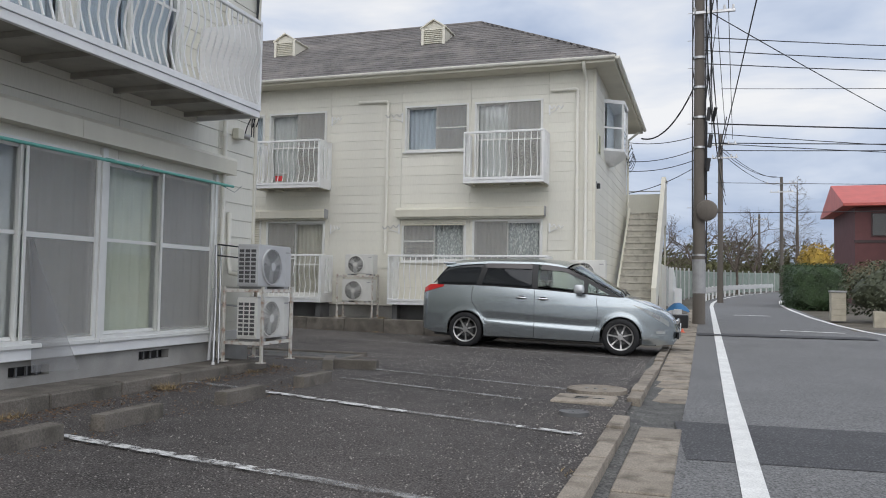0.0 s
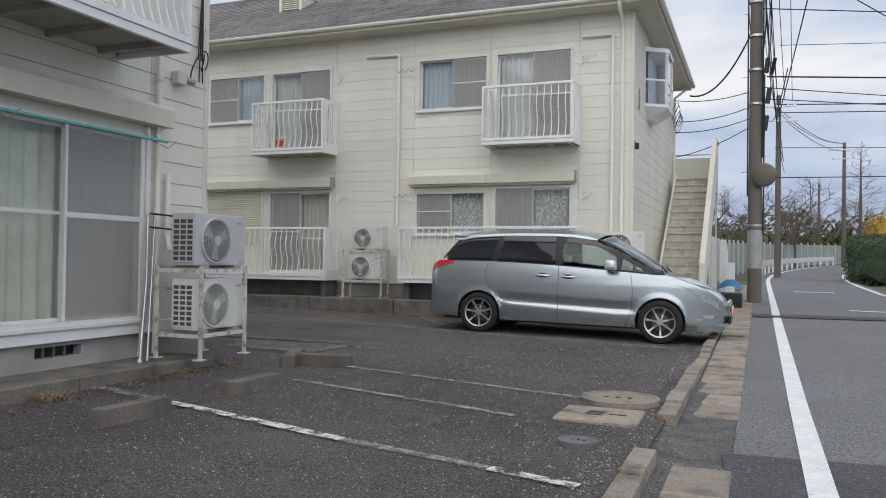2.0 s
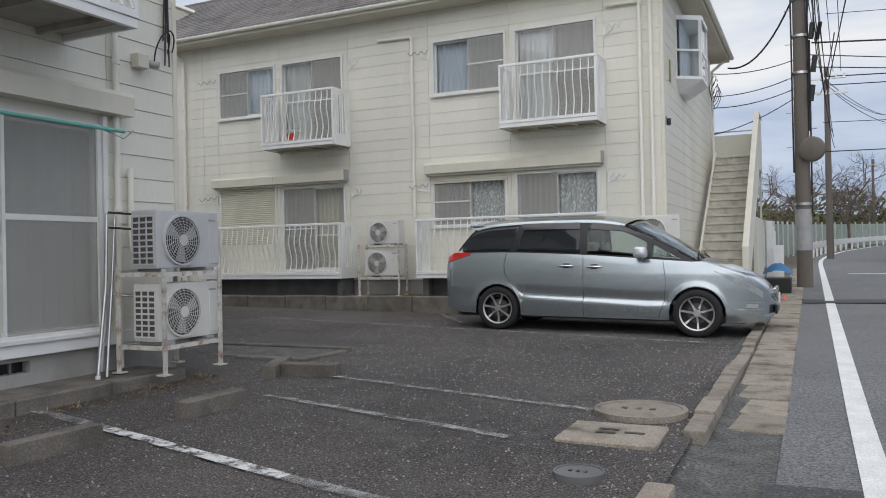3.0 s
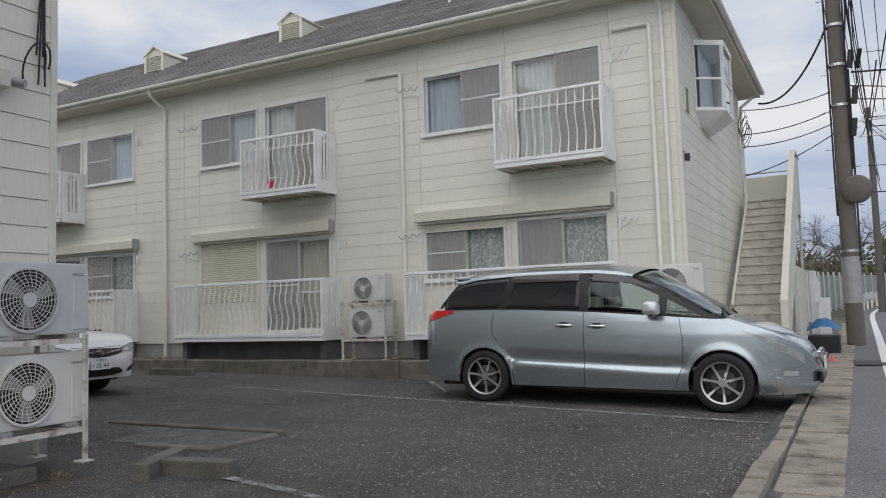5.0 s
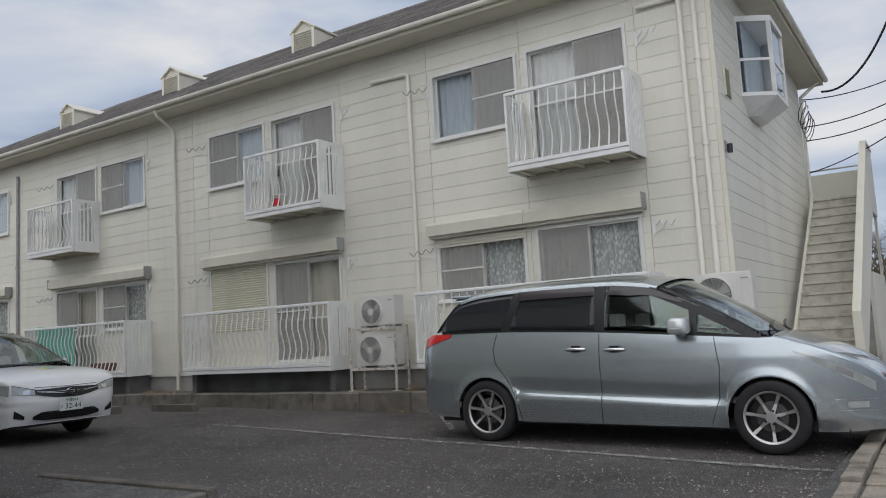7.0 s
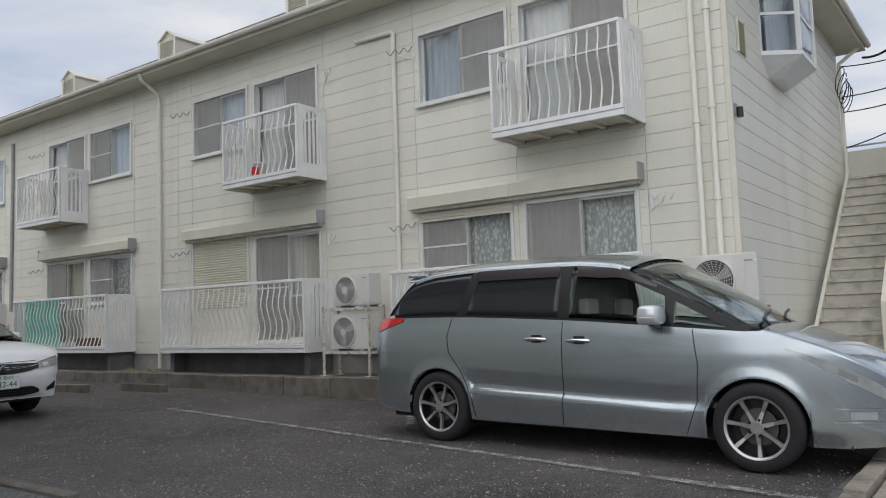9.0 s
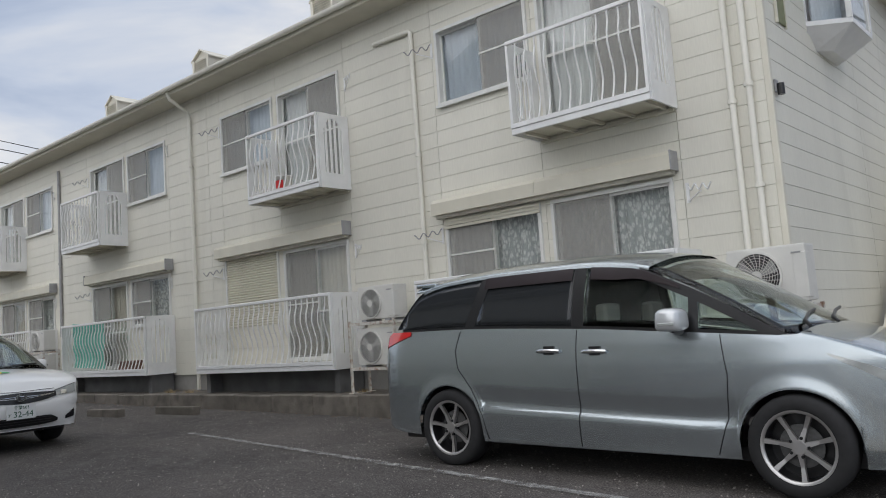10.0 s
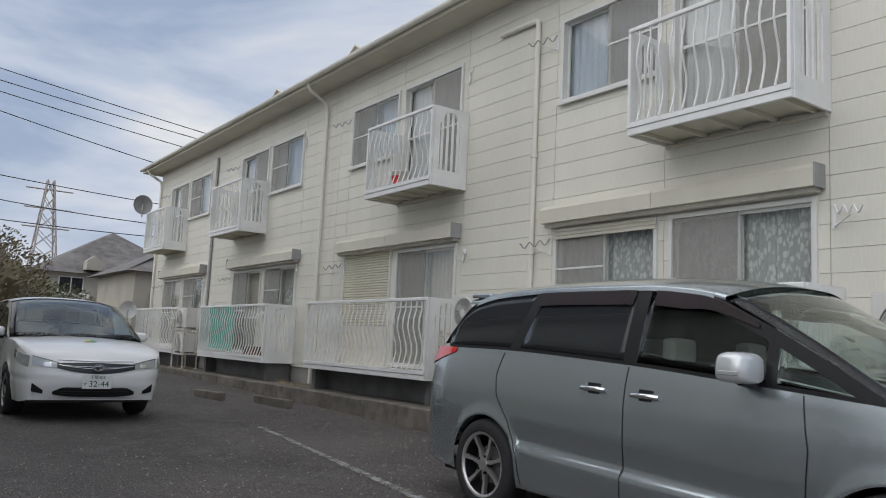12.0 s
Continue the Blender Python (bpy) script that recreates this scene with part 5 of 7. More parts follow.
letters("plate_digits", "32-44", 0.098, pose(4.542, 0.02, 0.46, 90, 0, 90), M_INK, pl)
letters("plate_district", "千葉503", 0.05, pose(4.542, 0, 0.538, 90, 0, 90), M_INK, pl)
letters("plate_kana", "す", 0.045, pose(4.542, -0.135, 0.455, 90, 0, 90), M_INK, pl)
M_LEAFY, M_LEAFG = mat("yellow_sticker", (0.7, 0.6, 0.05), 0.5, vary=0), mat("green_sticker", (0.05, 0.4, 0.12), 0.5, vary=0)
for s, m in ((-1, M_LEAFY), (1, M_LEAFG)):
    bm = bmesh.new()
    pts = [(3.85, 0.0), (3.98, s * 0.0), (4.02, s * 0.06), (3.93, s * 0.075)] if s > 0 else [(3.85, 0.0), (3.93, -0.075), (4.02, -0.06), (3.98, 0.0)]
    bm.faces.new([bm.verts.new((u, v, 0.905 + 0.05 - 0.12 * (u - 3.85) + 0.008)) for u, v in pts])
    part("bonnet_sticker", bm, m, est, "yellow and green beginner mark")
est.matrix_basis = pose(-14.35, 13.14, 0.285, 0, 0.9, 0)

# ---- pipes, bay window and fittings of the apartment building ----
def pipe(name, pts, r, label, material=M_PVC, clips=()):
    t = thing(name, pts[0], label, "pipe", "wall pipes")
    fine = [Vector(pts[0])]
    for a, b in zip(map(Vector, pts), map(Vector, pts[1:])):
        d = (b - a).normalized() * min(0.04, (b - a).length * 0.3)
        fine += [a + d, b - d, b]
    part("tube", tubes(fine, r, 10), material, t)
    for p in clips:
        part("clip", disc_ring(bmesh.new(), p, 2, r * 0.98, r * 1.35, -0.025, 0.025, 14), material, t)
    return t


for x, d in ((-2.56, 0.0), (MID, 0.0), (WX0 + 0.16, 0.0)):
    pipe("downpipe", [(x, EY0 - 0.03, EZ - 0.03), (x, EY0 + 0.03, EZ - 0.16), (x, WY0 - 0.09, EZ - 0.36), (x, WY0 - 0.055, EZ - 0.5), (x, WY0 - 0.055, 0.5)], 0.036, "cream plastic rainwater downpipe on siding", clips=[(x, WY0 - 0.055, z) for z in (1.4, 2.6, 3.7, 4.9)])
pipe("refrigerant_duct", [(-3.36, WY0 - 0.045, 5.83), (-2.80, WY0 - 0.045, 5.83), (-2.755, WY0 - 0.045, 5.80), (-2.755, WY0 - 0.045, 1.9)], 0.036, "cream plastic refrigerant duct on siding", clips=[(-2.755, WY0 - 0.045, 3.55)])
pipe("refrigerant_duct", [(-8.2, WY0 - 0.04, 5.82), (-7.45, WY0 - 0.04, 5.80), (-7.41, WY0 - 0.04, 5.77), (-7.41, WY0 - 0.04, 2.05)], 0.036, "cream plastic refrigerant duct on siding", clips=[(-7.41, WY0 - 0.04, 3.9), (-7.41, WY0 - 0.04, 2.6)])
pipe("refrigerant_duct", [(-19.67, WY0 - 0.04, 5.95), (-19.67, WY0 - 0.04, 1.8)], 0.036, "cream plastic refrigerant duct on siding", M_CAP, clips=[(-19.67, WY0 - 0.04, 3.6)])
pipe("downpipe", [(EX1 - 0.06, WY1 + 0.2, EZ - 0.05), (WX1 + 0.05, WY1 - 0.06, EZ - 0.4), (WX1 + 0.05, WY1 - 0.06, 0.6)], 0.036, "cream plastic rainwater downpipe on siding")

y0, y1, z0, z1 = BAY
bay = thing("bay_window", (WX1, 20.2, z0), "white oriel bay window with splayed glass", "window", kind="structure")
bx = WX1 + 0.42
def splay(o):
    return [(WX1 - 0.02, y0 - o), (bx + o, y0 + 0.3), (bx + o, y1 - 0.3), (WX1 - 0.02, y1 + o)]
part("head", prism(bmesh.new(), splay(0.04), 2, z1 - 0.09, z1), M_WHITE, bay)
part("seat", prism(bmesh.new(), splay(0.03), 2, z0 + 0.08, z0 + 0.14), M_WHITE, bay)
bm = bmesh.new()
lo = [bm.verts.new((WX1 + (x - WX1) * 0.35, 20.22 + (y - 20.22) * 0.6, z0 - 0.16)) for x, y in splay(0)]
hi = [bm.verts.new((x, y, z0 + 0.079)) for x, y in splay(0.02)]
bm.faces.new(lo)
bm.faces.new(hi)
for i in range(4):
    bm.faces.new((lo[i], lo[(i + 1) % 4], hi[(i + 1) % 4], hi[i]))
part("skirt", bm, M_WHITE, bay)
for (ax_, ay_), (cx, cy) in zip(splay(0), splay(0)[1:]):
    a, b = Vector((ax_, ay_, 0)), Vector((cx, cy, 0))
    for p in ((a, b) if ay_ > 20.5 else (a,)):
        part("post", boxes((p.x - 0.03, p.x + 0.03, p.y - 0.03, p.y + 0.03, z0 + 0.14, z1 - 0.09)), M_WHITE, bay)
    bm = bmesh.new()
    d = (b - a).normalized()
    nrm = Vector((d.y, -d.x, 0)) * 0.004
    pts = [a + d * 0.03, b - d * 0.03]
    prism(bm, [(pts[0] + nrm).to_2d(), (pts[1] + nrm).to_2d(), (pts[1] - nrm).to_2d(), (pts[0] - nrm).to_2d()], 2, z0 + 0.14, z1 - 0.09)
    # Far splay: white panel added in place of glass to keep the bay bright.
    far_side = ay_ > 20.5
    p = part("end_panel" if far_side else "pane", bm, M_WHITE if far_side else M_GLASS, bay, "" if far_side else "clear glass pane")
    p.visible_shadow = far_side
    nrm *= 4
    bm = prism(bmesh.new(), [(pts[0] + nrm).to_2d(), (pts[1] + nrm).to_2d(), (pts[1] - nrm).to_2d(), (pts[0] - nrm).to_2d()], 2, 5.24, 5.28)
    part("glazing_bar", bm, M_WHITE, bay)
# Curtain set near the wall line to hide the dark room and brighten the bay.
cb = curtain(0, 1.4, 0, 4.75, 5.85, M_CURTAIN_B, "thin blue-white curtain inside the bay window")
cb.matrix_basis = pose(WX1 + 0.06, 20.2, 4.75, 0, 0, 90)

M_OLIVE = mat("olive_sheet_metal", (0.20, 0.21, 0.11), 0.6, vary=0.15)
v = thing("wall_hatch", (WX1, 18.4, 4.5), "olive square metal hatch on siding", "hatch")
part("plate", bbox(WX1 + 0.002, WX1 + 0.02, 18.28, 18.56, 4.45, 4.85, 0.004), M_OLIVE, v)
for ya in (18.25, 18.561):
    part("frame", boxes((WX1 + 0.002, WX1 + 0.03, ya, ya + 0.029, 4.43, 4.87)), M_TRIM, v)
v = thing("wall_lamp", (WX1, 17.98, 3.6), "small dark wall lamp on siding", "lamp")
part("bracket", bbox(WX1 + 0.002, WX1 + 0.025, 17.94, 18.02, 3.58, 3.72, 0.006), M_CAP, v)
part("lamp_head", disc_ring(bmesh.new(), (WX1 + 0.06, 17.98, 3.55), 2, 0, 0.038, 0.0, 0.12, 14), M_DARK, v)


def drying_bracket(x, y, z, s=1, along=(1, 0)):
    """A wavy wire laundry pole hook on the wall."""
    t = thing("drying_hook", (x, y, z), "wavy white metal laundry hook on siding", "laundry hook", "laundry hooks")
    ax_, ay_ = along
    pts = []
    for k in range(25):
        u = k / 24
        pts.append((x + ax_ * s * 0.36 * u, y - 0.02 - 0.20 * u * (1 if ay_ == 0 else 0), z + 0.035 * math.cos(u * 6 * math.pi) - 0.06 * u))
    part("hook_arm", tubes(pts, 0.009, 6), M_CAP if s < 0 else M_WHITE, t)
    part("hook_stay", tubes([(x, y - 0.01, z - 0.16), (x + ax_ * s * 0.2, y - 0.12, z - 0.08)], 0.008, 6), M_WHITE, t)
    part("plate", bbox(x - 0.02, x + 0.02, y - 0.012, y - 0.001, z - 0.18, z + 0.05, 0.003), M_WHITE, t)


for x, s in UNITS:
    for q in (x - 0.08, x + 3.56):
        sg = -1 if q < x else 1
        drying_bracket(q - (0.03 if sg < 0 else -0.03), WY0, 2.72, sg)
        drying_bracket(q, WY0, 5.45, sg)
        drying_bracket(2 * MID - q, WY0, 2.72, -sg)
        drying_bracket(2 * MID - q, WY0, 5.45, -sg)

# half-lowered slats above the low windows
for i, (x0, x1, z0, z1) in enumerate(LOW_WIN[2:3]):
    t = thing("roller_shutter", (x0, WY0, z1 - 0.12), "cream roller shutter mostly rolled up", "shutter")
    for k in range(3):
        part("slat", bbox(x0, x1, WY0 - 0.05, WY0 - 0.036, z1 - 0.13 + 0.045 * k, z1 - 0.09 + 0.045 * k, 0.004), M_HOOD, t)

# ---- air conditioner outdoor units ----
def outdoor_unit(cx, cy, z0, w, d, h, yaw, shell, label, louvres=True):
    """Fan face towards local -y, louvred side at local -x."""
    t = thing("air_conditioner", (0, 0, 0), label, "outdoor unit", "outdoor units")
    part("shell", bbox(-w / 2, w / 2, -d / 2, d / 2, 0.03, h, 0.018, 2), shell, t)
    for s in (-1, 1):
        part("foot", boxes((s * w * 0.33 - 0.05, s * w * 0.33 + 0.05, -d / 2 - 0.02, d / 2 + 0.02, 0.0, 0.029)), M_CAP, t)
    r, fx, fz = min(h * 0.40, 0.235), -w * 0.12, h * 0.51
    yf = -d / 2
    part("fan_well", disc_ring(bmesh.new(), (fx, 0, fz), 1, 0, r, yf - 0.004, yf - 0.001, 40), M_DARK, t)
    bm = bmesh.new()
    for k in range(7):
        a = 2 * math.pi * k / 3
    for k in range(3):
        a = 2 * math.pi * k / 3
        q = []
        for rr_, da in ((0.04, 0.0), (r * 0.9, 0.15), (r * 0.95, 0.75), (0.05, 1.0)):
            q.append(bm.verts.new((fx + rr_ * math.cos(a + da), yf - 0.006 - 0.004 * da, fz + rr_ * math.sin(a + da))))
        bm.faces.new(q)
    part("fan_blade", bm, M_CAP, t)
    guard = part("fan_guard", disc_ring(bmesh.new(), (fx, 0, fz), 1, r * 0.97, r * 1.05, yf - 0.028, yf - 0.001, 40), shell, t)
    bm = bmesh.new()
    for k in range(1, 9):
        disc_ring(bm, (fx, 0, fz), 1, r * k / 9 - 0.0022, r * k / 9 + 0.0022, yf - 0.028, yf - 0.023, 28)
    for k in range(24):
        a = 2 * math.pi * k / 24
        tube(bm, [(fx + 0.05 * math.cos(a), yf - 0.029, fz + 0.05 * math.sin(a)), (fx + r * 0.55 * math.cos(a + 0.14), yf - 0.031, fz + r * 0.55 * math.sin(a + 0.14)), (fx + r * math.cos(a + 0.3), yf - 0.026, fz + r * math.sin(a + 0.3))], 0.0032, 4)
    tagged(part("guard_wire", bm, shell, guard), kind="stuff")
    part("guard_hub", disc_ring(bmesh.new(), (fx, 0, fz), 1, 0, 0.052, yf - 0.036, yf - 0.022, 20), shell, guard)
    part("service_cover", bbox(w * 0.34, w / 2 + 0.006, yf - 0.006, yf + 0.1, 0.06, h - 0.08, 0.006), shell, t)
    part("maker_badge", boxes((w * 0.33, w * 0.45, yf - 0.009, yf - 0.0061, h * 0.84, h * 0.87)), M_CAP, t)
    part("coil", boxes((-w / 2 - 0.003, -w / 2 - 0.0005, -d / 2 + 0.03, d / 2 - 0.02, 0.07, h - 0.06)), M_FIN, t, "dark coil fins")
    rows = 8
    for k in range(rows + 1):
        z = 0.07 + (h - 0.13) * k / rows
        part("louvre", bbox(-w / 2 - 0.014, -w / 2 - 0.0035, -d / 2 + 0.02, d / 2 - 0.01, z - 0.008, z + 0.008, 0.002), shell, t)
    for k in range(4):
        y = -d / 2 + 0.025 + (d - 0.045) * k / 3
        part("louvre_post", boxes((-w / 2 - 0.0135, -w / 2 - 0.0036, y - 0.006, y + 0.006, 0.07, h - 0.06)), shell, t)
    t.matrix_basis = pose(cx, cy, z0, 0, 0, yaw)
    return t


def angle_rack(x0, x1, y0, y1, z0, levels, top, label):
    t = thing("rack", ((x0 + x1) / 2, (y0 + y1) / 2, z0), label, "rack", "unit racks")
    for x in (x0, x1):
        for y in (y0, y1):
            bm = boxes((x - 0.02, x + 0.02, y - 0.0025, y + 0.0025, z0, top), (x - 0.0025 + (0.0175 if x == x0 else -0.0175) * -1, x + 0.0025 + (0.0175 if x == x0 else -0.0175) * -1, y - 0.02, y + 0.02, z0, top))
            part("leg", bm, M_RUST, t, "rust-spotted steel angle leg")
            part("foot_pad", boxes((x - 0.05, x + 0.05, y - 0.05, y + 0.05, z0, z0 + 0.012)), M_RUST, t)
    for z in levels:
        for y in (y0, y1):
            part("rail", boxes((x0, x1, y - 0.022, y - 0.003, z - 0.04, z)), M_RUST, t)
        for x in (x0, x1):
            part("rail", boxes((x - 0.022, x - 0.003, y0, y1, z - 0.04, z)), M_RUST, t)
        for f in (0.2, 0.8):
            y = y0 + (y1 - y0) * f
            part("cross_rail", boxes((x0, x1, y - 0.02, y + 0.02, z - 0.006, z)), M_RUST, t)
    return t


angle_rack(-5.74, -5.2, 8.58, 9.30, 0.285, (0.545, 1.20), 1.23, "rusty white steel angle rack holding two units")
outdoor_unit(-5.42, 8.98, 1.202, 0.80, 0.30, 0.56, 90, M_ACG, "grey outdoor unit on top of a rusty rack")
outdoor_unit(-5.42, 8.98, 0.547, 0.78, 0.29, 0.55, 90, M_ACW, "ivory outdoor unit on the rack's lower shelf")
angle_rack(-8.32, -7.42, 17.08, 17.42, 0.49, (0.86, 1.50), 1.53, "white steel angle rack holding two units")
outdoor_unit(-7.78, 17.24, 1.502, 0.72, 0.27, 0.50, 0, M_ACW, "ivory outdoor unit on top of a white rack")
outdoor_unit(-7.82, 17.24, 0.862, 0.76, 0.28, 0.55, 0, M_ACW, "ivory outdoor unit on the rack's lower shelf")
angle_rack(-19.75, -18.95, 17.08, 17.42, 0.49, (0.86, 1.46), 1.49, "white steel angle rack holding two units")
outdoor_unit(-19.35, 17.24, 1.462, 0.72, 0.27, 0.50, 0, M_ACW, "ivory outdoor unit on top of a white rack")
outdoor_unit(-19.35, 17.24, 0.862, 0.72, 0.27, 0.52, 0, M_ACW, "ivory outdoor unit on the rack's lower shelf")
angle_rack(-2.83, -2.03, 17.3, 17.6, 0.49, (1.32,), 1.33, "steel angle stand behind the minivan")
outdoor_unit(-2.42, 17.42, 1.322, 0.76, 0.28, 0.58, 0, M_ACW, "ivory outdoor unit on a stand at the wall's corner")
for sx, sy in ((-7.5, 17.1), (-8.2, 17.1)):
    solid("footing_block", bbox(sx - 0.12, sx + 0.12, sy - 0.06, sy + 0.12, 0.47, 0.50, 0.01), M_CONC, "small concrete footing block", "block", "footing blocks")

# things on the balconies
M_REDL = mat("red_label", (0.6, 0.03, 0.03), 0.5, vary=0.05)
M_PAIL = mat("white_plastic", (0.75, 0.74, 0.72), 0.4, vary=0.05)
bk = thing("bucket", (-10.15, 17.45, 3.745), "white plastic bucket with a red label on the balcony", "bucket")
bm = bmesh.new()
rows = [[(-10.15 + r * math.cos(2 * math.pi * k / 24), 17.45 + r * math.sin(2 * math.pi * k / 24), z) for k in range(25)] for r, z in ((0.005, 3.745), (0.12, 3.746), (0.145, 4.02), (0.155, 4.02), (0.155, 4.04), (0.135, 4.04), (0.11, 3.76))]
part("pail", grid(bm, rows), M_PAIL, bk)
bm = bmesh.new()
rows = [[(-10.15 + r * math.cos(a), 17.45 + r * math.sin(a), z) for a in [-2.3 + 0.14 * k for k in range(12)]] for r, z in ((0.131, 3.83), (0.144, 3.96))]
part("label", grid(bm, rows), M_REDL, bk, "red paper label")
M_TEAL = mat("teal_blanket", (0.16, 0.44, 0.36), 0.9, vary=0.15, scale=6)
bm = bmesh.new()
rows = []
for j in range(13):
    z = 1.05 + 0.98 * j / 12
    rows.append([(-17.95 + 1.45 * i / 30, 17.33 + 0.03 * math.sin(i * 0.9 + 0.4 * math.sin(j * 0.5)) + 0.01 * math.sin(j), z - 0.06 * (i / 30)) for i in range(31)])
grid(bm, rows)
solid("blanket", bm, M_TEAL, "teal green blanket hung inside the terrace railing", "blanket")
M_BROWN = mat("brown_plastic", (0.12, 0.06, 0.04), 0.6)
solid("planter", bbox(-15.9, -15.3, 17.35, 17.6, 0.93, 1.13, 0.02), M_BROWN, "brown plastic planter trough on the terrace", "planter")


def dish(x, y, z, r, aim, label, stand):
    t = thing("satellite_dish", (0, 0, 0), label, "satellite dish", "satellite dishes")
    bm = bmesh.new()
    rows = []
    for j in range(7):
        q = r * j / 6
        rows.append([(q * math.cos(2 * math.pi * k / 24), -0.06 + 0.35 * q * q / r, q * math.sin(2 * math.pi * k / 24) * 1.1) for k in range(25)])
    part("reflector", grid(bm, rows), stand[1], t)
    part("feed_arm", tubes([(0, 0.02, -r), (0, -r * 1.1, -r * 0.4)], 0.012, 6), M_CAP, t)
    part("feed_horn", bbox(-0.03, 0.03, -r * 1.1 - 0.06, -r * 1.1 + 0.04, -r * 0.4 - 0.03, -r * 0.4 + 0.05, 0.01), M_CAP, t)
    part("mount", tubes([(0, 0.02, 0), (0, 0.2, -0.05), (0, 0.2, -stand[0])], 0.02, 8), M_CAP, t)
    t.matrix_basis = pose(x, y, z, -20, 0, aim)


dish(-23.85, 17.1, 5.1, 0.27, -110, "dark grey satellite dish clamped to a balcony", (0.35, M_CAP))
dish(-23.4, 16.85, 1.95, 0.24, -110, "pale grey satellite dish by the terrace", (1.42, M_WHITE))

# ---- outside stair ----
st = thing("outside_stair", (-1.7, 22, 0.3), "weathered pale green steel stair with cream parapet", "stair")
SX0, SX1, SY0, SY1, SZ0, SZ1 = -2.20, -1.20, 20.2, 24.7, 0.33, 3.62
M_TREAD = mat("weathered_tread", (0.54, 0.515, 0.455), 0.7, vary=0.15, scale=5, dirt=(0.22, 0.2, 0.16), dirt_amount=0.5, dirt_scale=6)
NS = 17
for i in range(NS):
    f = (i + 1) / NS
    y, z = SY0 + (SY1 - SY0) * i / NS, SZ0 + (SZ1 - SZ0) * f
    part("tread", bbox(SX0 + 0.03, SX1 - 0.03, y, y + 0.29, z - 0.045, z, 0.006), M_TREAD, st)
    part("riser", boxes((SX0 + 0.03, SX1 - 0.03, y + 0.03, y + 0.045, z - (SZ1 - SZ0) / NS, z - 0.052)), M_TREAD, st)
sl = (SZ1 - SZ0) / (SY1 - SY0)
part("stringer", prism(bmesh.new(), [(SY0 - 0.1, SZ0 - 0.15), (SY1, SZ1 - 0.25), (SY1, SZ1 + 0.16), (SY0 - 0.1, SZ0 + 0.14)], 0, SX0 - 0.02, SX0 + 0.028), M_TRIM, st)
part("parapet", prism(bmesh.new(), [(SY0 - 0.1, SZ0 - 0.1), (SY1, SZ1 - 0.35), (SY1 + 1.2, SZ1 - 0.35), (SY1 + 1.2, SZ1 + 1.05), (SY1, SZ1 + 1.05), (SY0 - 0.1, SZ0 + 0.95)], 0, SX1 - 0.03, SX1 + 0.05), M_SIDING, st)
part("parapet_cap", prism(bmesh.new(), [(SY0 - 0.13, SZ0 + 0.951), (SY1, SZ1 + 1.051), (SY1 + 1.23, SZ1 + 1.051), (SY1 + 1.23, SZ1 + 1.10), (SY1, SZ1 + 1.10), (SY0 - 0.13, SZ0 + 1.0)], 0, SX1 - 0.05, SX1 + 0.07), M_TRIM, st)
part("newel", boxes((SX1 - 0.05, SX1 + 0.07, SY0 - 0.16, SY0 - 0.101, SZ0 - 0.1, SZ0 + 0.98)), M_TRIM, st)
part("landing", boxes((SX0, SX1 - 0.031, SY1 + 0.001, SY1 + 1.2, SZ1 - 0.12, SZ1)), M_TREAD, st)
part("landing_parapet", boxes((WX1 - 0.2, SX1 - 0.031, SY1 + 1.2, SY1 + 1.28, SZ1 - 0.3, SZ1 + 0.72)), M_SIDING, st)
part("landing_rail", tubes([(WX1 - 0.2, SY1 + 1.24, SZ1 + 0.82), (SX1, SY1 + 1.24, SZ1 + 0.82)], 0.02, 6), M_STEEL, st)
part("under_wall", boxes((SX1 - 0.03, SX1 + 0.049, SY1 - 1.6, SY1 + 1.2, 0.1, SZ1 - 1.6)), M_SIDING, st)
part("under_post", boxes((SX1 - 0.02, SX1 + 0.03, SY1 + 1.1, SY1 + 1.18, 0.1, SZ1 - 0.35)), M_TRIM, st)
solid("stair_plinth", bbox(-2.3, -0.95, 19.6, 26.2, 0.0, 0.33, 0.02), M_CONC, "concrete plinth under the outside stair", "plinth", kind="structure")
M_BLUE = mat("blue_plastic_sheet", (0.03, 0.14, 0.30), 0.5, vary=0.2, scale=6)
bn = thing("rubbish_bin", (-0.68, 22.6, 0.3), "dark bin with a blue plastic cover by the kerb", "bin")
part("tub", bbox(-0.98, -0.42, 22.3, 22.95, 0.26, 0.62, 0.03, 2), M_DARK, bn)
bm = bmesh.new()
rows = []
for j in range(9):
    rows.append([(-1.0 + 0.6 * i / 10, 22.28 + 0.69 * j / 8, 0.64 + 0.30 * math.sin(math.pi * (0.12 + 0.76 * i / 10)) * math.sin(math.pi * (0.15 + 0.7 * j / 8)) + 0.025 * noise.noise((i * 0.8, j * 0.9, 2))) for i in range(11)])
part("cover", grid(bm, rows), M_BLUE, bn, "blue plastic cover")
fn = thing("white_fence", (-0.9, 27.5, 0.35), "white steel picket fence behind the stair", "fence")
for k in range(16):
    y = 25.0 + k * 0.36
    part("picket", boxes((-0.86, -0.80, y, y + 0.05, 0.25, 1.35)), M_WHITE, fn)
for z in (0.6, 1.25):
    part("rail", boxes((-0.89, -0.861, 24.9, 30.6, z, z + 0.05)), M_WHITE, fn)
for k in range(3):
    solid("white_cabinet", bbox(-1.1, -0.95, 26.2 + k * 0.9, 26.7 + k * 0.9, 0.2, 2.0 - 0.12 * k, 0.01), M_WHITE, "white painted steel panel behind the stair", "panel", "white panels")
M_CONE = mat("orange_red_plastic", (0.7, 0.12, 0.06), 0.5, vary=0.1)
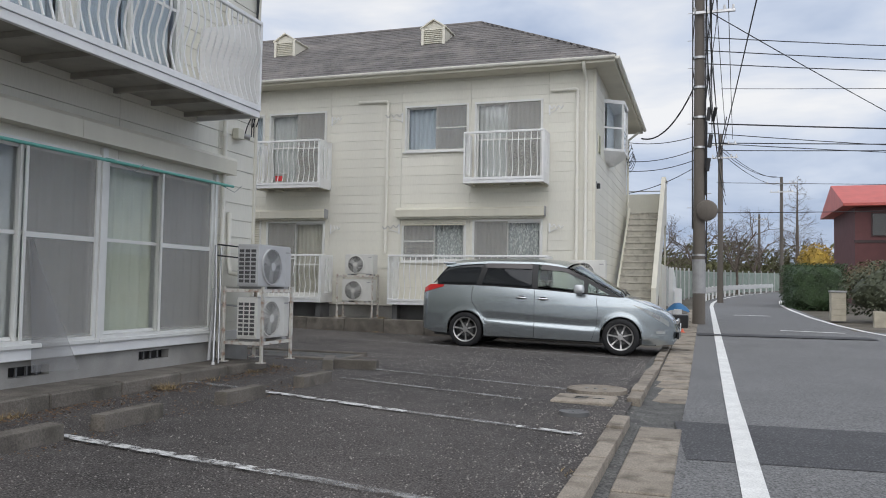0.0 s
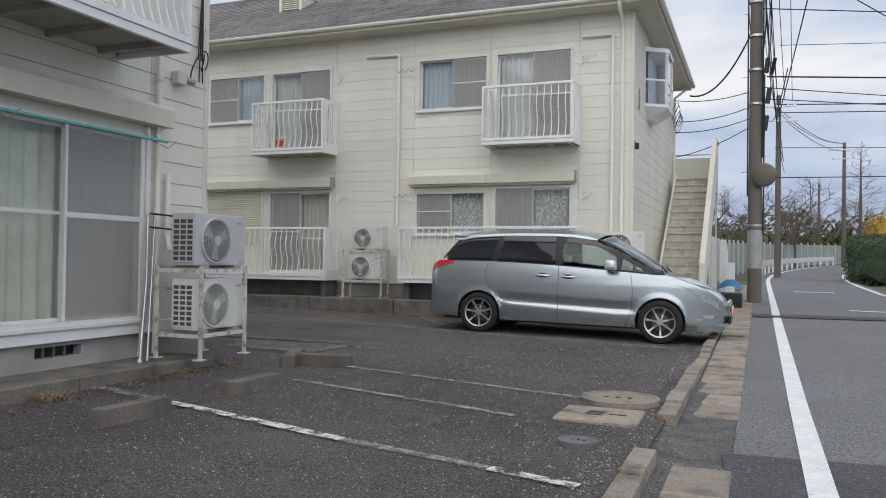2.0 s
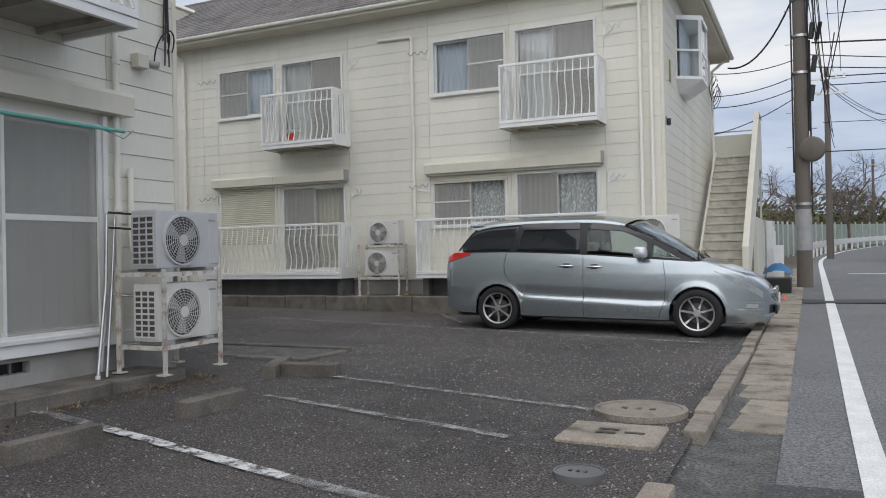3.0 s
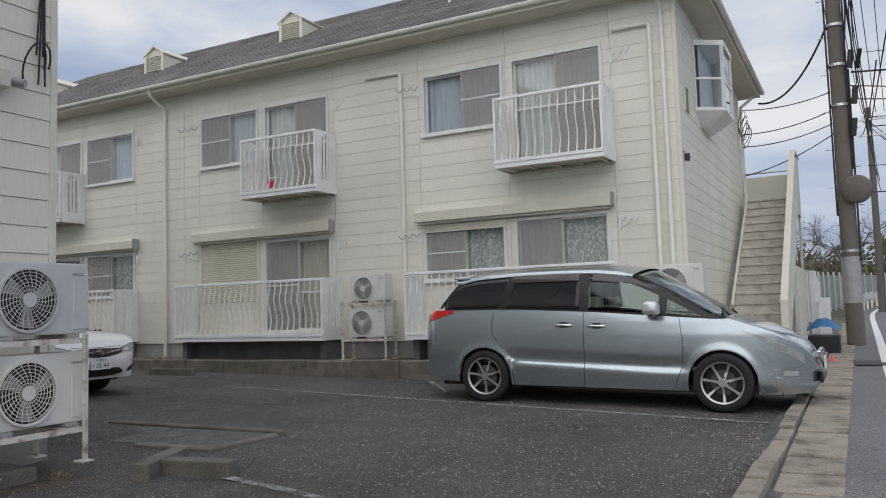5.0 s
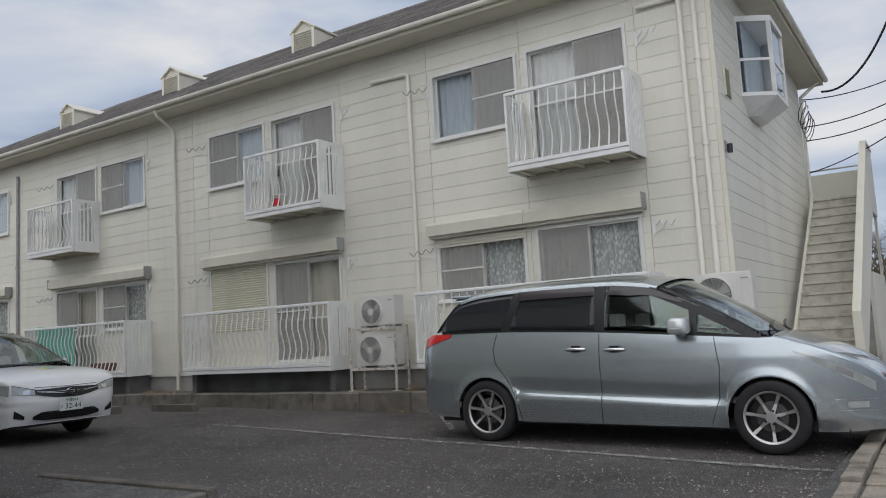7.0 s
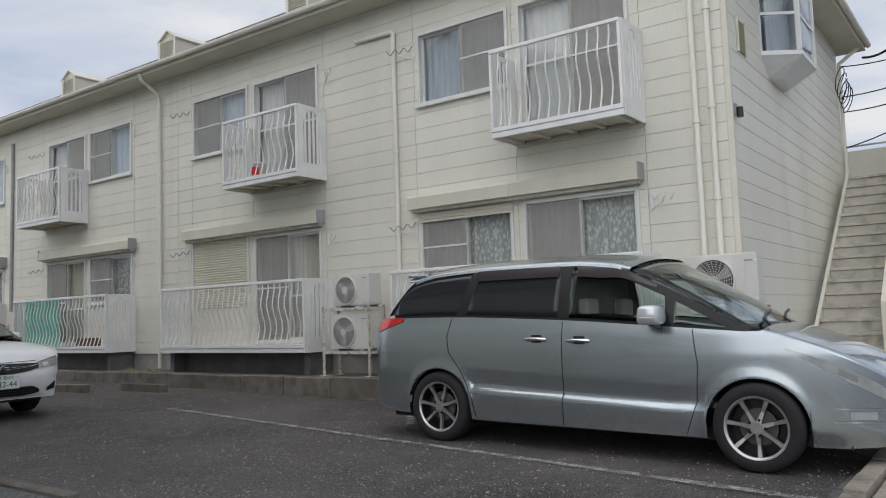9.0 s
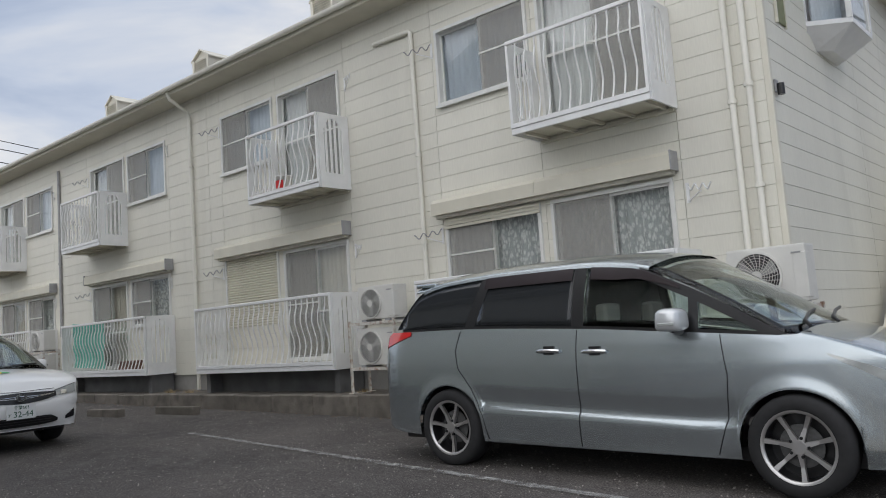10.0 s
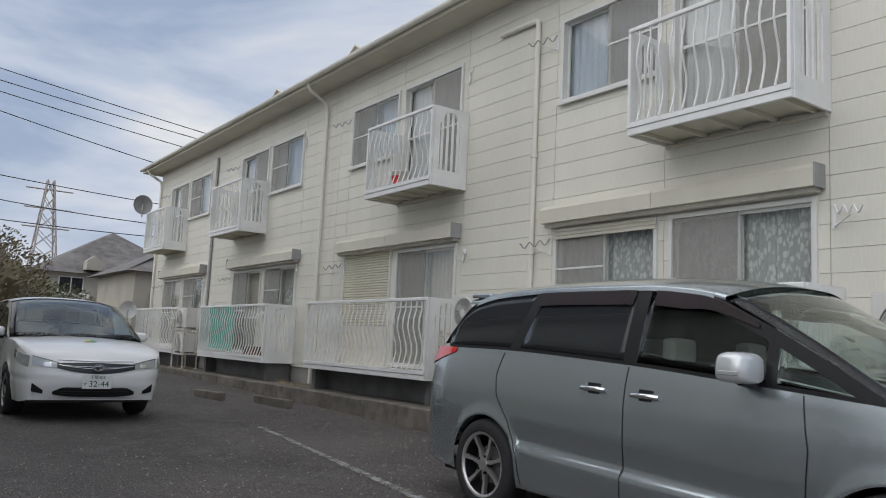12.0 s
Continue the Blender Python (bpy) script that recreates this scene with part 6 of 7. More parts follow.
solid("traffic_cone", grid(bmesh.new(), [[(-0.52 + r * math.cos(2 * math.pi * k / 16), 20.6 + r * math.sin(2 * math.pi * k / 16), 0.24 + z) for k in range(17)] for r, z in ((0.07, 0), (0.07, 0.012), (0.04, 0.015), (0.015, 0.09), (0.002, 0.095))]), M_CONE, "small faded red marker beside the gutter", "marker")

# ---- the neighbouring building ----
BX, BY1, BZ1 = -6.0, 9.62, 6.4
nbw = thing("wall_neighbour", (BX, 3, 0.55), "cream horizontal siding on the neighbouring building", "wall", kind="structure")
B_WIN = [(4.72, 6.62, 0.66, 2.58), (6.70, 8.62, 0.66, 2.58), (0.4, 2.3, 0.66, 2.58), (2.4, 4.3, 0.66, 2.58)]
B_UP = [(4.3, 6.1, 3.5, 5.4), (6.2, 7.9, 3.5, 5.4), (0.5, 4.2, 3.5, 5.4)]
bm = bmesh.new()
for y0, y1, z0, z1 in cut(-8, BY1 - 0.02, 0.53, BZ1, B_WIN + B_UP):
    box(bm, BX - 0.14, BX - 0.022, y0, y1, z0, z1)
part("backing", bm, M_BACK, nbw)
z = 0.53
while z < BZ1:
    z1_ = min(z + BOARD, BZ1)
    for a, b in ((-8, 3.2), (3.2, 6.9), (6.9, 8.72), (8.72, BY1)):
        rects = cut(a + 0.003, b - 0.003, z + 0.0025, z1_ - 0.0025, B_WIN + B_UP)
        if rects:
            bm = bmesh.new()
            for y0, y1, q0, q1 in rects:
                vv = box(bm, BX - 0.021, BX, y0, y1, q0, q1)
                vv[5].co.x -= 0.007
                vv[6].co.x -= 0.007
            part("board", bm, M_SIDING, nbw)
    z = z1_
solid("corner_trim", bbox(BX - 0.06, BX + 0.014, BY1 - 0.05, BY1 + 0.014, 0.53, BZ1, 0.008), M_TRIM, "cream corner trim strip", "trim", kind="structure")
solid("wall_neighbour_north", boxes((-18, BX - 0.07, BY1 - 0.14, BY1, 0.1, BZ1)), M_SIDING, "cream siding end wall", "wall", kind="structure")
solid("wall_neighbour_back", boxes((-18, -17.86, -8, BY1 - 0.15, 0.1, BZ1), (-17.85, BX - 0.15, -8, -7.86, 0.1, BZ1)), M_SIDING, "cream siding rear wall", "wall", kind="structure")
solid("floor_neighbour", boxes((-17.85, BX - 0.15, -7.85, BY1 - 0.15, 0.45, 0.6)), M_ROOM, "plain floor inside the neighbouring flats", "floor", kind="structure")
solid("ceiling_neighbour", boxes((-17.85, BX - 0.15, -7.85, BY1 - 0.15, 2.9, 3.2), (-18.3, BX + 0.5, -8.4, BY1 + 0.45, BZ1, BZ1 + 0.12)), M_ROOM, "plain ceilings of the neighbouring flats", "ceiling", kind="structure")
solid("roof_neighbour", prism(bmesh.new(), [(-18.4, BZ1 + 0.121), (BX + 0.55, BZ1 + 0.121), (-12, BZ1 + 2.7)], 1, -8.5, BY1 + 0.5), M_ROOF, "dark slate roof of the neighbouring building", "roof", kind="structure")
solid("inner_wall", boxes((-9.2, -9.1, -7.8, BY1 - 0.16, 0.61, 2.89), (-9.2, -9.1, -7.8, BY1 - 0.16, 3.21, BZ1 - 0.01)), M_ROOM, "plain partition wall inside the neighbouring flats", "wall", kind="structure")
fb = thing("foundation_neighbour", (BX, 3, 0.2), "stained grey concrete foundation with vents", "foundation", kind="structure")
vents = [(5.62, 6.10, 0.36, 0.46), (7.37, 7.89, 0.38, 0.48)]
bm = bmesh.new()
for y0, y1, z0, z1 in cut(-8, BY1 - 0.03, 0.05, 0.529, vents):
    box(bm, BX - 0.17, BX - 0.03, y0, y1, z0, z1)
part("base_wall", bm, M_FOUND, fb)
for y0, y1, z0, z1 in vents:
    part("vent_back", boxes((BX - 0.16, BX - 0.13, y0, y1, z0, z1)), M_DARK, fb)
    for k in range(3):
        part("vent_bar", boxes((BX - 0.07, BX - 0.05, y0 + 0.1 + 0.12 * k, y0 + 0.12 + 0.12 * k, z0, z1)), M_GAP_IRON_DK, fb)
solid("base_trim", bbox(BX + 0.001, BX + 0.03, -8, BY1, 0.52, 0.645, 0.006), M_WHITE, "white drip trim board under the siding", "trim", kind="structure")
sp = thing("step_strip", (-5.7, 4, 0.1), "mossy stained concrete strip along the wall", "step", kind="structure")
part("strip_slab", bbox(BX - 0.028, -5.53, -8, 9.08, 0.0, 0.272), M_CONC, sp)
yy = -8.0
while yy < 9.0:
    part("edge_stone", bbox(-5.528, -5.41, yy + 0.004, min(yy + 0.9, 9.08) - 0.004, 0.0, 0.28 + rg.uniform(-0.006, 0.006), 0.014), M_CONC, sp)
    yy += 0.9


def side_window(y0, y1, z0, z1, label, cur, mid):
    """The same kind of sliding window in a wall that faces +x."""
    t = sliding_window(y0, y1, z0, z1, 0.0, label, screen=None, mid=mid)
    base = t.location.copy()
    t.matrix_basis = pose(BX, (y0 + y1) / 2, z0, 0, 0, 90)
    for i, m in enumerate(cur):
        if m is None:
            continue
        a = y0 + (y1 - y0) * i / len(cur)
        b = y0 + (y1 - y0) * (i + 1) / len(cur)
        c = curtain(a, b, 0, z0 + 0.03, z1 - 0.02, m, "pleated curtain hanging inside the glass", amp=0.035, step=0.16)
        c.matrix_basis = pose(BX - 0.17, (a + b) / 2, z0 + 0.03, 0, 0, 90)
    return t


side_window(*B_WIN[1], "white aluminium terrace door with screen", (M_CURTAIN_G, M_CURTAIN), 1.69)
side_window(*B_WIN[0], "white aluminium terrace door with a torn screen", (M_CURTAIN, M_CURTAIN), 1.69)
side_window(*B_WIN[2], "white aluminium terrace door", (M_CURTAIN, M_CURTAIN), 1.69)
side_window(*B_WIN[3], "white aluminium terrace door", (M_CURTAIN, M_CURTAIN), 1.69)
for wdw in B_UP:
    side_window(*wdw, "white aluminium upper balcony door", (M_CURTAIN_B, M_CURTAIN_B), 4.5)
for y0, y1 in ((7.62, 8.6), (5.68, 6.6)):
    s_ = thing("insect_screen", (BX, (y0 + y1) / 2, 0.7), "grey insect screen sliding panel", "insect screen", "insect screens")
    part("mesh_sheet", boxes((BX + 0.012, BX + 0.014, y0 + 0.03, y1 - 0.03, 0.72, 2.53)), M_SCREEN, s_)
    part("screen_frame", boxes((BX + 0.006, BX + 0.02, y0, y0 + 0.03, 0.7, 2.55), (BX + 0.006, BX + 0.02, y1 - 0.03, y1, 0.7, 2.55), (BX + 0.006, BX + 0.02, y0 + 0.03, y1 - 0.03, 1.67, 1.72)), M_ALU, s_)
M_VEIL = veil_mat("torn_grey_mesh", (0.3, 0.3, 0.3), 0.5)
bm = bmesh.new()
rows = []
for j in range(12):
    k = j / 11
    rows.append([(BX + 0.03 + 0.16 * k * (i / 6) + 0.02 * math.sin(i * 1.7 + 3 * k), 5.72 + 0.42 * (i / 6) * (0.15 + 0.85 * k) + 0.10 * k, 1.66 - 1.26 * k) for i in range(7)])
grid(bm, rows)
solid("torn_screen", bm, M_VEIL, "torn grey insect mesh hanging from a window", "insect screen")
post = thing("window_post", (BX, 6.66, 0.66), "white aluminium post between the doors", "post", kind="structure")
part("post_bar", boxes((BX + 0.001, BX + 0.05, 6.625, 6.695, 0.65, 2.66)), M_ALU, post)
part("post_bar", boxes((BX + 0.001, BX + 0.05, 8.625, 8.675, 0.65, 2.66)), M_ALU, post)
nh = thing("shutter_box", (BX, 5, 2.68), "cream steel shutter box over terrace doors", "shutter box", "shutter boxes")
for a, b in ((-2, 2.3), (2.306, 6.2), (6.206, 8.9)):
    part("cover", prism(bmesh.new(), [(BX + 0.003, 2.68), (BX + 0.17, 2.68), (BX + 0.17, 2.86), (BX + 0.14, 2.90), (BX + 0.003, 2.90)], 1, a, b), M_HOOD, nh)
lp = thing("laundry_pole", (-5.72, 5, 2.46), "green laundry pole hung under the shutter box", "laundry pole")
part("rod", tubes([(-5.72, 1.5, 2.46), (-5.72, 8.66, 2.50)], 0.017, 10), M_GREENPOLE, lp)
for y in (3.6, 6.66, 8.5):
    part("hanger", tubes([(BX + 0.004, y, 2.56), (-5.85, y, 2.53), (-5.72, y, 2.475)], 0.011, 6), M_GREENPOLE, lp)
    part("hanger_wire", tubes([(-5.85, y, 2.53), (-5.66, y + 0.1, 2.42), (-5.6, y + 0.16, 2.5)], 0.005, 5), M_STEEL, lp)

nb = thing("balcony", (BX, 5, 3.3), "white steel balcony with wavy bars, neighbouring building", "balcony")
NX, NY0, NY1, NZ = -5.12, 0.5, 8.27, 3.27
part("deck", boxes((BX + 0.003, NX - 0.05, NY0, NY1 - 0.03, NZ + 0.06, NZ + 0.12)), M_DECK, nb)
part("edge_beam", bbox(NX - 0.048, NX, NY0, NY1, NZ, NZ + 0.08, 0.004), M_WHITE, nb)
part("edge_lip", bbox(NX - 0.048, NX + 0.014, NY0, NY1, NZ + 0.082, NZ + 0.15, 0.004), M_WHITE, nb)
part("end_beam", bbox(BX + 0.003, NX - 0.049, NY1 - 0.03, NY1, NZ, NZ + 0.15, 0.004), M_WHITE, nb)
part("top_rail", bbox(NX - 0.035, NX + 0.012, NY0, NY1, NZ + 1.13, NZ + 1.18, 0.008), M_WHITE, nb)
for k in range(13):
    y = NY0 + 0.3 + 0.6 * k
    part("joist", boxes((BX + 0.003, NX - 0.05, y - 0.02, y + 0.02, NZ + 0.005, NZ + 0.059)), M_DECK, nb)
k = 0
y = 2.6
while y < NY1 - 0.06:
    bm = bmesh.new()
    wavy_bar(bm, NX - 0.012, y, NZ + 0.15, NZ + 1.13, -1.0, along="y")
    part("bar", bm, M_WHITE, nb)
    y += 0.112
part("side_panel", boxes((BX + 0.01, NX - 0.03, NY1 - 0.02, NY1 - 0.005, NZ + 0.15, NZ + 1.18)), M_WHITE, nb)
part("post", boxes((NX - 0.034, NX + 0.006, NY1 - 0.035, NY1 + 0.003, NZ + 0.15, NZ + 1.13)), M_WHITE, nb)
part("post", boxes((NX - 0.034, NX + 0.006, 4.55, 4.60, NZ + 0.15, NZ + 1.13)), M_WHITE, nb)

pipe("downpipe", [(BX + 0.055, 8.78, 5.0), (BX + 0.055, 8.78, 0.3)], 0.03, "stained cream plastic pipe on siding", clips=[(BX + 0.055, 8.78, 3.2), (BX + 0.055, 8.78, 1.8)])
pipe("refrigerant_duct", [(BX + 0.045, 8.95, 2.2), (BX + 0.06, 8.93, 1.55), (BX + 0.12, 8.9, 1.40), (-5.6, 8.85, 1.36)], 0.03, "bent cream refrigerant hose", M_PVC)
pipe("drain_hose", [(BX + 0.08, 8.6, 1.2), (BX + 0.08, 8.58, 0.7), (BX + 0.1, 8.5, 0.3)], 0.018, "grey plastic drain hose", M_ACG)
ld = thing("laundry_stand", (-5.75, 8.45, 0.28), "folded stainless laundry stand leaning on the wall", "laundry stand")
part("leg", tubes([(-5.68, 8.28, 0.285), (-5.83, 8.52, 1.1), (-5.92, 8.62, 1.75)], 0.016, 8), M_STEEL, ld)
part("leg", tubes([(-5.66, 8.36, 0.285), (-5.80, 8.56, 1.1), (-5.88, 8.68, 1.72)], 0.013, 8), M_STEEL, ld)
for z, q in ((1.76, 0.0), (1.62, 0.0), (1.0, 0.1)):
    part("arm", tubes([(-5.9 + q, 8.62 - q * 0.6, z), (-5.62, 8.78, z - 0.03)], 0.011, 6), M_DARK if z > 1.1 else M_STEEL, ld)
part("foot_cap", disc_ring(bmesh.new(), (-5.68, 8.28, 0.275), 2, 0, 0.022, 0, 0.03, 12), M_PAIL, ld)
vb = thing("vent_hood", (BX, 9.1, 3.2), "small grey vent hood on siding", "vent hood")
part("box", bbox(BX + 0.001, BX + 0.1, 9.02, 9.16, 3.2, 3.34, 0.006), M_HOOD, vb)
part("lamp_head", tubes([(BX + 0.05, 9.2, 3.27), (BX + 0.13, 9.26, 3.25)], 0.035, 10), M_CAP, vb)


def cable(name, a, b, sag, r, label, material=None, n=16, group="overhead cables"):
    a, b = Vector(a), Vector(b)
    pts = []
    for i in range(n + 1):
        u = i / n
        p = a.lerp(b, u)
        p.z -= sag * 4 * u * (1 - u)
        pts.append(p)
    bm = tube(bmesh.new(), pts, r, 5)
    ob = new(name, finish(name, bm, material or M_WIRE))
    return tagged(ob, label, "cable", group)


for k in range(5):
    cable("wall_cable", (BX + 0.05, 9.45 + 0.03 * k, 6.2), (BX + 0.03, 9.5 - 0.02 * k, 3.3 + 0.25 * (k % 3)), -0.02, 0.008, "black cable running down siding", group="wall cables")
bm = bmesh.new()
tube(bm, [(BX + 0.05 + 0.10 * math.sin(a * 0.9), 9.4 + 0.12 * math.cos(a), 3.45 + 0.18 * math.sin(a)) for a in [0.3 * k for k in range(26)]], 0.008, 5)
tagged(new("cable_coil", finish("cable_coil", bm, M_WIRE)), "coiled black cable hung on the wall corner", "cable", "wall cables")

# ---- poles and overhead cables ----
def utility_pole(x, y, h, r, arms, label):
    z0 = road_z(y)
    t = thing("utility_pole", (x, y, z0), label, "utility pole", "utility poles")
    part("shaft", tubes([(x, y, z0 - 0.2), (x, y, z0 + h / 2), (x, y, z0 + h)], r, 18, r_end=r * 0.68), M_POLE, t)
    for za, w, dx in arms:
        part("crossarm", bbox(x - w / 2 + dx, x + w / 2 + dx, y - r - 0.08, y - r, z0 + za, z0 + za + 0.08, 0.004), M_STEEL, t)
        for q in (-0.45, -0.15, 0.25, 0.45):
            part("insulator", disc_ring(bmesh.new(), (x + dx + q * w, y - r - 0.04, z0 + za + 0.08), 2, 0, 0.035, 0, 0.13, 10), M_PAIL, t)
    return t, z0


up, z0 = utility_pole(-0.16, 24.5, 13.0, 0.185, ((10.4, 1.6, 0.3), (9.2, 1.2, 0.4)), "weathered brown concrete utility pole at the kerb")
for k in range(22):
    z = z0 + 2.6 + 0.42 * k
    part("step_bolt", tubes([(-0.16, 24.5, z), (-0.16 + (0.34 if k % 2 else -0.34), 24.5, z)], 0.011, 5), M_STEEL, up)
for z in (2.0, 5.2, 6.1, 7.0, 7.9):
    part("band", disc_ring(bmesh.new(), (-0.16, 24.5, z0 + z), 2, 0.14, 0.19, 0, 0.06, 20), M_STEEL, up)
part("dark_sleeve", disc_ring(bmesh.new(), (-0.16, 24.5, z0), 2, 0.17, 0.19, 0.9, 1.9, 20), M_CAP, up, "dark grey sleeve band")
for k, (dx, zt) in enumerate(((0.20, 6.0), (-0.19, 12.0), (0.17, 9.0))):
    part("riser_cable", tubes([(-0.16 + dx, 24.42, z0 + 1.8 + k), (-0.16 + dx * 1.05, 24.42, z0 + zt)], 0.02, 6), M_WIRE, up)
for k in range(1):
    part("splice_case", tubes([(0.22 + 0.1 * k, 24.4, z0 + 6.0 + 0.5 * k), (0.3 + 0.12 * k, 24.2, z0 + 6.35 + 0.5 * k)], 0.05, 10), M_WIRE, up)
for k, (dx, zt, zb, w) in enumerate(((0.30, 12.6, 6.5, 0.05), (0.42, 12.4, 6.1, 0.07), (0.55, 12.5, 5.6, 0.06), (-0.24, 12.6, 7.0, 0.05))):
    part("hanging_cable", tubes([(-0.16 + dx * (0.55 + 0.45 * q / 20) + w * math.sin(q * 0.55 + k), 24.32 - 0.04 * k, z0 + zb + (zt - zb) * q / 20) for q in range(21)], 0.02 if k < 2 else 0.012, 5), M_WIRE, up, "black cable hanging along the pole")
for k, (dx, za) in enumerate(((0.28, 5.2), (0.24, 6.0), (0.22, 4.5))):
    part("splice_case", tubes([(-0.16 + dx, 24.3, z0 + za), (-0.16 + dx + 0.05, 24.3, z0 + za + 0.38)], 0.06, 10), M_WIRE, up, "black cable splice case")
mir = thing("traffic_mirror", (0.05, 24.2, z0 + 3.0), "round grey traffic mirror seen from behind", "traffic mirror")
bm = bmesh.new()
rows = [[(0.05 + r * math.cos(2 * math.pi * k / 28), 24.2 + d, z0 + 3.33 + r * math.sin(2 * math.pi * k / 28)) for k in range(29)] for r, d in ((0.001, -0.03), (0.26, -0.02), (0.27, -0.01), (0.31, 0.03), (0.30, 0.05), (0.001, 0.04))]
part("bowl", grid(bm, rows), M_POLE, mir)
part("bracket", tubes([(-0.16, 24.4, z0 + 3.3), (0.05, 24.2, z0 + 3.33)], 0.03, 8), M_STEEL, mir)
utility_pole(0.78, 44, 8.9, 0.16, ((8.3, 1.6, 0), (7.6, 1.3, 0.2)), "grey concrete utility pole beside the bend")
utility_pole(5.98, 70, 9.6, 0.17, ((9.0, 2.4, 0), (8.3, 1.8, 0)), "grey concrete utility pole beyond the bend")
utility_pole(5.5, 90, 8.0, 0.16, ((7.4, 1.6, 0),), "grey concrete utility pole beyond the bend")

LB = "black overhead cable strung between poles"
for dx, z, s in ((-0.3, 12.2, 0.5), (0.35, 12.2, 0.5), (0.75, 12.2, 0.5), (0.1, 11.2, 0.6), (0.3, 9.2, 0.7), (0.25, 7.6, 0.6), (0.35, 6.9, 0.6)):
    cable("cable", (-0.16 + dx, 24.4, z), (-0.5 + dx, -12, z - 0.2), s, 0.016, LB)
    cable("cable", (-0.16 + dx, 24.4, z), (0.78 + dx * 0.8, 43.8, z - 2.9 if z > 9 else z - 1.1), s, 0.014, LB)
for k, z in enumerate((9.0, 8.9, 8.3)):
    cable("cable", (0.5 + 0.3 * k, 43.8, z), (5.6 + 0.4 * k, 69.8, z + 1.8), 0.5, 0.018, LB)
for a, b, r in (((-0.1, 24.6, 8.5), (40, 52, 13), 0.016), ((-0.1, 24.6, 8.1), (40, 50, 12.2), 0.016), ((-0.1, 24.6, 8.9), (40, 54, 14.4), 0.016), ((0.1, 24.5, 6.25), (40, 30, 6.0), 0.022),
                ((0.8, 43.8, 9.1), (60, 47, 8.6), 0.028), ((0.8, 43.8, 8.7), (60, 48, 8.9), 0.024), ((0.8, 43.8, 12.0), (60, 48, 11.2), 0.016), ((0.2, 24.6, 9.6), (30, 70, 6.0), 0.016), ((0.6, 43.8, 7.0), (60, 60, 8.8), 0.016)):
    cable("cable", a, b, 0.5, r, LB)
cable("cable", (0.78, 43.8, 8.5), (2.5, -12, 12.1), 0.15, 0.022, LB)
cable("cable", (0.4, 43.8, 8.3), (0.6, 24.4, 6.4), 0.4, 0.016, LB)
for x_, z_ in ((30, 7.6), (32, 7.3), (34, 5.2)):
    cable("cable", (-0.05, 24.6, z_ - 1.6), (x_, 60, z_ + 3.0), 0.4, 0.014, LB)
cable("service_cable", (-0.2, 24.4, 7.6), (WX1 + 0.45, 25.4, 6.05), 0.55, 0.024, "thick black service cable sagging to the eaves")
for k, (z, q) in enumerate(((5.9, 5.9), (5.5, 5.3), (5.2, 5.0), (5.0, 4.3))):
    cable("service_cable", (-0.2, 24.45, z), (WX1 + 0.08, 25.2, q), 0.12, 0.012, "thin black service cable to the building")
for z, q in ((12.0, 6.3), (11.7, 6.1)):
    cable("service_cable", (-0.2, 24.4, z), (-6.0, 9.5, q), 0.5, 0.018, "black service cable to the neighbouring building")
cable("service_cable", (-0.2, 24.4, 11.2), (-9.5, 10.5, 6.5), 0.4, 0.010, "thin service cable crossing the sky")
bm = bmesh.new()
for k in range(5):
    tube(bm, [(WX1 + 0.10 + 0.03 * k + 0.09 * math.sin(a + k), 24.9 + 0.14 * math.cos(a * 1.1 + k), 5.55 - 0.1 * k + 0.22 * math.sin(a * 0.8 + k)) for a in [0.35 * q for q in range(20)]], 0.009, 5)
tagged(new("cable_tangle", finish("cable_tangle", bm, M_WIRE)), "tangle of black service cables under the eaves", "cable", "wall cables")
W1 = [((15.21, 13.35), (25.13, 12.21)), ((15.24, 12.81), (24.38, 11.88)), ((15.28, 12.28), (23.95, 11.27)), ((15.34, 11.35), (22.26, 10.2)), ((15.51, 8.52), (22.21, 8.24)), ((16.74, 7.33), (21.29, 7.2)), ((15.64, 6.53), (21.59, 6.55))]
for (ya, za), (yb, zb) in W1:
    k = 1.6
    cable("cable", (-40, ya - (yb - ya) * k, za - (zb - za) * k), (-40, yb + (yb - ya) * k, zb + (zb - za) * k), 0.5, 0.022, LB)

# ---- distance ----
M_BARK = mat("grey_bark", (0.13, 0.105, 0.085), 0.9, vary=0.2, scale=4)
M_LEAFD = mat("dark_hedge_leaf", (0.035, 0.065, 0.022), 0.6, vary=0.4, scale=3)
M_LEAFO = mat("olive_scrub_leaf", (0.10, 0.10, 0.045), 0.7, vary=0.45, scale=1.2)
M_LEAFB = mat("brown_scrub_leaf", (0.14, 0.115, 0.065), 0.8, vary=0.4, scale=1.0)
M_LEAFYL = mat("yellow_blossom", (0.36, 0.24, 0.04), 0.7, vary=0.4, scale=3)
M_LEAFGR = mat("grey_green_leaf", (0.075, 0.085, 0.05), 0.7, vary=0.4, scale=3)


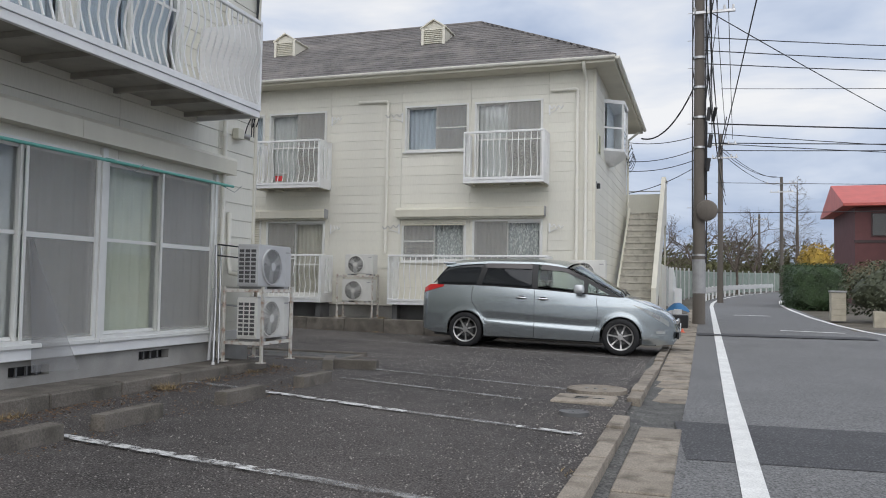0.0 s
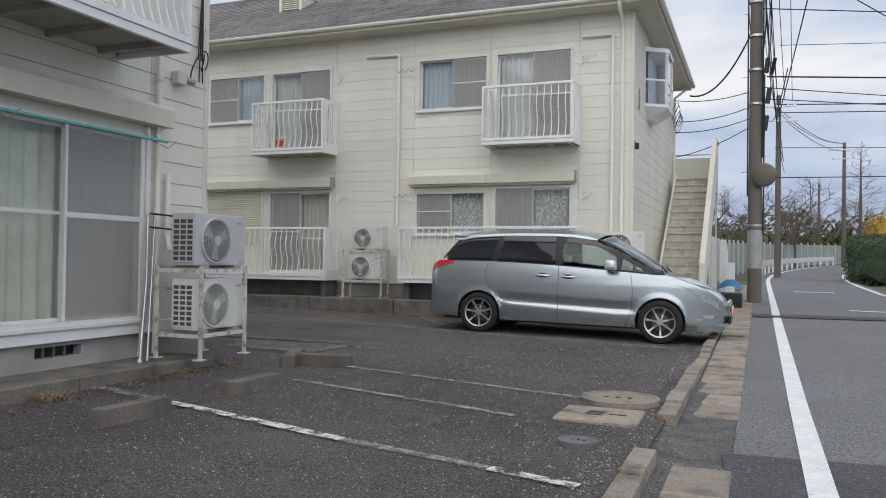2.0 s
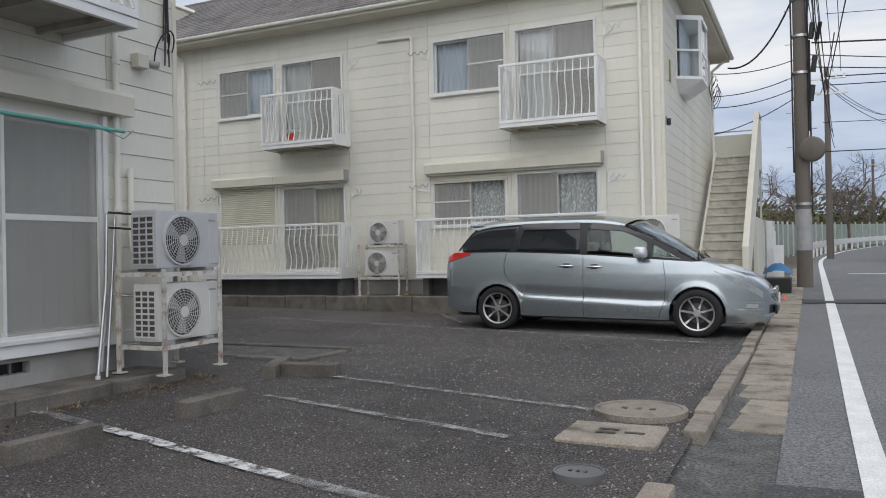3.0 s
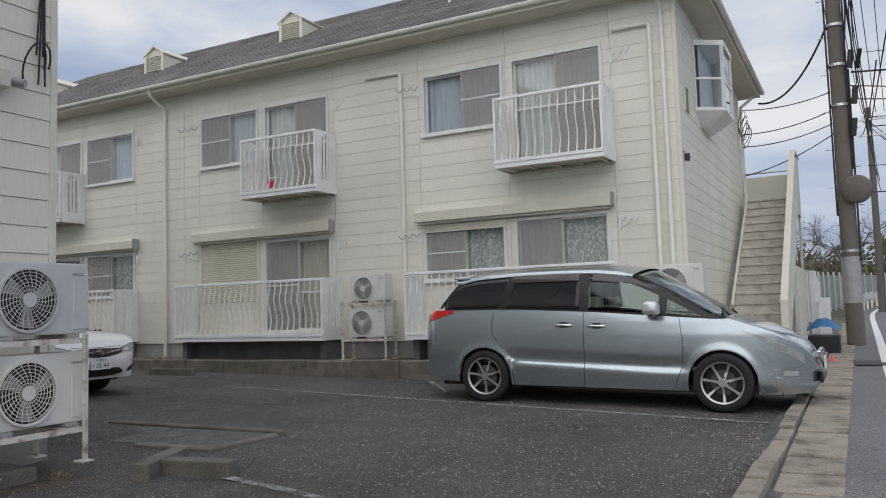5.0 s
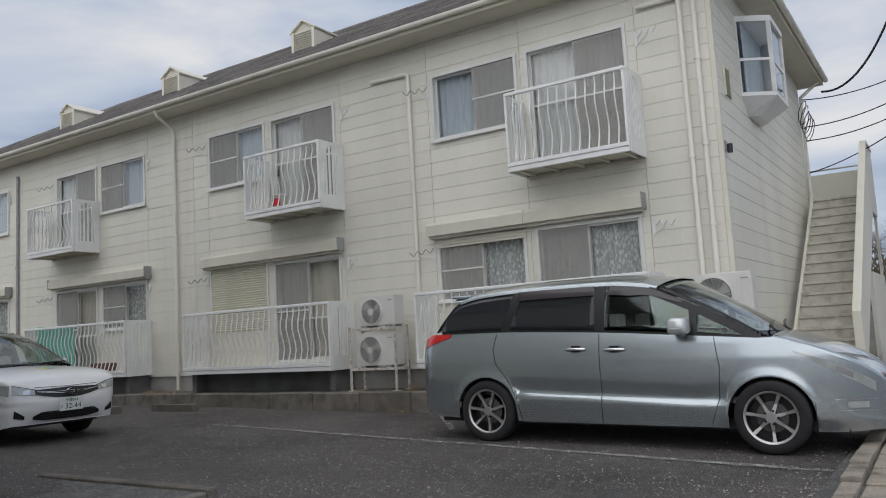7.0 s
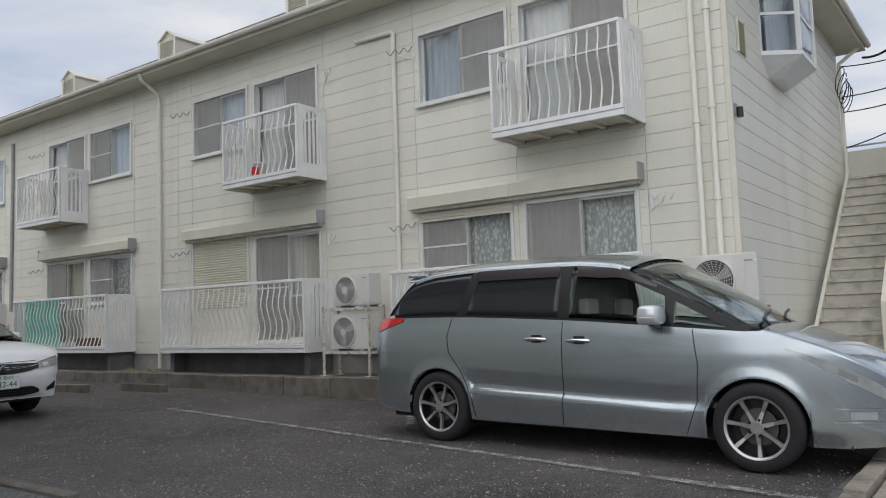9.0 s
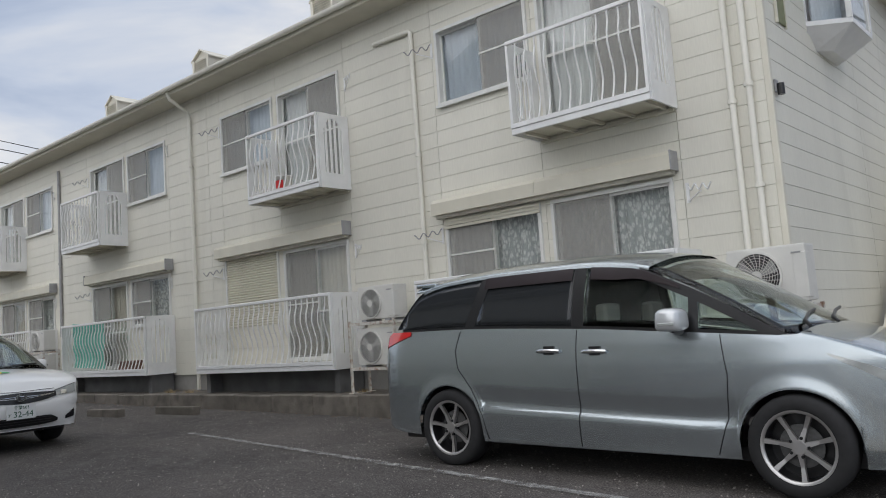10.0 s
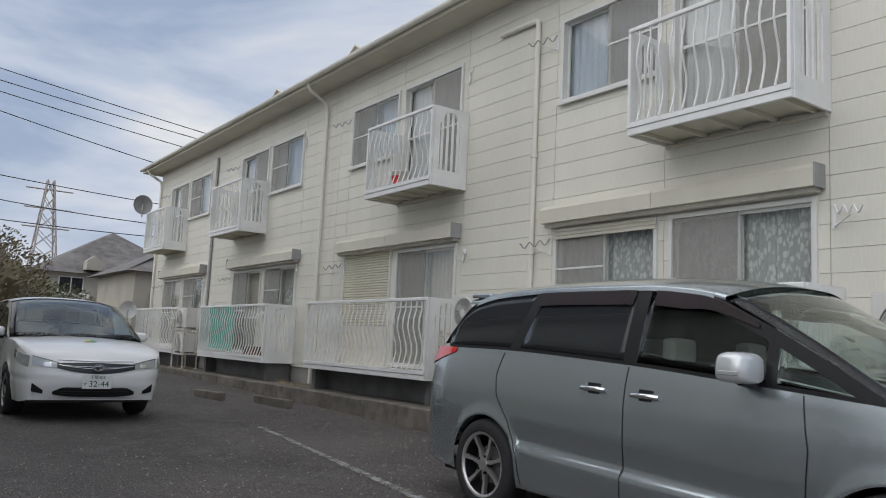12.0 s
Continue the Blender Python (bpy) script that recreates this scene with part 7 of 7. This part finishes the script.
def leaves(bm, centre, size, n, leaf, r, box_like=False):
    c = Vector(centre)
    for _ in range(n):
        while True:
            p = Vector((r.uniform(-1, 1), r.uniform(-1, 1), r.uniform(-1, 1)))
            if box_like:
                m = max(abs(p.x), abs(p.y), abs(p.z))
                if m > 0.8:
                    break
            elif 0.35 < p.length < 1.0 + 0.25 * noise.noise(p * 2.1 + c):
                break
        q = c + Vector((p.x * size[0], p.y * size[1], p.z * size[2]))
        d = Vector((r.gauss(0, 1), r.gauss(0, 1), r.gauss(0, 1))).normalized()
        e_ = d.orthogonal().normalized() * leaf * r.uniform(0.6, 1.3)
        f = d.cross(e_).normalized() * leaf * r.uniform(0.3, 0.6)
        bm.faces.new([bm.verts.new(w) for w in (q - e_, q + f, q + e_, q - f)])


def branch(bm, p, d, length, r0, depth, r):
    steps = 4
    pts = [p.copy()]
    q = p.copy()
    dd = d.copy()
    for _ in range(steps):
        dd = (dd + Vector((r.gauss(0, 0.12), r.gauss(0, 0.12), r.gauss(0.03, 0.08)))).normalized()
        q = q + dd * length / steps
        pts.append(q.copy())
    tube(bm, pts, r0, 5 if depth > 2 else 3, cap=False, r_end=r0 * 0.55)
    if depth == 0:
        return
    for k in range(r.randint(3, 4)):
        u = r.uniform(0.35, 1.0)
        i = min(int(u * steps), steps - 1)
        s = pts[i].lerp(pts[i + 1], u * steps - i)
        a = r.uniform(0, 2 * math.pi)
        side = dd.orthogonal().normalized()
        side = Matrix.Rotation(a, 3, dd) @ side
        nd = (dd * r.uniform(0.5, 0.9) + side * r.uniform(0.5, 0.9)).normalized()
        branch(bm, s, nd, length * r.uniform(0.5, 0.72), r0 * 0.5, depth - 1, r)


def bare_tree(x, y, h, seed, label="bare grey winter tree with fine twigs", depth=4, conical=False):
    r = random.Random(seed)
    z0 = road_z(y) - 0.1
    t = thing("tree", (x, y, z0), label, "tree", "bare trees")
    trunk = bmesh.new()
    top = Vector((x, y, z0 + h * (0.95 if conical else 0.35)))
    tube(trunk, [(x, y, z0), top], h * 0.018 + 0.04, 8, r_end=0.03 if conical else h * 0.012 + 0.03)
    part("trunk", trunk, M_BARK, t)
    crown = bmesh.new()
    if conical:
        for k in range(46):
            u = 0.2 + 0.78 * k / 46
            a = k * 2.4
            branch(crown, Vector((x, y, z0 + h * u)), Vector((math.cos(a), math.sin(a), 0.35)).normalized(), h * 0.20 * (1.08 - u) + 0.2, 0.025, 2, r)
    else:
        for k in range(5):
            a = k * 1.26 + r.uniform(-0.3, 0.3)
            branch(crown, top - Vector((0, 0, h * 0.05 * k)), Vector((math.cos(a) * 0.6, math.sin(a) * 0.6, 1)).normalized(), h * 0.33, h * 0.008 + 0.02, depth, r)
    part("crown", crown, M_BARK, t)
    return t


first = bare_tree(2.5, 70, 8.5, 1)
second = bare_tree(-0.5, 64, 7.5, 2)
for k, (x, y, s) in enumerate(((4.6, 82, 1.0), (-4, 75, 1.05), (7, 95, 1.0), (11, 98, 1.1), (-9, 80, 1.0))):
    c = copy_thing(first if k % 2 else second, pose(x, y, road_z(y) - 0.1, 0, 0, 70 * k))
bare_tree(8.6, 84, 11.5, 5, "tall bare conical tree", conical=True)


def shrub(name, centre, size, n, leaf, material, label, seed, box_like=False, category="hedge", kind=""):
    r = random.Random(seed)
    bm = bmesh.new()
    leaves(bm, centre, size, n, leaf, r, box_like)
    z = centre[2] - size[2]
    t = thing(name, (centre[0], centre[1], z), label, category, kind=kind)
    part("foliage", bm, material, t)
    bm = bmesh.new()
    for _ in range(9):
        a = r.uniform(0, 6.28)
        branch(bm, Vector((centre[0] + r.uniform(-0.4, 0.4) * size[0], centre[1] + r.uniform(-0.4, 0.4) * size[1], z)), Vector((math.cos(a) * 0.4, math.sin(a) * 0.4, 1)).normalized(), size[2] * 1.1, 0.03, 2, r)
    part("branchwork", bm, M_BARK, t)
    core = bmesh.new()
    bmesh.ops.create_icosphere(core, subdivisions=3, radius=1.0)
    for v in core.verts:
        p = v.co.copy()
        if box_like:
            p = p / max(abs(p.x), abs(p.y), abs(p.z)) * 0.86
        else:
            p = p * (0.72 + 0.2 * noise.noise(p * 2.1 + Vector(centre)))
        v.co = Vector(centre) + Vector((p.x * size[0], p.y * size[1], p.z * size[2]))
    part("inner_foliage", core, material, t)
    return t


shrub("hedge", (4.75, 40.5, 1.55), (1.2, 2.6, 1.05), 9000, 0.05, M_LEAFD, "clipped dark green box hedge at the corner", 11, True)
shrub("bush", (6.3, 29.6, 1.35), (2.0, 1.6, 1.05), 4200, 0.07, M_LEAFGR, "loose grey-green garden bush", 12, category="bush")
shrub("bush", (8.8, 28.5, 1.3), (2.0, 1.8, 1.0), 2500, 0.08, M_LEAFGR, "loose grey-green garden bush", 13, category="bush")
shrub("flowering_bush", (5.6, 46, 2.7), (1.0, 1.0, 1.25), 2200, 0.08, M_LEAFYL, "bush covered in yellow blossom", 14, category="bush")
shrub("bush", (8.2, 46.5, 1.9), (1.5, 1.2, 1.2), 1500, 0.09, M_LEAFB, "brown winter shrub below the red house", 15, category="bush")
for k, (x, y, z, sx, sy, sz) in enumerate(((-27, 13.0, 2.2, 3.2, 2.6, 2.3), (-31, 12.0, 2.6, 4.0, 3.0, 2.9), (-26.5, 9.6, 2.0, 3.0, 2.5, 2.1), (-34, 16.0, 1.6, 3.0, 2.5, 1.7))):
    shrub("scrub", (x, y, z), (sx, sy, sz), 11000, 0.065, M_LEAFO if k % 2 else M_LEAFB, "tangled olive-brown scrub on a bank", 20 + k, category="scrub")
r = random.Random(77)
bm = bmesh.new()
for k in range(34):
    x = -26 + 1.7 * k + r.uniform(-0.8, 0.8)
    y = 92 + r.uniform(-6, 8)
    leaves(bm, (x, y, road_z(90) + 1.6), (2.2, 2.0, r.uniform(2.6, 4.8)), 520, 0.28, r)
tagged(new("woods", finish("woods", bm, M_LEAFO)), "dull olive woods beyond the lane", "woods", kind="stuff")
solid("backdrop_hill", grid(bmesh.new(), [[(-260 + 20 * i, 150 + 10 * math.sin(i), (2.0 + 5.0 * j + 1.2 * math.sin(i * 1.7) * j)) for i in range(27)] for j in range(2)]), M_LEAFO, "low wooded rise far away", "backdrop", kind="structure")

gr = thing("guard_rail", (0.5, 46, 0.7), "white steel guard rail round the bend", "guard rail")
ys_ = [40 + 2 * k for k in range(19)]
for y in ys_:
    x = road_mid(y) - 0.35
    part("post", tubes([(x, y, road_z(y) - 0.1), (x, y, road_z(y) + 0.75)], 0.06, 8), M_WHITE, gr)
bm = bmesh.new()
for a, b in zip(ys_, ys_[1:]):
    pa, pb = Vector((road_mid(a) - 0.29, a, road_z(a))), Vector((road_mid(b) - 0.29, b, road_z(b)))
    for z0_, z1_, o in ((0.38, 0.46, 0.0), (0.46, 0.54, 0.04), (0.54, 0.64, 0.04), (0.64, 0.72, 0.0)):
        o1 = 0.04 if z0_ in (0.38,) else (0.04 if z0_ < 0.6 else 0.0)
        bm.faces.new([bm.verts.new(q) for q in (pa + Vector((o, 0, z0_)), pb + Vector((o, 0, z0_)), pb + Vector((o1, 0, z1_)), pa + Vector((o1, 0, z1_)))])
part("beam", bm, M_WHITE, gr)
M_FENCE = mat("grey_green_fence_panel", (0.30, 0.36, 0.31), 0.7, vary=0.15, scale=2)
ff = thing("fence", (0, 55, 0.8), "grey-green panel fence behind the guard rail", "fence")
for a in range(38, 84, 2):
    xa, xb = road_mid(a) - 1.8, road_mid(a + 2) - 1.8
    bm = bmesh.new()
    za, zb = road_z(a), road_z(a + 2)
    prism_pts = [(xa, a + 0.04, za), (xb, a + 1.96, zb), (xb, a + 1.96, zb + 1.7), (xa, a + 0.04, za + 1.7)]
    lo_ = [bm.verts.new(q) for q in prism_pts]
    hi_ = [bm.verts.new((q[0] - 0.05, q[1], q[2])) for q in prism_pts]
    bm.faces.new(lo_)
    bm.faces.new(hi_[::-1])
    for i in range(4):
        bm.faces.new((lo_[i], hi_[i], hi_[(i + 1) % 4], lo_[(i + 1) % 4]))
    part("panel", bm, M_FENCE, ff)
    part("post", tubes([(xa + 0.03, a, za - 0.1), (xa + 0.03, a, za + 1.85)], 0.05, 6), M_ACG, ff)

# red house across the lane
M_REDWALL = mat("maroon_board", (0.12, 0.045, 0.045), 0.7, vary=0.12, scale=2)
M_REDROOF = mat("red_sheet_roof", (0.50, 0.11, 0.09), 0.5, vary=0.1, scale=1.5)
M_TRIMD = mat("dark_brown_trim", (0.05, 0.03, 0.03), 0.6)
rh = thing("house", (9.5, 50, 0.7), "maroon two-storey house with a red metal roof", "house")
part("wall", boxes((6.6, 16, 48.5, 56, 0.5, 6.7)), M_REDWALL, rh)
part("wall", boxes((9.9, 16, 46.3, 48.499, 0.5, 5.9)), M_REDWALL, rh)
bm = bmesh.new()
prism(bm, [(47.8, 6.55), (56.7, 6.55), (56.7, 6.7), (52.2, 8.2), (47.8, 6.7)], 0, 5.9, 16.6)
part("roof", bm, M_REDROOF, rh)
part("roof", prism(bmesh.new(), [(9.1, 5.85), (16.6, 5.85), (16.6, 6.0), (12.8, 7.3), (9.1, 6.0)], 1, 45.6, 48.45), M_TRIMD, rh)
for xa, xb in ((7.4, 8.55), (8.7, 9.8)):
    w = part("window", boxes((xa, xb, 48.44, 48.499, 4.9, 6.2)), M_TRIMD, rh)
    part("pane", boxes((xa + 0.06, xb - 0.06, 48.425, 48.439, 4.96, 6.14)), M_CARGLASS, w)
part("belt", boxes((6.55, 9.89, 48.45, 48.499, 4.55, 4.7)), M_TRIMD, rh)
rh.location += Vector((1.3, 0, -0.45))
M_BRICK = mat("cream_block", (0.42, 0.38, 0.30), 0.85, vary=0.15, scale=4)
gp = thing("gate_pillar", (4.2, 29.2, 0.3), "cream block gate pillar with a lamp", "gate pillar")
for k in range(5):
    part("block", bbox(4.0, 4.45, 29.0, 29.45, 0.36 + 0.19 * k, 0.545 + 0.19 * k, 0.008), M_BRICK, gp)
part("cap", bbox(3.97, 4.48, 28.97, 29.48, 1.31, 1.37, 0.01), M_CAP, gp)
solid("garden_wall", bbox(4.9, 12, 27.0, 27.2, 0.2, 0.75, 0.02), M_BRICK, "low cream block garden wall", "wall", kind="structure")

# far apartment blocks and a pylon to the west
M_FARWALL = mat("dull_beige_render", (0.42, 0.39, 0.33), 0.8, vary=0.12, scale=1.0)


def far_block(x0, x1, y0, y1, eave, ridge, label):
    t = thing("apartment_house", ((x0 + x1) / 2, (y0 + y1) / 2, 0), label, "apartment house", "far houses")
    part("wall", boxes((x0, x1, y0, y1, -0.3, eave)), M_FARWALL, t)
    bm = bmesh.new()
    d = (y1 - y0) / 2 + 0.5
    a = [(x0 - 0.5, y0 - 0.5), (x1 + 0.5, y0 - 0.5), (x1 + 0.5, y1 + 0.5), (x0 - 0.5, y1 + 0.5)]
    vs = [bm.verts.new((*q, eave)) for q in a] + [bm.verts.new((x0 - 0.5 + d, (y0 + y1) / 2, ridge)), bm.verts.new((x1 + 0.5 - d, (y0 + y1) / 2, ridge))]
    for f in ((0, 1, 5, 4), (1, 2, 5), (2, 3, 4, 5), (3, 0, 4), (3, 2, 1, 0)):
        bm.faces.new([vs[i] for i in f])
    part("roof", bm, M_ROOF, t)
    k = y0 + 0.8
    while k < y1 - 1.5:
        for z in (0.9, 2.9):
            w = part("window", boxes((x1 + 0.001, x1 + 0.05, k, k + 1.3, z, z + 1.3)), M_ALU, t)
            part("pane", boxes((x1 + 0.051, x1 + 0.06, k + 0.06, k + 0.62, z + 0.06, z + 1.24)), M_CARGLASS, w)
            part("pane", boxes((x1 + 0.051, x1 + 0.06, k + 0.68, k + 1.24, z + 0.06, z + 1.24)), M_CARGLASS, w)
        b = part("balcony", boxes((x1 + 0.061, x1 + 0.8, k - 0.1, k + 1.5, 2.5, 3.3)), M_WHITE, t)
        k += 2.6
    return t


far_block(-58, -47, 18.2, 27, 4.4, 7.4, "cream apartment house with a dark hip roof")
far_block(-43, -36, 20.2, 28, 4.0, 6.4, "cream apartment house with a grey roof")
for x, y in ((-45.4, 20.6),):
    dv = thing("roof_dormer", (x, y, 4.9), "small gabled roof vent on a far house", "roof vent", "far dormers")
    part("box", prism(bmesh.new(), [(y - 0.4, 4.6), (y + 0.4, 4.6), (y + 0.4, 5.1), (y, 5.4), (y - 0.4, 5.1)], 0, x - 1.6, x - 0.7), M_FARWALL, dv)
pyl = thing("pylon", (-180, 38.5, 0), "tall steel lattice transmission tower far away", "pylon")
M_PYL = mat("galvanised_lattice", (0.42, 0.38, 0.36), 0.7)
bm = bmesh.new()
def corner(s, t_, u):
    w = 3.2 * (1 - u) + 0.6
    return (-180 + s * w, 38.5 + t_ * w, 32 * u)
cs = ((-1, -1), (1, -1), (1, 1), (-1, 1))
for s, t_ in cs:
    tube(bm, [corner(s, t_, 0), corner(s, t_, 1)], 0.16, 4)
for j in range(9):
    u0, u1 = j / 9, (j + 1) / 9
    for (a, b), (c_, d_) in zip(cs, cs[1:] + cs[:1]):
        tube(bm, [corner(a, b, u0), corner(c_, d_, u1)], 0.09, 3)
        tube(bm, [corner(c_, d_, u0), corner(a, b, u1)], 0.09, 3)
part("lattice", bm, M_PYL, pyl)
for z in (22, 26, 30):
    part("arm", tubes([(-180, 34, z), (-180, 43, z)], 0.15, 4), M_PYL, pyl)

# dry grass tufts along the strip and platform
M_DRY = mat("dry_grass", (0.34, 0.25, 0.13), 0.9, vary=0.3, scale=20)
r = random.Random(31)
def tuft(x, y, z, n, h):
    bm = bmesh.new()
    for _ in range(n):
        a, l_ = r.uniform(0, 6.28), r.uniform(0.5, 1.0) * h
        bx_, by_ = x + r.gauss(0, 0.06), y + r.gauss(0, 0.06)
        tip = (bx_ + math.cos(a) * l_ * 0.9, by_ + math.sin(a) * l_ * 0.9, z + l_ * 0.55)
        s_ = Vector((-math.sin(a), math.cos(a), 0)) * 0.004
        bm.faces.new([bm.verts.new(q) for q in (Vector((bx_, by_, z)) - s_, Vector((bx_, by_, z)) + s_, Vector(tip))])
    tagged(new("grass_tuft", finish("grass_tuft", bm, M_DRY)), "dry straw-coloured grass tuft at the kerb", "grass", "grass tufts")
for x, y, n, h in ((-5.3, 6.9, 120, 0.16), (-5.33, 5.0, 60, 0.12), (-5.3, 7.7, 30, 0.1), (-5.33, 4.2, 50, 0.12), (-5.3, 8.6, 40, 0.1), (-5.35, 9.2, 40, 0.1), (-7.2, 16.85, 30, 0.1), (-0.85, 5.2, 20, 0.06)):
    tuft(x, y, lot_z(x, y), n, h)
for x in (-13.2, -13.9, -8.4, -7.3, -19.3, -20.0):
    tuft(x, 17.4, 0.475, 60, 0.16)

# loose grit and leaf litter on the car park
M_CHIP = mat("loose_grit", (0.27, 0.25, 0.23), 0.9, vary=0.4, scale=9)
M_LITTER = mat("brown_leaf_litter", (0.17, 0.105, 0.06), 0.9, vary=0.4, scale=15)


def scatter(name, spots, material, label, flat):
    bm = bmesh.new()
    for x, y, size in spots:
        c_ = Vector((x, y, lot_z(x, y) + 0.012 * noise.noise((x * 0.4, y * 0.4, 3.0))))
        a = r.uniform(0, 6.28)
        ring = [bm.verts.new(c_ + Vector((size * math.cos(a + q) * r.uniform(0.6, 1.1), size * math.sin(a + q) * r.uniform(0.4, 1.0), 0.001 + flat * r.uniform(0, 1)))) for q in (0, 1.6, 3.1, 4.6)]
        tip = bm.verts.new(c_ + Vector((0, 0, 0.003 + size * r.uniform(0.4, 0.8) * (0.4 if flat else 1.0))))
        for i in range(4):
            bm.faces.new((ring[i], ring[(i + 1) % 4], tip))
    tagged(new(name, finish(name, bm, material)), label, "litter", kind="stuff")


scatter("loose_grit", [(r.uniform(-5.3, -0.9), r.uniform(2.0, 13.5), r.uniform(0.004, 0.011)) for _ in range(5200)] + [(r.uniform(-16, -0.9), r.uniform(10, 16.8), r.uniform(0.005, 0.013)) for _ in range(5200)]
        + [(r.gauss(-0.9, 0.12), r.uniform(3, 14), r.uniform(0.005, 0.013)) for _ in range(900)], M_CHIP, "pale loose grit on the asphalt", 0.0)
scatter("leaf_litter", [(min(-4.2, -5.36 + abs(r.gauss(0, 0.22))), r.uniform(2.5, 9.3), r.uniform(0.008, 0.024)) for _ in range(1100)] + [(r.uniform(-4.6, -4.1), r.uniform(3.9, 8.4), r.uniform(0.006, 0.018)) for _ in range(350)]
        + [(r.uniform(-7, -4.6), r.uniform(9.2, 11.6), r.uniform(0.006, 0.02)) for _ in range(300)] + [(r.uniform(-20, -3), 16.88 - abs(r.gauss(0, 0.1)), r.uniform(0.008, 0.024)) for _ in range(500)], M_LITTER, "brown leaf litter along the kerbs", 0.012)

# ---- boards and slates last ----
siding_south()
siding_east()
slates()
